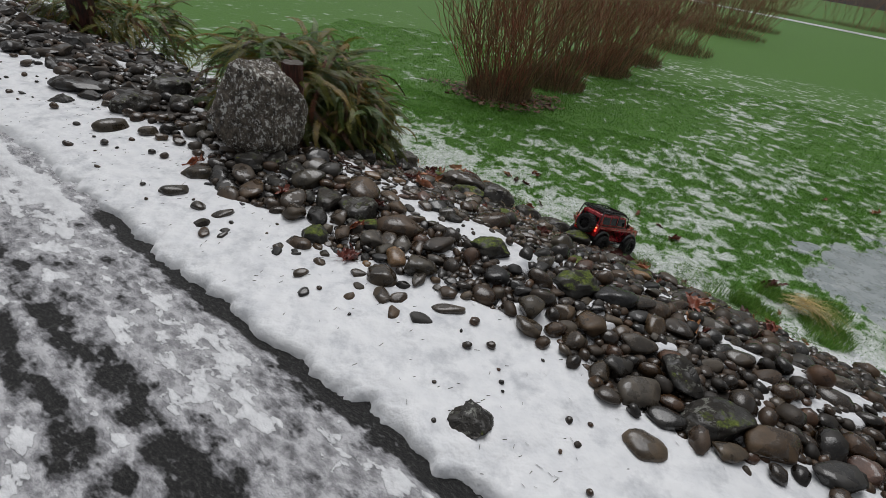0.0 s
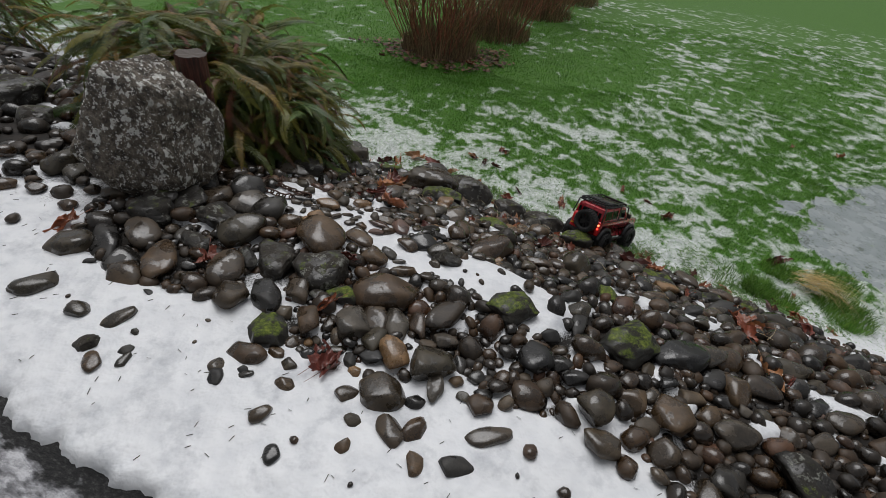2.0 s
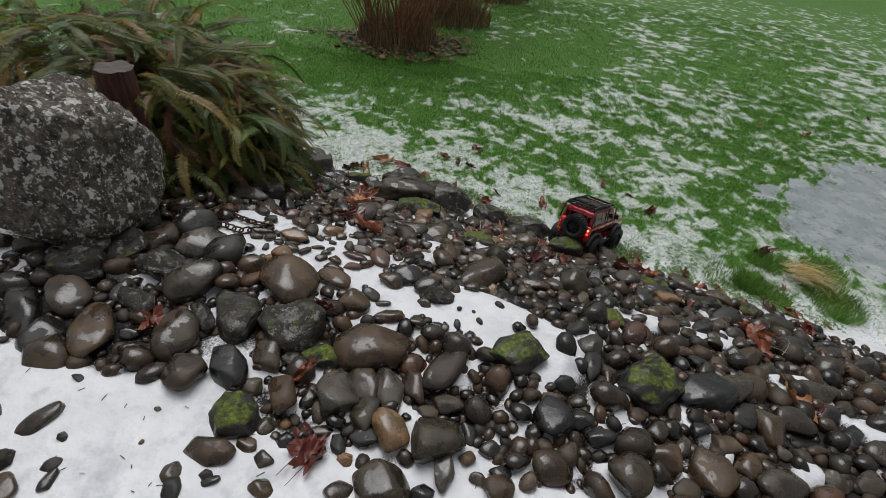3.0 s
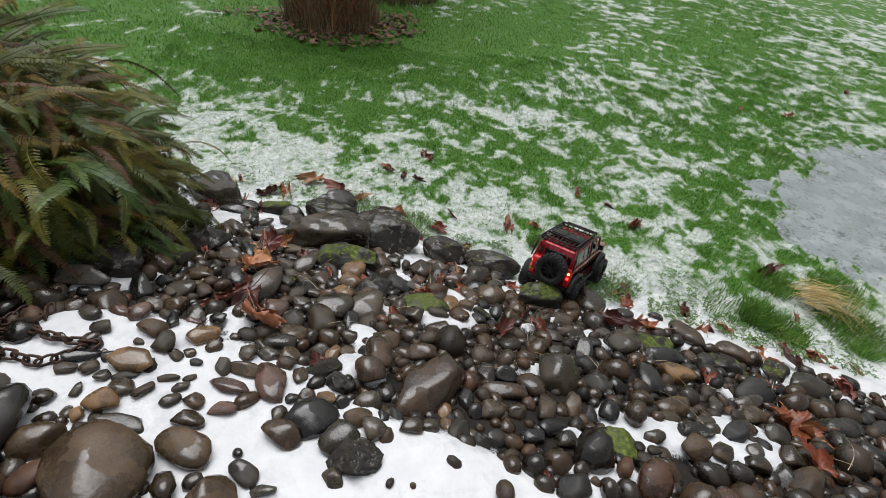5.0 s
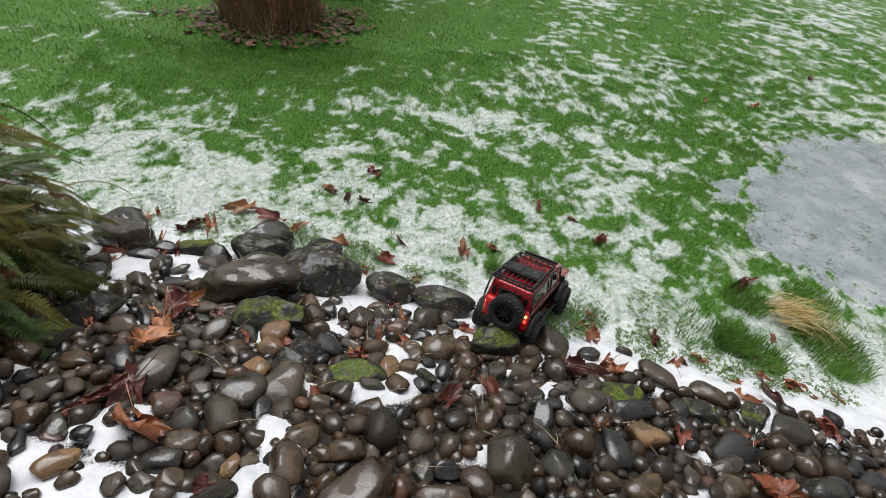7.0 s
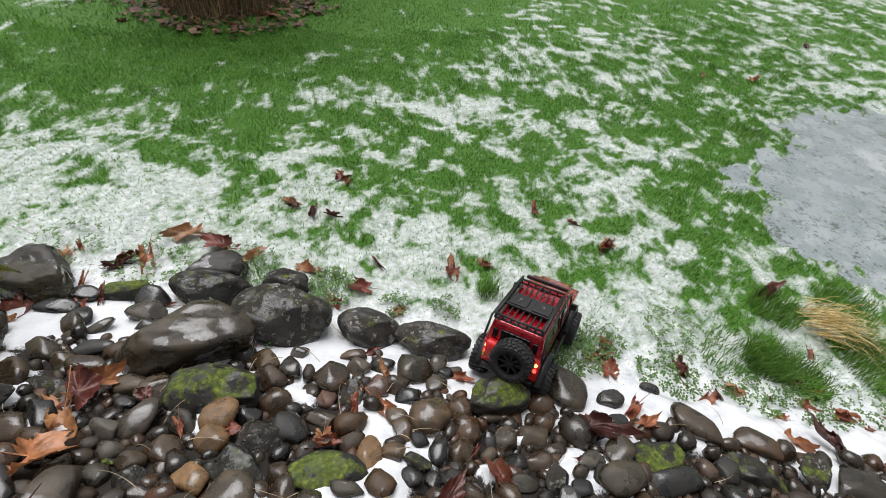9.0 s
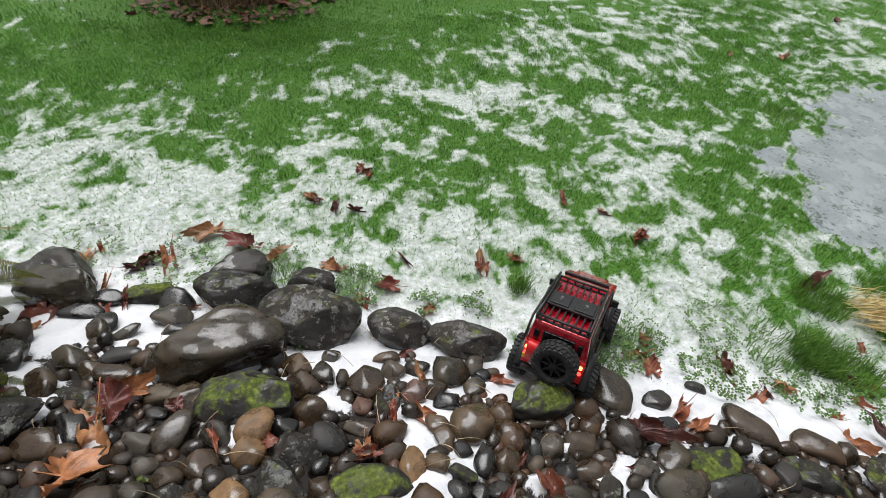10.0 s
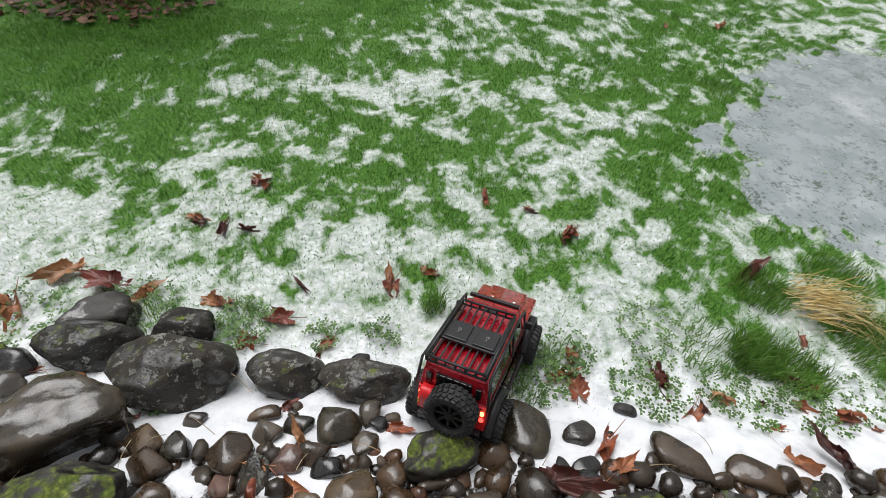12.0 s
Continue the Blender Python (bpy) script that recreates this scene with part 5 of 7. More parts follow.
outer = scatter(60000, (0.020, 0.050), lambda x, y: dense(x, y), 0.82, (-5.5, -0.4, 1.9, 5.2), 10) + scatter(9000, (0.025, 0.055), lambda x, y: dense(x, y), 0.82, (1.9, 5.0, 0.0, 2.4), 11)
pebble_bed("pebble", outer, (0.1, 0.4), "dark wet stones along the rest of the bank", 12)
sparse = scatter(2600, (0.005, 0.020), lambda x, y: 0.22 * step(1.15, 1.3, across(x, y)) * (1 - step(2.2, 2.4, across(x, y))) + 0.8 * pocket(x, y), 1.5, (-2.2, 2.2, 0.6, 2.7), 13)
pebble_bed("pebble", sparse, (0.15, 0.35), "scattered pebbles showing through the wet snow", 14)


# ---- timber posts ----
def log_post(x, y, top, radius, lean, label):
    bm = bmesh.new()
    sides, rings = 20, 7
    base = terrain_z(x, y) - 0.08
    loops = []
    for k in range(rings):
        z = base + (top - base) * k / (rings - 1)
        loops.append([bm.verts.new(((radius * (1 + 0.18 * noise.noise((math.cos(a) * 2.4, math.sin(a) * 2.4, z * 2)) + 0.06 * math.sin(9 * a))) * math.cos(a) + lean * (z - base), radius * math.sin(a), z)) for a in (2 * math.pi * i / sides for i in range(sides))])
    for lo, hi in zip(loops, loops[1:]):
        for i in range(sides):
            bm.faces.new((lo[i], lo[(i + 1) % sides], hi[(i + 1) % sides], hi[i]))
    post = tagged(new("post"), label, "post")
    post.location = (x, y, 0)
    part("trunk", bm, WOOD, post, "", True)
    cap = bmesh.new()
    c = cap.verts.new((lean * (top - base), 0, top - 0.004))
    outer_ring = [cap.verts.new((radius * 1.02 * math.cos(a) + lean * (top - base), radius * 1.02 * math.sin(a), top + 0.003 * math.sin(5 * a))) for a in (2 * math.pi * i / sides for i in range(sides))]
    for i in range(sides):
        cap.faces.new((c, outer_ring[i], outer_ring[(i + 1) % sides]))
    part("end_grain", cap, ENDGRAIN, post, "weathered grey end grain")


log_post(-0.36, 2.42, 0.81, 0.049, 0.0, "weathered reddish-brown timber post behind the boulder")
log_post(-2.75, 3.65, 0.95, 0.09, 0.02, "weathered reddish-brown timber post beside a fern")


# ---- ferns ----
def frond_mesh(name, length, pairs, reach, droop, mat, seed):
    """An arching sword-fern frond: a stem with two rows of tapering leaflets."""
    r = random.Random(seed)
    verts, faces = [], []

    def spine(s):
        a = droop * s
        reach_s = math.sin(a) / droop if droop else s
        return Vector((length * reach_s, 0.02 * math.sin(5 * s + seed), -length * (1 - math.cos(a)) / droop))

    for k in range(13):
        p, w = spine(k / 12), 0.0035 * (1 - 0.7 * k / 12)
        verts += [p + Vector((0, -w, 0)), p + Vector((0, w, 0)), p + Vector((0, 0, w))]
    for k in range(12):
        a, b = 3 * k, 3 * k + 3
        for i, j in ((0, 1), (1, 2), (2, 0)):
            faces.append((a + i, a + j, b + j, b + i))
    for k in range(pairs):
        s = 0.12 + 0.87 * k / pairs
        p, ahead = spine(s), (spine(min(1, s + 0.02)) - spine(s)).normalized()
        size = reach * (math.sin(math.pi * min(1, 0.18 + 0.84 * s)) ** 0.7) * r.uniform(0.85, 1.1) + 0.004
        for side in (-1, 1):
            out = Vector((0.30, side, 0)).normalized()
            out = (ahead * 0.30 + Vector((0, side, 0)) + Vector((0, 0, r.uniform(-0.35, 0.05)))).normalized()
            w = ahead * 0.0052 * (length / 0.5)
            tip = p + out * size + Vector((0, 0, -0.25 * size * r.random()))
            mid = p + out * size * 0.55 + Vector((0, 0, 0.004))
            n = len(verts)
            verts += [p - w * 0.6, p + w, mid + w * 0.8, mid - w * 0.7, tip]
            faces += [(n, n + 1, n + 2, n + 3), (n + 3, n + 2, n + 4)]
    me = mesh_of(name, verts, faces, False)
    me.materials.append(mat)
    return me


def fern(x, y, spread_m, tall, count, seed, label):
    """A crown of arching fronds, upright within, drooping and browner without."""
    r = random.Random(seed)
    plant = tagged(new("fern"), label, "fern")
    plant.location = (x, y, terrain_z(x, y))
    kinds = [frond_mesh("frond", spread_m * f, 42, 0.036, d, FROND, seed + i) for i, (f, d) in enumerate(((1.0, 1.3), (0.9, 1.6), (1.1, 1.1), (0.8, 1.0), (1.0, 1.9)))]
    bright = [frond_mesh("frond", spread_m * 0.9, 42, 0.036, 1.2, FRESH, seed + 9), frond_mesh("frond", spread_m * 0.75, 36, 0.034, 1.6, FRESH, seed + 10)]
    dead = [frond_mesh("frond", spread_m * 1.0, 34, 0.026, 1.8, DEAD_FROND, seed + 12), frond_mesh("frond", spread_m * 0.85, 30, 0.022, 2.2, DEAD_FROND, seed + 13)]
    for k in range(count):
        high = r.random()
        roll = r.random()
        me = r.choice(dead if roll < 0.24 - 0.10 * high else bright if roll > 0.82 else kinds)
        ob = new("frond", me)
        ob.parent = plant
        turn = k * 137.5 + r.uniform(-25, 25)
        off = spread_m * 0.66 * math.sqrt(r.random()) * (1 - 0.42 * high * high)
        rise = 34 * high - 8 + r.gauss(0, 17)
        ob.matrix_basis = pose(off * math.cos(radians(turn)), off * math.sin(radians(turn)), 0.02 + tall * high, 0, 0, turn + r.gauss(0, 38)) @ pose(0, 0, 0, r.uniform(-40, 40), -rise, 0) @ Matrix.Scale(r.uniform(0.42, 0.72), 4)
    return plant


fern(-0.44, 2.66, 0.44, 0.38, 420, 40, "sprawling sword fern with green and browned fronds beside a post")
fern(-0.22, 2.72, 0.38, 0.32, 430, 41, "browning sword fern clump spilling onto stones")
fern(-0.30, 2.92, 0.42, 0.44, 420, 42, "dense olive sword fern clump at the lawn's edge")
fern(-0.70, 2.80, 0.46, 0.44, 400, 43, "tangled olive and brown sword fern behind the boulder")
fern(-0.48, 2.92, 0.46, 0.52, 440, 44, "olive sword fern clump at the back of the bed")
fern(-2.50, 3.95, 0.52, 0.36, 320, 70, "dark sword fern growing beside a timber post")
fern(-2.90, 3.80, 0.46, 0.25, 240, 71, "dark green sword fern in front of a timber post")


# ---- dogwood shrubs ----
def shrub(x, y, tall, wide, canes, seed, label):
    r = random.Random(seed)
    verts, tris = [], []

    def limb(points, r0, r1):
        n = len(verts)
        m = len(points)
        for k, p in enumerate(points):
            w = r0 + (r1 - r0) * k / (m - 1)
            for a in (0, 2.09, 4.19):
                verts.append((p[0] + w * math.cos(a), p[1] + w * math.sin(a), p[2]))
        for k in range(m - 1):
            for i in range(3):
                a, b = n + 3 * k + i, n + 3 * k + (i + 1) % 3
                tris.extend([(a, b, b + 3), (a, b + 3, a + 3)])

    def grow(p, d, length, rad, depth):
        pts, q = [p], np.array(p)
        for _ in range(5):
            d = d + np.array([r.gauss(0, 0.17), r.gauss(0, 0.17), 0.06])
            d = d / np.linalg.norm(d)
            q = q + d * length / 5
            pts.append(q.copy())
        limb(pts, rad, rad * 0.55)
        if depth:
            for _ in range(r.choice((2, 3, 3))):
                k = r.randrange(2, 6)
                grow(pts[k], d + np.array([r.gauss(0, 0.4), r.gauss(0, 0.4), 0.15]), length * r.uniform(0.4, 0.75), rad * 0.6, depth - 1)

    for _ in range(canes):
        a, rad = r.uniform(0, 6.283), wide * 0.5 * math.sqrt(r.random())
        base = np.array([rad * math.cos(a), rad * math.sin(a), -0.03])
        out = np.array([math.cos(a) * rad / wide * 0.8 + r.gauss(0, 0.12), math.sin(a) * rad / wide * 0.8 + r.gauss(0, 0.12), 1.0])
        grow(base, out, tall * r.uniform(0.5, 0.8), 0.007, 2)
    bush = tagged(new("dogwood_shrub"), label, "shrub", group="shrubs on the lawn")
    bush.location = (x, y, 0)
    ob = new("cane", fast_mesh("cane", verts, tris, CANE))
    ob.parent = bush
    tagged(ob, "thin reddish winter canes", kind="stuff")
    verts, tris = [], []
    for _ in range(int(canes * 14)):
        a, rad = r.uniform(0, 6.283), wide * 0.62 * math.sqrt(r.random())
        bx, by, h = rad * math.cos(a), rad * math.sin(a), r.uniform(0.10, 0.42) * (1.1 - rad / wide)
        n, w = len(verts), 0.004
        dx, dy = r.gauss(0, 0.25) * h, r.gauss(0, 0.25) * h
        verts += [(bx - w, by, -0.01), (bx + w, by, -0.01), (bx + dx, by + dy, h)]
        tris.append((n, n + 1, n + 2))
    ob = new("stalk", fast_mesh("stalk", verts, tris, STRAW_BROWN))
    ob.parent = bush
    tagged(ob, "dry brown stalks at its foot", kind="stuff")


STRAW_BROWN = leafy("brown_stalks", [(0.0, (0.12, 0.08, 0.045)), (0.6, (0.27, 0.19, 0.11)), (1.0, (0.46, 0.35, 0.20))], 0.7, 0.1)
for x, y, tall, wide, canes, seed in ((0.42, 5.70, 1.5, 0.60, 95, 1), (0.95, 6.7, 1.5, 0.8, 80, 2), (1.65, 8.2, 1.5, 0.9, 100, 3), (2.3, 9.6, 1.4, 1.0, 80, 4), (3.6, 12.2, 1.2, 1.4, 60, 5),
                                      (6.2, 18.0, 1.9, 2.2, 90, 6), (8.2, 22.5, 2.2, 2.4, 90, 7), (5.0, 20.0, 2.2, 2.4, 80, 8)):
    shrub(x, y, tall, wide, canes, seed, "leafless red-twigged dogwood shrub with dry stalks")
for k, (x, y) in enumerate(((17, 42), (21, 40), (25, 41), (30, 39), (12, 45), (36, 40))):
    shrub(x, y, 3.2, 4.0, 70, 20 + k, "bare brown shrub beyond the snowy road")

# ---- far road ----
bm = bmesh.new()
p0, p1, half = Vector((4.0, 42.0, 0.02)), Vector((60.0, 3.0, 0.02)), 0.9
side = Vector((p1.y - p0.y, p0.x - p1.x, 0)).normalized() * half
road_rows = []
for k in range(41):
    c = p0.lerp(p1, k / 40)
    road_rows.append([bm.verts.new(c + side * f + Vector((0, 0, 0.03 * (1 - f * f)))) for f in (-1, -0.5, 0, 0.5, 1)])
for a, b in zip(road_rows, road_rows[1:]):
    for i in range(4):
        bm.faces.new((a[i], a[i + 1], b[i + 1], b[i]))
road = new("road", from_bm("road", bm, ROADWAY, True))
tagged(road, "narrow snow-covered lane across the far lawn", "road", kind="structure")


# ---- grass ----
def blades(x, y, z, tall, width, lean, seed):
    """Bent blades, two segments each."""
    rng = np.random.default_rng(seed)
    n = len(x)
    a, b = rng.uniform(0, 2 * np.pi, n), rng.uniform(0, 2 * np.pi, n)
    bend = tall * lean * rng.uniform(0.3, 1.0, n)
    wx, wy = np.cos(a) * width / 2, np.sin(a) * width / 2
    dx, dy = np.cos(b) * bend, np.sin(b) * bend
    rise = np.sqrt(np.maximum(tall ** 2 - bend ** 2 * 0.8, (0.25 * tall) ** 2))
    pts = np.empty((n, 5, 3))
    pts[:, 0] = np.stack([x - wx, y - wy, z - 0.006], 1)
    pts[:, 1] = np.stack([x + wx, y + wy, z - 0.006], 1)
    pts[:, 2] = np.stack([x + wx * 0.8 + dx * 0.35, y + wy * 0.8 + dy * 0.35, z + rise * 0.62], 1)
    pts[:, 3] = np.stack([x - wx * 0.8 + dx * 0.35, y - wy * 0.8 + dy * 0.35, z + rise * 0.62], 1)
    pts[:, 4] = np.stack([x + dx, y + dy, z + rise], 1)
    k = np.arange(n)[:, None, None] * 5
    return pts.reshape(-1, 3), (k + np.array([[0, 1, 2], [0, 2, 3], [3, 2, 4]])).reshape(-1, 3)


def lawn_patch(count, box, tall, width, seed, frosted=False):
    rng = np.random.default_rng(seed)
    x, y = rng.uniform(box[0], box[1], count), rng.uniform(box[2], box[3], count)
    y = y + 0.9 * (fbm(x, np.full(count, 3.3), 1.6, 79, 4) - 0.5)
    q, s, p = across(x, y), snow(x, y), puddle(x, y)
    keep = (q > 2.96) & (rng.random(count) < (step(0.05, 0.30, s) * (1 - 0.45 * s) if frosted else 1 - np.interp(q, (3.0, 3.3, 4.2), (0.96, 0.86, 0.92)) * np.minimum(1, s / 0.48)) * (1 - 0.6 * step(0.06, 0.3, p) * (1 - step(0.4, 0.6, p))) * (1 - 0.95 * step(0.62, 1.05, p + 0.5 * (fbm(x, y, 9, 35, 2) - 0.5)))) & (np.hypot((x - 0.45) / 0.45, (y - 5.70) / 0.4) > 0.45 + 0.7 * fbm(x, y, 5, 403, 2))
    x, y, s = x[keep], y[keep], s[keep]
    z = ground_place(x, y)[:, 2]
    rich = 0.35 + 1.3 * fbm(x, y, 7, 171, 3)
    return blades(x, y, z, rng.uniform(*tall, len(x)) * rich * (1 - 0.6 * s), width, 1.12, seed + 1)


def lawn(name, pieces, mat, label):
    off, vs, ts = 0, [], []
    for v, t in pieces:
        vs.append(v), ts.append(t + off)
        off += len(v)
    return tagged(new(name, fast_mesh(name, np.concatenate(vs), np.concatenate(ts), mat)), label, "grass", kind="stuff")


lawn("grass", [
    lawn_patch(420000, (-0.6, 4.6, 2.0, 5.2), (0.008, 0.018), 0.0026, 1),
    lawn_patch(130000, (-2.5, 6.5, 5.2, 8.5), (0.010, 0.022), 0.0045, 2),
    lawn_patch(50000, (-6.0, -0.6, 3.4, 5.2), (0.010, 0.022), 0.0045, 4),
    lawn_patch(60000, (4.6, 9.0, 1.2, 5.2), (0.010, 0.022), 0.0045, 5),
], GRASS, "short green lawn grass poking through snow")
lawn("frosted_grass", [
    lawn_patch(170000, (-0.6, 4.6, 2.0, 5.2), (0.008, 0.017), 0.0026, 21, True),
    lawn_patch(30000, (-2.5, 6.5, 5.2, 8.5), (0.010, 0.022), 0.0045, 22, True),
    lawn_patch(15000, (4.6, 9.0, 1.2, 5.2), (0.010, 0.022), 0.0045, 25, True),
], FROSTED, "lawn grass blades dusted with melting snow")


def tuft(x, y, count, tall, spread_m, mat, seed, label, width=0.0026, lean=0.75):
    rng = np.random.default_rng(seed)
    rad = spread_m * np.sqrt(rng.random(count))
    a = rng.uniform(0, 2 * np.pi, count)
    px, py = x + rad * np.cos(a), y + rad * np.sin(a)
    v, t = blades(px, py, ground_place(px, py)[:, 2], rng.uniform(0.5, 1.0, count) * tall, width, lean, seed + 1)
    ob = new("grass_tuft", fast_mesh("grass_tuft", v, t, mat))
    return tagged(ob, label, "grass tuft")


tuft(1.34, 2.98, 160, 0.085, 0.035, TUFT, 11, "small dark green grass tuft in snow")
tuft(2.13, 2.53, 900, 0.085, 0.075, TUFT, 12, "thick green grass tuft at the lawn's edge")
tuft(2.20, 2.45, 700, 0.07, 0.08, TUFT, 22, "ragged green grass tuft at the lawn's edge")
tuft(2.03, 2.58, 300, 0.05, 0.10, TUFT, 23, "low ragged green grass tuft at the lawn's edge")
tuft(2.33, 2.70, 600, 0.07, 0.09, TUFT, 13, "loose green grass tuft beside the puddle")
tuft(2.50, 2.42, 900, 0.08, 0.12, TUFT, 14, "thick green grass tuft at the puddle's end")
straw_rng = np.random.default_rng(15)
count = 150
fx, fy = 2.40 + straw_rng.normal(0, 0.035, count), 2.62 + straw_rng.normal(0, 0.035, count)
heading, reach = radians(-38) + straw_rng.normal(0, 0.33, count), straw_rng.uniform(0.08, 0.30, count)
arch = straw_rng.uniform(0.15, 0.4, count) * reach
fz = ground_place(fx, fy)[:, 2]
rows5 = []
for k in range(5):
    t, w = k / 4, 0.0016 * (1 - 0.8 * k / 4)
    cx, cy = fx + np.cos(heading) * reach * t, fy + np.sin(heading) * reach * t
    cz = np.maximum(fz + 0.012 + 4 * arch * t * (1 - t) * 0.6 + 0.03 * (1 - t), 0.006)
    rows5.append(np.stack([np.stack([cx - np.sin(heading) * w, cy + np.cos(heading) * w, cz], 1), np.stack([cx + np.sin(heading) * w, cy - np.cos(heading) * w, cz], 1)], 1))
strip = np.stack(rows5, 1).reshape(count, 10, 3)
quads = np.array([[0, 1, 3, 2], [2, 3, 5, 4], [4, 5, 7, 6], [6, 7, 9, 8]])
tagged(new("grass_tuft", fast_mesh("grass_tuft", strip.reshape(-1, 3), (np.arange(count)[:, None, None] * 10 + quads).reshape(-1, 4), STRAW)), "flattened straw-yellow dry grass tuft", "grass tuft")
tuft(2.62, 2.66, 600, 0.06, 0.11, TUFT, 16, "green grass tuft standing in slush")
tuft(1.60, 2.70, 140, 0.05, 0.07, TUFT, 17, "green grass tuft among fallen leaves")
tuft(1.45, 2.66, 180, 0.05, 0.06, TUFT, 18, "green grass tuft beside the rocks")
tuft(0.84, 3.10, 140, 0.05, 0.07, TUFT, 19, "green weed tuft behind a rock")
tuft(3.15, 3.75, 260, 0.05, 0.10, TUFT, 20, "green grass island in the puddle")
tuft(0.62, 3.18, 120, 0.05, 0.06, TUFT, 21, "green weed tuft between rocks")


def clover_bed(places, seed):
    rng = np.random.default_rng(seed)
    vs, ts, n = [], [], 0
    for cx, cy, count, rad in places:
        for _ in range(count):
            a, d = rng.uniform(0, 6.283), rad * math.sqrt(rng.random())
            x, y = cx + d * math.cos(a), cy + d * math.sin(a)
            z = terrain_z(x, y) + rng.uniform(0.008, 0.03)
            for k in range(3):
                b = a + k * 2.09
                r0, w = rng.uniform(0.007, 0.012), 0.004
                c, s = math.cos(b), math.sin(b)
                vs += [(x, y, z), (x + c * r0 * 0.6 - s * w, y + s * r0 * 0.6 + c * w, z + 0.003), (x + c * r0, y + s * r0, z), (x + c * r0 * 0.6 + s * w, y + s * r0 * 0.6 - c * w, z + 0.003)]
                ts += [(n, n + 1, n + 2), (n, n + 2, n + 3)]
                n += 4
    ob = new("clover", fast_mesh("clover", vs, ts, CLOVER))
    tagged(ob, "small green clover leaves along the lawn's edge", "clover", kind="stuff")


clover_bed([(0.84, 3.08, 110, 0.08), (1.02, 2.98, 40, 0.05), (1.18, 2.93, 40, 0.05), (1.5, 2.68, 130, 0.09), (1.62, 2.72, 90, 0.08), (1.75, 2.55, 120, 0.10), (1.95, 2.45, 110, 0.10), (2.1, 2.36, 90, 0.09),
            (0.3, 3.28, 90, 0.12), (0.58, 3.22, 80, 0.10), (2.3, 2.3, 80, 0.1), (1.9, 2.68, 120, 0.12), (0.66, 2.88, 25, 0.03), (0.05, 3.42, 60, 0.12)], 33)


# ---- fallen maple leaves ----
def leaf_mesh(seed):
    """A broad lobed maple leaf, crumpled and curled, with its stalk."""
    r = random.Random(seed)
    outline = []
    lobes = ((-2.2, 0.62), (-1.12, 0.9), (0.0, 1.0), (1.12, 0.9), (2.2, 0.62))
    for i, (a, d) in enumerate(lobes):
        for da, f in ((-0.42, 0.62), (-0.27, 0.80), (-0.20, 0.74), (-0.10, 0.86), (0.0, 1.0), (0.10, 0.86), (0.20, 0.74), (0.27, 0.80), (0.42, 0.62)):
            outline.append((a + da, d * f * r.uniform(0.93, 1.07)))
        if i < 4:
            outline.append((a + 0.55, 0.56))
    cy = r.uniform(-0.9, 0.9)

    roll_r, axis = r.uniform(0.17, 0.48), r.uniform(0, 3.14)

    def crumple(u, v):
        a, b = u * math.cos(axis) + v * math.sin(axis), -u * math.sin(axis) + v * math.cos(axis)
        z = roll_r * (1 - math.cos(a / roll_r)) + 0.18 * cy * a * b + 0.25 * abs(b) * (0.3 + 0.5 * math.sin(4 * a + seed))
        a = roll_r * math.sin(a / roll_r)
        z += 0.30 * noise.noise((u * 2.6 + seed, v * 2.6, 0.3)) + 0.16 * noise.noise((u * 6, v * 6, seed))
        return (a * math.cos(axis) - b * math.sin(axis), a * math.sin(axis) + b * math.cos(axis), z)
    verts, faces = [crumple(0, 0)], []
    m = len(outline)
    for f in (0.35, 0.7, 1.0):
        for a, d in outline:
            u, v = d * f * math.cos(a), d * f * math.sin(a)
            if f < 1:
                u, v = u * 0.9 + 0.1 * 0.5 * f * math.cos(a), v * 0.9 + 0.1 * 0.5 * f * math.sin(a)
            verts.append(crumple(u, v))
    for i in range(m - 1):
        faces.append((0, 1 + i, 2 + i))
        for k in (0, m):
            faces.append((1 + k + i, 1 + k + m + i, 2 + k + m + i, 2 + k + i))
    n = len(verts)
    z0 = crumple(0, 0)[2]
    verts += [(0, -0.02, z0), (0, 0.02, z0), (-0.8, 0.16, z0 + 0.08), (-0.8, 0.13, z0 + 0.08), (-0.4, 0.05, z0 + 0.04)]
    faces += [(n, n + 4, n + 1), (n + 1, n + 4, n + 2), (n + 4, n + 3, n + 2), (n, n + 3, n + 4)]
    low = min(v[2] for v in verts)
    me = mesh_of("maple_leaf", [(x, y, z - low) for x, y, z in verts], faces, True)
    me.materials.append(MAPLE)
    return me


LEAVES = [leaf_mesh(s) for s in range(14)]
BANK_LEAVES = [(0.29, 1.49, 0.06), (-0.51, 1.86, 0.06), (0.30, 1.46, 0.05), (0.27, 1.66, 0.045), (-0.09, 1.79, 0.05), (0.31, 2.42, 0.07), (0.97, 2.33, 0.05), (1.66, 1.98, 0.06), (1.84, 1.82, 0.08), (1.47, 1.66, 0.06),
               (0.29, 1.83, 0.04), (0.28, 2.40, 0.07), (0.35, 2.31, 0.085), (0.32, 2.76, 0.055), (0.14, 2.66, 0.045), (1.64, 1.98, 0.085), (1.56, 1.86, 0.05), (1.53, 2.16, 0.05), (0.84, 2.57, 0.05), (0.93, 2.67, 0.045)]
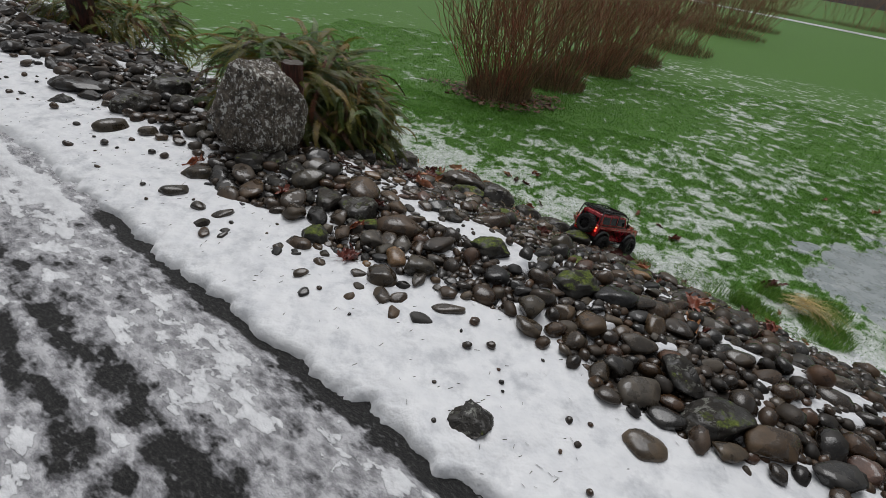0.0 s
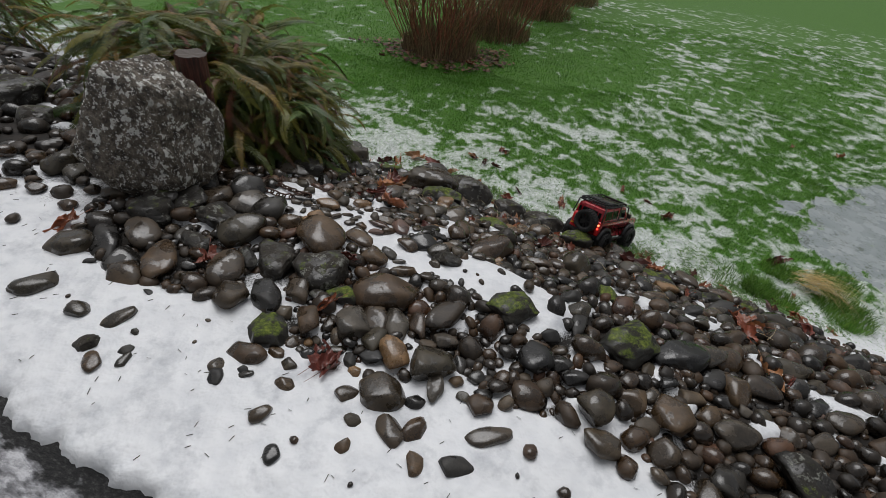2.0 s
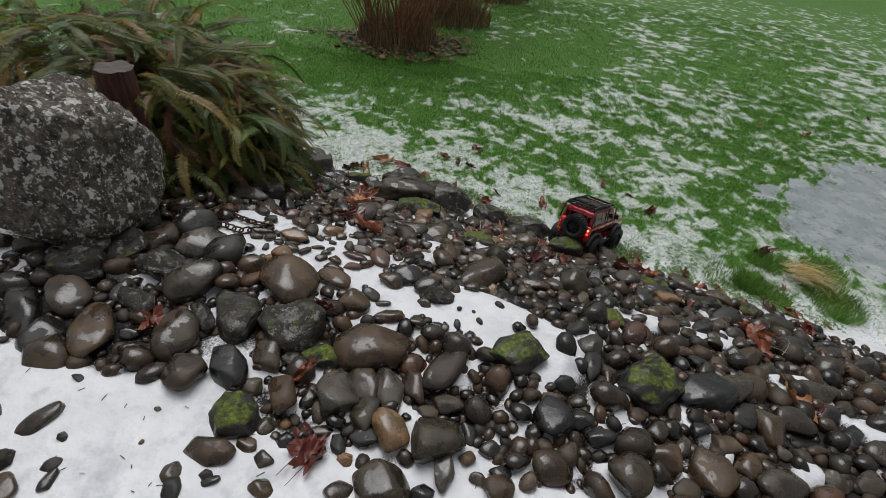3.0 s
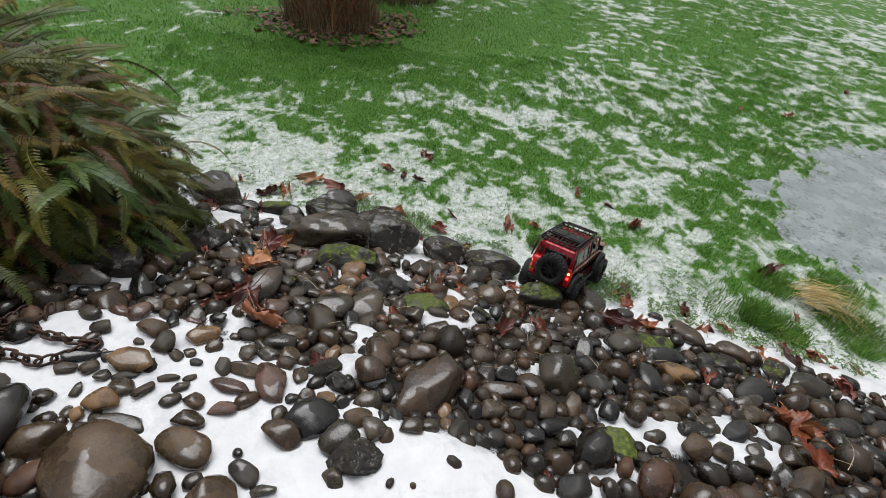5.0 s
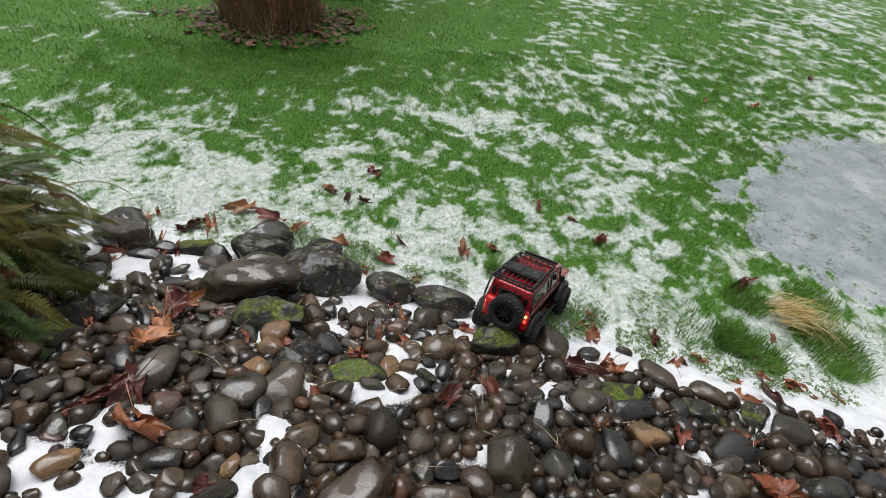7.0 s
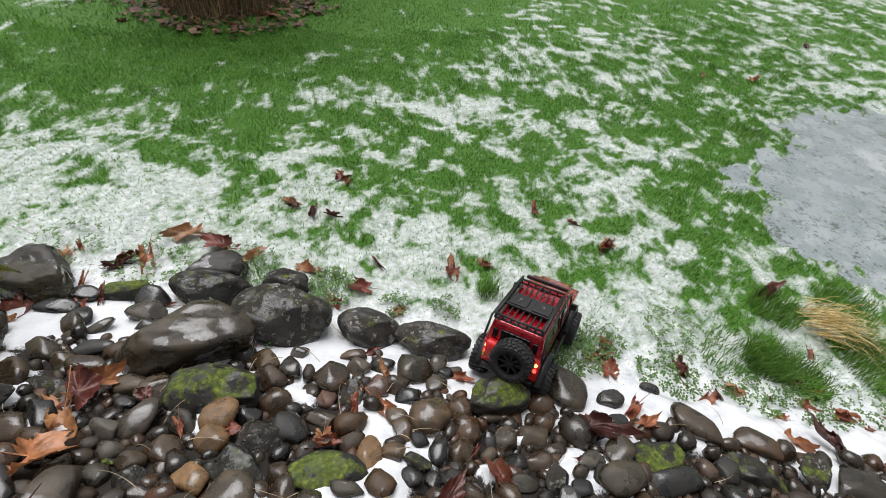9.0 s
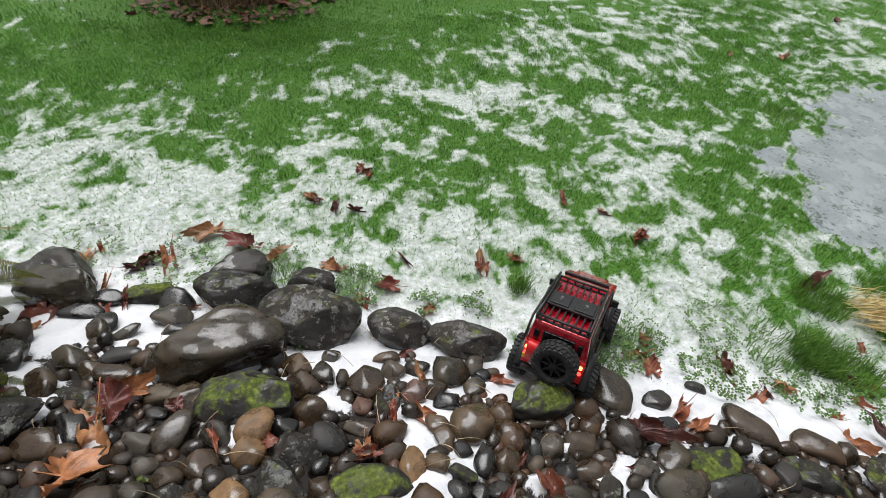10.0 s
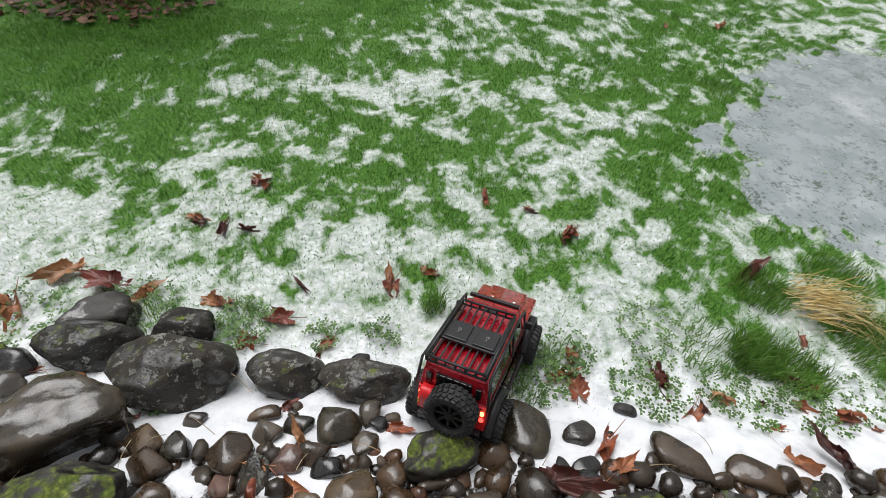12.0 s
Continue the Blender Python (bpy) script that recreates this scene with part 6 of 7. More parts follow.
EDGE_LEAVES = [(0.04, 3.12, 0.09), (0.05, 3.38, 0.06), (0.24, 3.33, 0.075), (0.40, 3.42, 0.075), (0.51, 3.33, 0.075), (0.58, 3.25, 0.06), (0.76, 3.19, 0.05), (0.94, 3.66, 0.045), (0.81, 3.45, 0.05), (0.73, 3.54, 0.045),
               (1.67, 3.33, 0.055), (1.80, 3.25, 0.03), (1.89, 3.11, 0.055), (1.25, 3.09, 0.06), (1.01, 3.15, 0.04), (0.94, 3.07, 0.05), (1.38, 3.09, 0.03), (1.02, 2.95, 0.03)]
LOWER_LEAVES = [(0.31, 2.71, 0.08), (0.30, 2.66, 0.085), (0.29, 2.56, 0.07), (0.81, 2.56, 0.05), (0.90, 2.58, 0.05), (0.78, 2.50, 0.04), (1.36, 2.42, 0.085), (1.53, 2.46, 0.075), (1.64, 2.71, 0.055), (1.55, 2.66, 0.055),
                (1.81, 2.58, 0.065), (1.92, 2.46, 0.05), (1.81, 2.46, 0.05), (2.33, 2.76, 0.08), (1.09, 2.34, 0.05), (1.27, 2.52, 0.04), (2.17, 2.40, 0.05), (1.91, 2.28, 0.06), (2.0, 2.23, 0.075), (2.18, 2.31, 0.06), (0.54, 2.83, 0.05)]
FAR_LEAVES = [(4.76, 4.88, 0.06), (3.73, 4.35, 0.06), (3.4, 4.45, 0.05), (0.13, 3.24, 0.06), (0.21, 3.12, 0.05), (0.3, 5.3, 0.06), (0.5, 5.25, 0.05), (0.75, 5.4, 0.06), (0.1, 5.5, 0.05), (0.62, 5.45, 0.05), (-0.1, 5.3, 0.05),
              (1.0, 5.6, 0.05), (0.85, 5.6, 0.05), (2.05, 2.12, 0.06), (1.7, 2.12, 0.06), (1.45, 2.85, 0.05), (1.47, 2.78, 0.05), (1.58, 2.6, 0.06), (0.67, 2.36, 0.03)]
leaf_turn = random.Random(4)
STRAY_LEAVES = []
while len(STRAY_LEAVES) < 50:
    u, q = leaf_turn.uniform(-1.3, 1.25), leaf_turn.gauss(2.93, 0.12) if leaf_turn.random() < 0.72 else leaf_turn.uniform(1.9, 2.8)
    STRAY_LEAVES.append((0.92 * u + 0.39 * q, -0.39 * u + 0.92 * q, leaf_turn.uniform(0.018, 0.042)))
PILED_LEAVES = [(x + leaf_turn.gauss(0, 0.035), y + leaf_turn.gauss(0, 0.022), size * leaf_turn.uniform(0.6, 1.0)) for x, y, size in EDGE_LEAVES for _ in range(leaf_turn.choice((0, 1, 1, 2)))]
for rows in (BANK_LEAVES, EDGE_LEAVES, PILED_LEAVES, LOWER_LEAVES, FAR_LEAVES, STRAY_LEAVES):
    for x, y, size in rows:
        ob = new("maple_leaf", leaf_turn.choice(LEAVES))
        on_stones = dense(np.array([x]), np.array([y]))[0] > 0.5
        z = ground_place(np.array([x]), np.array([y]))[0, 2] + (0.022 if on_stones else 0.0)
        ob.matrix_world = pose(x, y, z, leaf_turn.uniform(-16, 16), leaf_turn.uniform(-16, 16), leaf_turn.uniform(0, 360)) @ Matrix.Diagonal((size * 1.45, size * leaf_turn.uniform(0.55, 1.0), size * 0.8, 1))
        tagged(ob, "wet curled red-brown fallen maple leaf", "leaf", group="fallen maple leaves")

# ---- dry straws lying over the stones ----
straws = random.Random(17)
sv, st = [], []
for _ in range(60):
    q, u = straws.uniform(2.3, 3.0), straws.uniform(-0.9, 0.9)
    x, y = 0.92 * u + 0.39 * q, -0.39 * u + 0.92 * q
    z, a, ln = terrain_z(x, y) + 0.032, straws.uniform(0, 6.28), straws.uniform(0.03, 0.11)
    bow = straws.uniform(-0.035, 0.035)
    n = len(sv)
    for k in range(8):
        t = k / 7
        px, py = x + math.cos(a) * ln * t - math.sin(a) * bow * t * t, y + math.sin(a) * ln * t + math.cos(a) * bow * t * t
        pz = z + 0.016 * math.sin(3.0 * t) - 0.008 * t
        w = 0.0007 * (1.2 - t)
        sv += [(px - math.sin(a) * w, py + math.cos(a) * w, pz), (px + math.sin(a) * w, py - math.cos(a) * w, pz + 0.0006)]
    st += [(n + 2 * k, n + 2 * k + 1, n + 2 * k + 3, n + 2 * k + 2) for k in range(7)]
straw_ob = new("straw", fast_mesh("straw", sv, st, PALE_STRAW))
tagged(straw_ob, "pale dry grass straws lying across the stones", "straw", kind="stuff")

# ---- leaf litter under the nearest shrub ----
rng = np.random.default_rng(88)
la, ld = rng.uniform(0, 2 * np.pi, 900), 0.62 * np.sqrt(rng.random(900))
ld = ld * (0.35 + 1.15 * fbm(2 * np.cos(la), 2 * np.sin(la), 1.0, 401, 3))
lx, ly = 0.50 + 1.25 * ld * np.cos(la), 5.66 + 0.9 * ld * np.sin(la)
lz = ground_place(lx, ly)[:, 2] + rng.uniform(0.006, 0.03, 900)
lt, lr = rng.uniform(0, 2 * np.pi, 900), rng.uniform(0.010, 0.028, 900)
corners = []
for k in range(5):
    a = lt + k * 2 * np.pi / 5
    r5 = lr * rng.uniform(0.5, 1.2, 900)
    corners.append(np.stack([lx + r5 * np.cos(a), ly + r5 * np.sin(a), lz + rng.uniform(-0.006, 0.012, 900)], 1))
litter = new("leaf_litter", fast_mesh("leaf_litter", np.stack(corners, 1).reshape(-1, 3), np.arange(4500).reshape(-1, 5), LITTER))
tagged(litter, "brown dead leaves under a dogwood shrub", "leaf litter", kind="stuff")

# ---- conifer needles on the snow ----
rng = np.random.default_rng(77)
nx, ny = rng.uniform(-1.6, 1.6, 900), rng.uniform(0.7, 2.2, 900)
keep = (across(nx, ny) > 1.12) & (across(nx, ny) < 1.8)
nx, ny = nx[keep], ny[keep]
na, nl = rng.uniform(0, np.pi, len(nx)), rng.uniform(0.006, 0.016, len(nx))
nz = ground_place(nx, ny)[:, 2] + 0.0015
ndx, ndy = np.cos(na) * nl / 2, np.sin(na) * nl / 2
wx, wy = -np.sin(na) * 0.0006, np.cos(na) * 0.0006
nv = np.stack([np.stack([nx - ndx - wx, ny - ndy - wy, nz], 1), np.stack([nx + ndx - wx, ny + ndy - wy, nz], 1), np.stack([nx + ndx + wx, ny + ndy + wy, nz + 0.001], 1), np.stack([nx - ndx + wx, ny - ndy + wy, nz + 0.001], 1)], 1).reshape(-1, 3)
needles = new("conifer_needle", fast_mesh("conifer_needle", nv, np.arange(len(nv)).reshape(-1, 4), NEEDLE))
tagged(needles, "fallen dark conifer needles on the snow", "needles", kind="stuff")

# ---- rusty chain ----
chain = tagged(new("chain"), "heavy rusty iron chain lying beside the boulder", "chain")
bm = bmesh.new()
big, small = 12, 6
ring = []
for i in range(big):
    a = 2 * math.pi * i / big
    c = Vector((math.cos(a) * 0.016 + (0.010 if math.cos(a) > 0 else -0.010), math.sin(a) * 0.014, 0))
    out = Vector((math.cos(a), math.sin(a), 0))
    ring.append([bm.verts.new(c + out * 0.0045 * math.cos(b) + Vector((0, 0, 0.0045 * math.sin(b)))) for b in (2 * math.pi * j / small for j in range(small))])
for i in range(big):
    for j in range(small):
        a, b = ring[i], ring[(i + 1) % big]
        bm.faces.new((a[j], b[j], b[(j + 1) % small], a[(j + 1) % small]))
link_mesh = from_bm("chain_link", bm, RUST, True)
chain_path = [(-0.21, 2.13), (-0.19, 2.20), (-0.19, 2.26), (-0.11, 2.21), (-0.12, 2.16), (-0.06, 2.18), (0.00, 2.16), (0.04, 2.18), (0.07, 2.21), (0.00, 2.22), (-0.08, 2.26), (-0.14, 2.25), (-0.09, 2.36), (-0.08, 2.39), (-0.05, 2.29), (-0.20, 2.17)]
step_len, carry, flip = 0.023, 0.0, 0
for (ax, ay), (bx, by) in zip(chain_path, chain_path[1:]):
    seg = math.hypot(bx - ax, by - ay)
    d = carry
    while d < seg:
        x, y = ax + (bx - ax) * d / seg, ay + (by - ay) * d / seg
        link = new("chain_link", link_mesh)
        link.parent = chain
        flip = 1 - flip
        link.matrix_basis = pose(x, y, float(ground_place(np.array([x]), np.array([y]))[0, 2]) + 0.010, 0, 0, math.degrees(math.atan2(by - ay, bx - ax))) @ pose(0, 0, 0, 65 * flip + 12, 0, 0) @ Matrix.Scale(0.64, 4)
        d += step_len
    carry = d - seg


# ---- radio-controlled truck ----
def box(bm, x0, x1, y0, y1, z0, z1, bevel=0.0):
    before = set(bm.faces)
    m = Matrix.LocRotScale(((x0 + x1) / 2, (y0 + y1) / 2, (z0 + z1) / 2), None, (abs(x1 - x0), abs(y1 - y0), abs(z1 - z0)))
    made = bmesh.ops.create_cube(bm, size=1, matrix=m)["verts"]
    if bevel:
        edges = list({e for v in made for e in v.link_edges})
        bmesh.ops.bevel(bm, geom=edges, offset=bevel, segments=2, affect="EDGES", profile=0.6)
    return bm


def rod(bm, a, b, radius, sides=6):
    a, b = Vector(a), Vector(b)
    m = Matrix.Translation((a + b) / 2) @ (b - a).to_track_quat("Z", "Y").to_matrix().to_4x4()
    bmesh.ops.create_cone(bm, cap_ends=True, segments=sides, radius1=radius, radius2=radius, depth=(b - a).length, matrix=m)
    return bm


def slab(bm, outline, y0, y1, bevel=0.0):
    """A side-view outline (x, z) drawn out across the truck."""
    lo = [bm.verts.new((x, y0, z)) for x, z in outline]
    hi = [bm.verts.new((x, y1, z)) for x, z in outline]
    n = len(outline)
    caps = [bm.faces.new(lo[::-1]), bm.faces.new(hi)]
    for i in range(n):
        bm.faces.new((lo[i], lo[(i + 1) % n], hi[(i + 1) % n], hi[i]))
    if bevel:
        edges = [e for f in caps for e in f.edges]
        bmesh.ops.bevel(bm, geom=edges, offset=bevel, segments=2, affect="EDGES", profile=0.6)
    return bm


def arc(cx, cz, r, a0, a1, n=9):
    return [(cx + r * math.cos(radians(a0 + (a1 - a0) * i / (n - 1))), cz + r * math.sin(radians(a0 + (a1 - a0) * i / (n - 1)))) for i in range(n)]


WHEEL_R, WHEEL_W = 0.060, 0.050


def tyre_bm():
    bm = bmesh.new()
    prof = [(0.036, -0.021), (0.046, -0.025), (0.055, -0.023), (0.0575, -0.016), (0.0575, 0.016), (0.055, 0.023), (0.046, 0.025), (0.036, 0.021)]
    rings = [[bm.verts.new((r * math.cos(a), y, r * math.sin(a))) for r, y in prof] for a in (2 * math.pi * i / 40 for i in range(40))]
    for a, b in zip(rings, rings[1:] + rings[:1]):
        for i in range(len(prof) - 1):
            bm.faces.new((a[i], a[i + 1], b[i + 1], b[i]))
    for i in range(26):
        for row, y in ((0, -0.015), (0.5, 0.0), (1.0, 0.015)):
            a = 2 * math.pi * (i + row * 0.5) / 26
            m = Matrix.Rotation(-a, 4, "Y") @ Matrix.Translation((0.0585, y, 0)) @ Matrix.Rotation(0.5 - row, 4, "X") @ Matrix.Diagonal((0.007, 0.012, 0.0085, 1))
            bmesh.ops.create_cube(bm, size=1, matrix=m)
        for s in (-1, 1):
            m = Matrix.Rotation(-2 * math.pi * (i + 0.25) / 26, 4, "Y") @ Matrix.Translation((0.0535, s * 0.0235, 0)) @ Matrix.Diagonal((0.010, 0.005, 0.007, 1))
            bmesh.ops.create_cube(bm, size=1, matrix=m)
    return bm


def rim_bm():
    bm = bmesh.new()
    for r0, r1, y0, y1 in ((0.037, 0.034, -0.019, -0.017), (0.037, 0.034, 0.017, 0.019)):
        rings = [[bm.verts.new((r * math.cos(a), y, r * math.sin(a))) for r, y in ((r0, y0), (r0, y1), (r1, y1), (r1, y0))] for a in (2 * math.pi * i / 28 for i in range(28))]
        for a, b in zip(rings, rings[1:] + rings[:1]):
            for i in range(4):
                bm.faces.new((a[i], a[(i + 1) % 4], b[(i + 1) % 4], b[i]))
    rod(bm, (0, -0.016, 0), (0, 0.006, 0), 0.030, 24)
    rod(bm, (0, 0.0, 0), (0, 0.020, 0), 0.009, 8)
    for i in range(8):
        m = Matrix.Rotation(2 * math.pi * i / 8, 4, "Y") @ Matrix.Translation((0.021, 0.012, 0)) @ Matrix.Diagonal((0.028, 0.008, 0.006, 1))
        bmesh.ops.create_cube(bm, size=1, matrix=m)
    return bm


def truck(m):
    t = tagged(new("toy_truck"), "red radio-controlled off-road truck with black roof rack", "toy truck")
    t.matrix_world = m
    f, r, z = 0.162, -0.162, 0.060
    lower = [(-0.232, 0.098), (-0.225, 0.092)] + arc(r, z + 0.006, 0.072, 150, 30) + [(r + 0.075, 0.078), (f - 0.075, 0.078)] + arc(f, z + 0.006, 0.072, 150, 30) + [(0.240, 0.10), (0.244, 0.158), (0.238, 0.172), (0.080, 0.180), (-0.234, 0.180)]
    part("body", slab(bmesh.new(), lower, -0.088, 0.088, 0.006), RED, t, "glossy dark red painted body", True)
    hood = bmesh.new()
    slab(hood, [(0.236, 0.168), (0.232, 0.184), (0.10, 0.194), (0.078, 0.194), (0.078, 0.17)], -0.058, 0.058, 0.008)
    part("hood", hood, RED, t, "", True)
    cab = bmesh.new()
    outline = [(-0.236, 0.178, 0.087), (0.088, 0.178, 0.087), (0.052, 0.248, 0.076), (-0.226, 0.248, 0.076)]
    loops = [[cab.verts.new((x, s * w, zz)) for x, zz, w in outline] for s in (-1, 1)]
    cab.faces.new(loops[0][::-1]), cab.faces.new(loops[1])
    for i in range(4):
        cab.faces.new((loops[0][i], loops[0][(i + 1) % 4], loops[1][(i + 1) % 4], loops[1][i]))
    bmesh.ops.bevel(cab, geom=list(cab.edges), offset=0.009, segments=3, affect="EDGES", profile=0.6)
    part("cabin", cab, RED, t, "", True)
    for k in range(9):
        rib = box(bmesh.new(), -0.212, -0.012, -0.060 + 0.015 * k - 0.0045, -0.060 + 0.015 * k + 0.0045, 0.246, 0.2515, 0.0015)
        part("roof_rib", rib, RED, t)
    part("roof_hatch", box(bmesh.new(), 0.010, 0.030, -0.020, 0.020, 0.246, 0.2505, 0.001), BLACK, t, "black roof hatch")
    for s in (-1, 1):
        for x0, x1, name in ((-0.205, -0.128, "rear_side_window"), (-0.118, -0.052, "rear_side_window"), (-0.034, 0.046, "door_window")):
            w = bmesh.new()
            top = 0.040 if name == "door_window" else x1
            pts = [(x0, 0.190), (x1, 0.190), (top if name == "door_window" else x1, 0.236), (x0, 0.236)]
            face = [w.verts.new((x, s * (0.0878 - 0.011 * (zz - 0.178) / 0.07 + 0.0006), zz)) for x, zz in pts]
            back = [w.verts.new((v.co.x, v.co.y - s * 0.004, v.co.z)) for v in face]
            w.faces.new(face), w.faces.new(back[::-1])
            for i in range(4):
                w.faces.new((face[i], back[i], back[(i + 1) % 4], face[(i + 1) % 4]))
            part(name, w, DARK_GLASS, t, "smoked glass side window")
        part("side_trim", box(bmesh.new(), -0.225, 0.085, s * 0.0875, s * 0.0905, 0.176, 0.181, 0.001), BLACK, t)
        slider = rod(rod(bmesh.new(), (-0.085, s * 0.098, 0.072), (0.085, s * 0.098, 0.072), 0.005, 8), (-0.05, s * 0.098, 0.072), (-0.05, s * 0.08, 0.082), 0.004)
        part("rock_slider", slider, BLACK, t, "black tubular side step")
        for x in (f, r):
            flare = bmesh.new()
            inner, outer = arc(x, z + 0.006, 0.069, 165, 15, 15), arc(x, z + 0.006, 0.080, 165, 15, 15)
            a = [[flare.verts.new((px, s * yy, pz)) for px, pz in ring] for ring, yy in ((inner, 0.080), (inner, 0.106), (outer, 0.104), (outer, 0.080))]
            for k in range(4):
                p, q = a[k], a[(k + 1) % 4]
                for i in range(14):
                    flare.faces.new((p[i], p[i + 1], q[i + 1], q[i]))
            part("fender_flare", flare, BLACK, t, "black plastic fender flare", True)
            hub = new("wheel")
            hub.parent = t
            hub.matrix_basis = pose(x, s * 0.101, z, 0, 0, 0 if s > 0 else 180)
            part("tyre", tyre_bm(), RUBBER, hub, "chunky black rubber tyre")
            part("rim", rim_bm(), BLACK, hub)
        part("mirror", box(bmesh.new(), 0.058, 0.066, s * 0.092, s * 0.112, 0.192, 0.216, 0.003), BLACK, t, "black wing mirror")
        cage = bmesh.new()
        pts = [(0.080, 0.090, 0.178), (0.058, 0.084, 0.252), (0.0, 0.083, 0.262), (-0.232, 0.083, 0.262), (-0.246, 0.090, 0.180)]
        for a, b in zip(pts, pts[1:]):
            rod(cage, (a[0], s * a[1], a[2]), (b[0], s * b[1], b[2]), 0.0034, 8)
        rod(cage, (-0.045, s * 0.083, 0.262), (-0.045, s * 0.091, 0.182), 0.0032, 8)
        part("roll_cage", cage, BLACK, t, "black external cage tube", True)
        part("front_lamp", rod(bmesh.new(), (0.238, s * 0.066, 0.148), (0.248, s * 0.066, 0.148), 0.015, 16), SILVER, t, "round clear headlamp")
        part("tail_panel", box(bmesh.new(), -0.2385, -0.233, s * 0.064, s * 0.086, 0.102, 0.176, 0.002), BRIGHT_RED, t, "bright red tail panel")
        part("tail_lamp", rod(bmesh.new(), (-0.236, s * 0.077, 0.160), (-0.243, s * 0.077, 0.160), 0.0055, 10), LENS_AMBER, t, "amber round lamp")
        part("tail_lamp", rod(bmesh.new(), (-0.236, s * 0.077, 0.140), (-0.243, s * 0.077, 0.140), 0.0055, 10), LENS_RED, t, "red round lamp")
        part("corner_window", box(bmesh.new(), -0.2385, -0.232, s * 0.054, s * 0.068, 0.196, 0.226, 0.001), DARK_GLASS, t, "smoked glass corner window")
    part("rear_window", box(bmesh.new(), -0.2375, -0.228, -0.044, 0.044, 0.186, 0.228, 0.002), DARK_GLASS, t, "smoked glass rear window")
    part("windscreen", rod(bmesh.new(), (0.060, -0.066, 0.236), (0.060, 0.066, 0.236), 0.003), BLACK, t)
    glass = bmesh.new()
    quad = [glass.verts.new(v) for v in ((0.0865, -0.070, 0.188), (0.0865, 0.070, 0.188), (0.0635, 0.064, 0.234), (0.0635, -0.064, 0.234))]
    rear = [glass.verts.new(v.co - Vector((0.006, 0, 0.002))) for v in quad]
    glass.faces.new(quad), glass.faces.new(rear[::-1])
    for i in range(4):
        glass.faces.new((quad[i], rear[i], rear[(i + 1) % 4], quad[(i + 1) % 4]))
    part("windscreen", glass, DARK_GLASS, t, "smoked glass windscreen")
    part("light_bar", box(bmesh.new(), 0.046, 0.056, -0.070, 0.070, 0.256, 0.267, 0.002), BLACK, t, "black roof light bar")
    # roof rack
    rack = tagged(new("roof_rack"))
    rack.parent = t
    x0, x1, w, low, top = -0.236, -0.004, 0.072, 0.262, 0.276
    frame_bm = bmesh.new()
    for zz, rad in ((low, 0.0032), (top, 0.0034)):
        for a, b in (((x0, -w), (x1, -w)), ((x1, -w), (x1, w)), ((x1, w), (x0, w)), ((x0, w), (x0, -w))):
            rod(frame_bm, (*a, zz), (*b, zz), rad, 8)
    for k in range(7):
        x = x0 + (x1 - x0) * k / 6
        for s in (-1, 1):
            rod(frame_bm, (x, s * w, low), (x, s * w, top), 0.0028)
    for k in range(1, 6):
        y = -w + 2 * w * k / 6
        rod(frame_bm, (x1, y, low), (x1, y, top), 0.0028)
        rod(frame_bm, (x0, y, low), (x0, y, top), 0.0028)
    for s in (-1, 1):
        for x in (-0.21, -0.03):
            rod(frame_bm, (x, s * 0.066, 0.246), (x, s * 0.066, low), 0.0035)
    part("rack_frame", frame_bm, BLACK, rack, "black tubular basket", True)
    for k in range(8):
        y = -w + 2 * w * (k + 0.5) / 8
        part("rack_slat", box(bmesh.new(), x0, x1, y - 0.0022, y + 0.0022, low - 0.002, low + 0.0015, 0.0006), BLACK, rack)
    part("tray", box(bmesh.new(), -0.158, -0.082, -0.070, 0.070, low + 0.0016, low + 0.008, 0.002), BLACK, rack, "black moulded tray")
    for s in (-1, 1):
        part("tray_lid", box(bmesh.new(), -0.152, -0.092, s * 0.008, s * 0.062, low + 0.008, low + 0.012, 0.0025), BLACK, rack, "black lidded box")
        clip = bmesh.new()
        for a, b in (((0, 0), (0.010, 0.004)), ((0.010, 0.004), (0.014, 0.0)), ((0.014, 0), (0.010, -0.004)), ((0.010, -0.004), (0, 0)), ((0, 0), (-0.006, 0.003))):
            rod(clip, (-0.128 + a[0], s * 0.036 + a[1], low + 0.0135), (-0.128 + b[0], s * 0.036 + b[1], low + 0.0135), 0.0011, 5)
        part("body_clip", clip, SILVER, rack, "small steel clip")
        hood_clip = bmesh.new()
        for a, b in (((0, 0), (0.010, 0.004)), ((0.010, 0.004), (0.010, -0.004)), ((0.010, -0.004), (0, 0))):
            rod(hood_clip, (0.150 + a[0], s * 0.034 + a[1], 0.193), (0.150 + b[0], s * 0.034 + b[1], 0.193), 0.0011, 5)
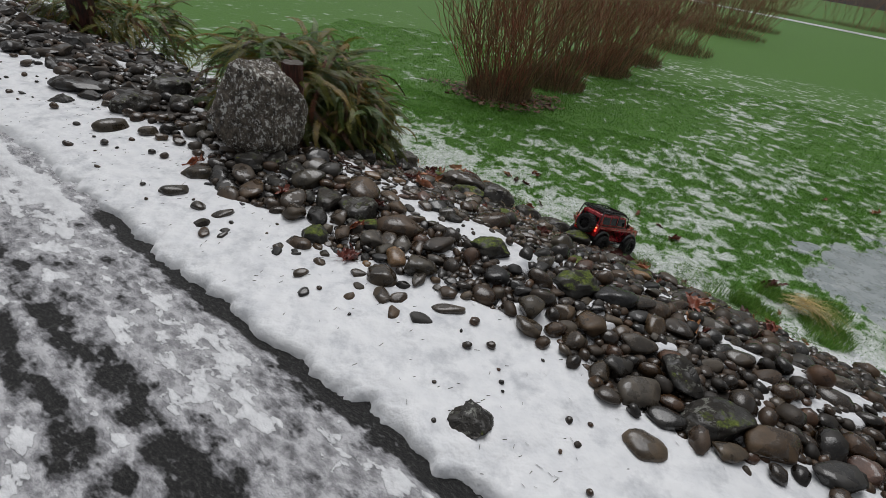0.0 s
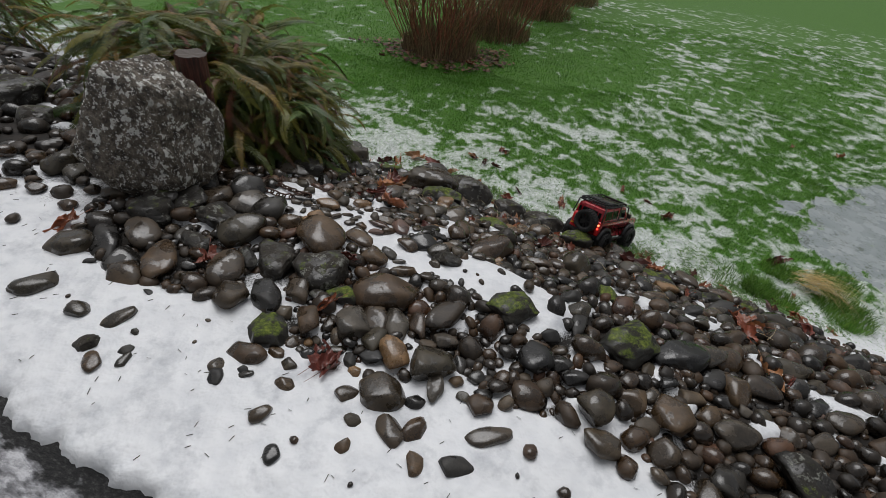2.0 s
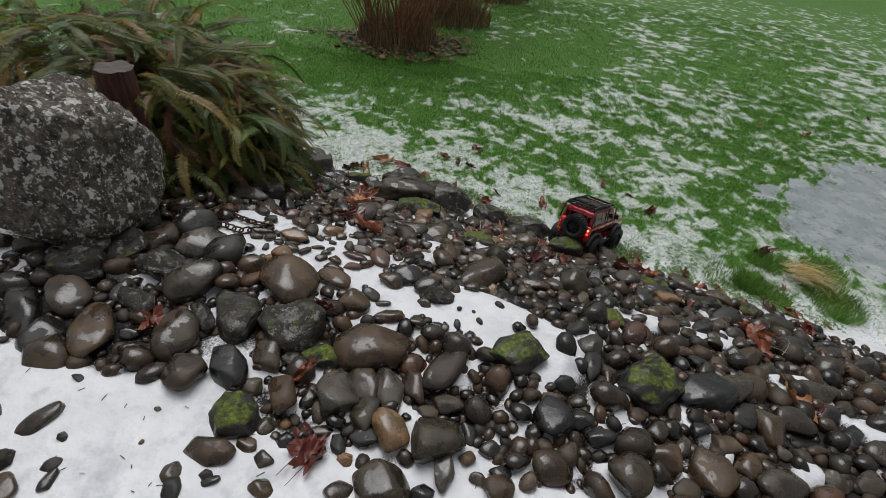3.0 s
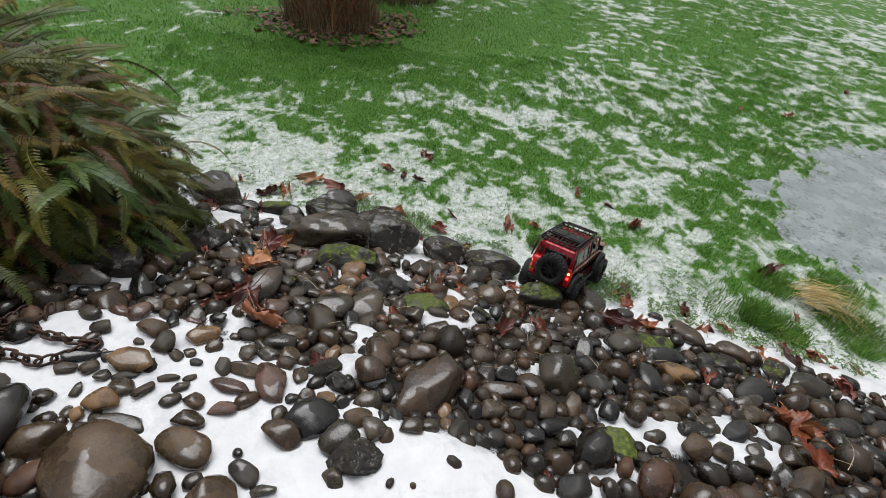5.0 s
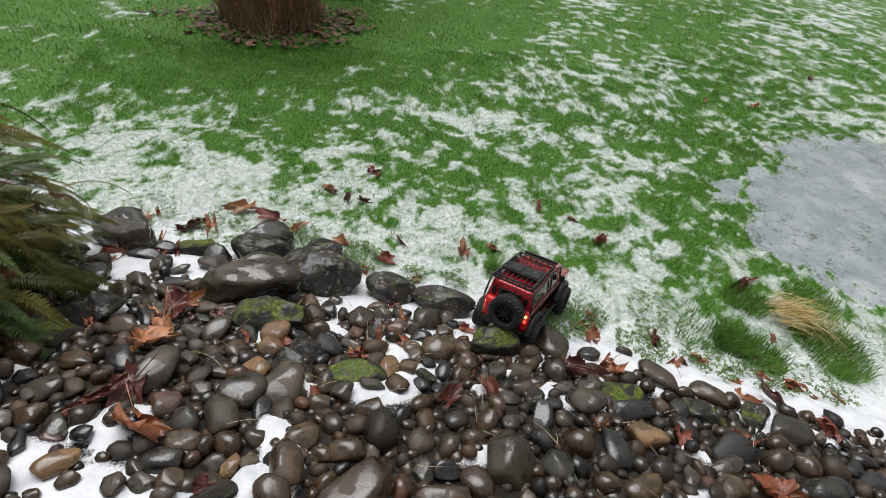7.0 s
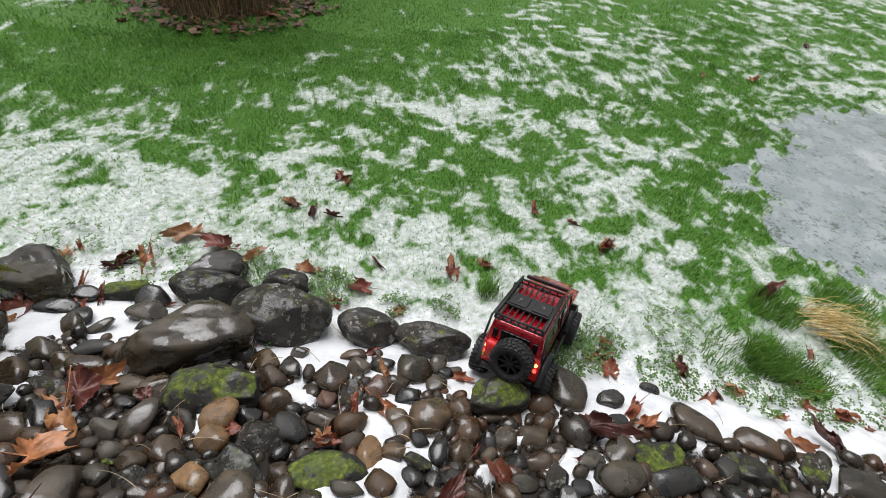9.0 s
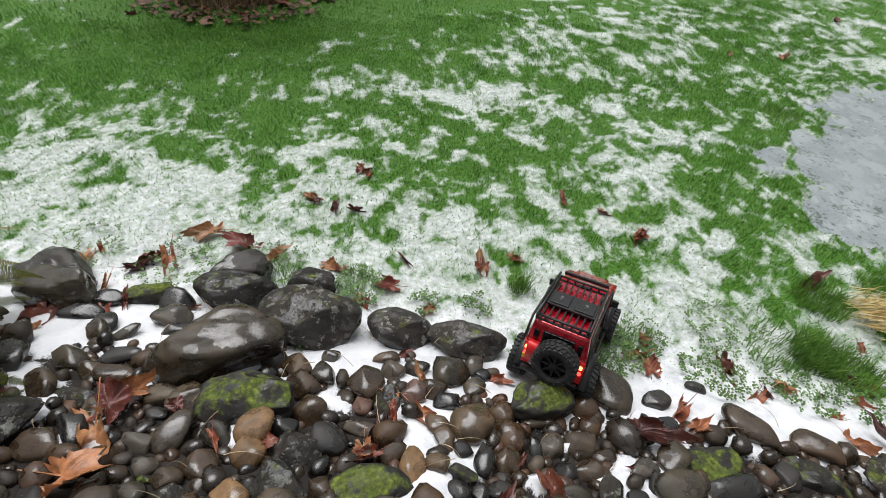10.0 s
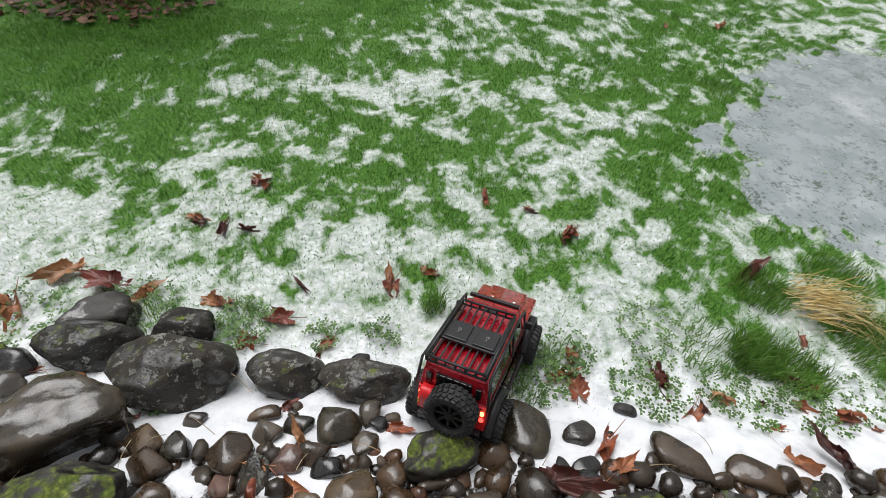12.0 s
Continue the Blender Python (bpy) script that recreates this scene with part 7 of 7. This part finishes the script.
        part("hood_clip", hood_clip, SILVER, t, "small steel clip")
    # tail
    spare = new("spare_wheel")
    spare.parent = t
    spare.matrix_basis = pose(-0.268, -0.012, 0.166, 0, 0, 90)
    part("tyre", tyre_bm(), RUBBER, spare, "chunky black rubber tyre")
    part("rim", rim_bm(), BLACK, spare)
    part("spare_mount", box(bmesh.new(), -0.252, -0.232, -0.035, 0.012, 0.13, 0.17, 0.003), BLACK, t)
    can = bmesh.new()
    slab(can, [(-0.262, 0.132), (-0.238, 0.132), (-0.238, 0.190), (-0.256, 0.190), (-0.262, 0.180)], 0.044, 0.074, 0.003)
    part("fuel_can", can, BRIGHT_RED, t, "bright red plastic fuel can", True)
    part("decal", box(bmesh.new(), -0.2405, -0.2385, 0.067, 0.085, 0.118, 0.132), YELLOW, t, "small yellow decal")
    bumper = bmesh.new()
    box(bumper, -0.252, -0.236, -0.080, 0.080, 0.084, 0.100, 0.003)
    part("rear_bumper", bumper, BLACK, t)
    bumper = bmesh.new()
    box(bumper, 0.246, 0.268, -0.085, 0.085, 0.092, 0.114, 0.004)
    rod(bumper, (0.262, -0.05, 0.114), (0.262, 0.05, 0.114), 0.005)
    part("front_bumper", bumper, BLACK, t)
    part("grille", box(bmesh.new(), 0.2425, 0.2465, -0.048, 0.048, 0.122, 0.162, 0.002), BLACK, t)
    chassis = bmesh.new()
    box(chassis, -0.21, 0.22, -0.045, 0.045, 0.066, 0.10, 0.004)
    for x in (f, r):
        rod(chassis, (x, -0.09, z), (x, 0.09, z), 0.010, 10)
        bmesh.ops.create_icosphere(chassis, subdivisions=2, radius=0.020, matrix=Matrix.Translation((x, 0.01, z)))
    part("chassis", chassis, BLACK, t)


truck(pose(1.351, 2.708, 0.045, -7.4, 15.6, 42.8) @ Matrix.Scale(1 / UNIT, 4))

# ---- plan to metres ----
for ob in list(scene.objects):
    if ob.parent is None and ob.type in ("MESH", "EMPTY"):
        ob.matrix_basis = Matrix.Scale(UNIT, 4) @ ob.matrix_basis
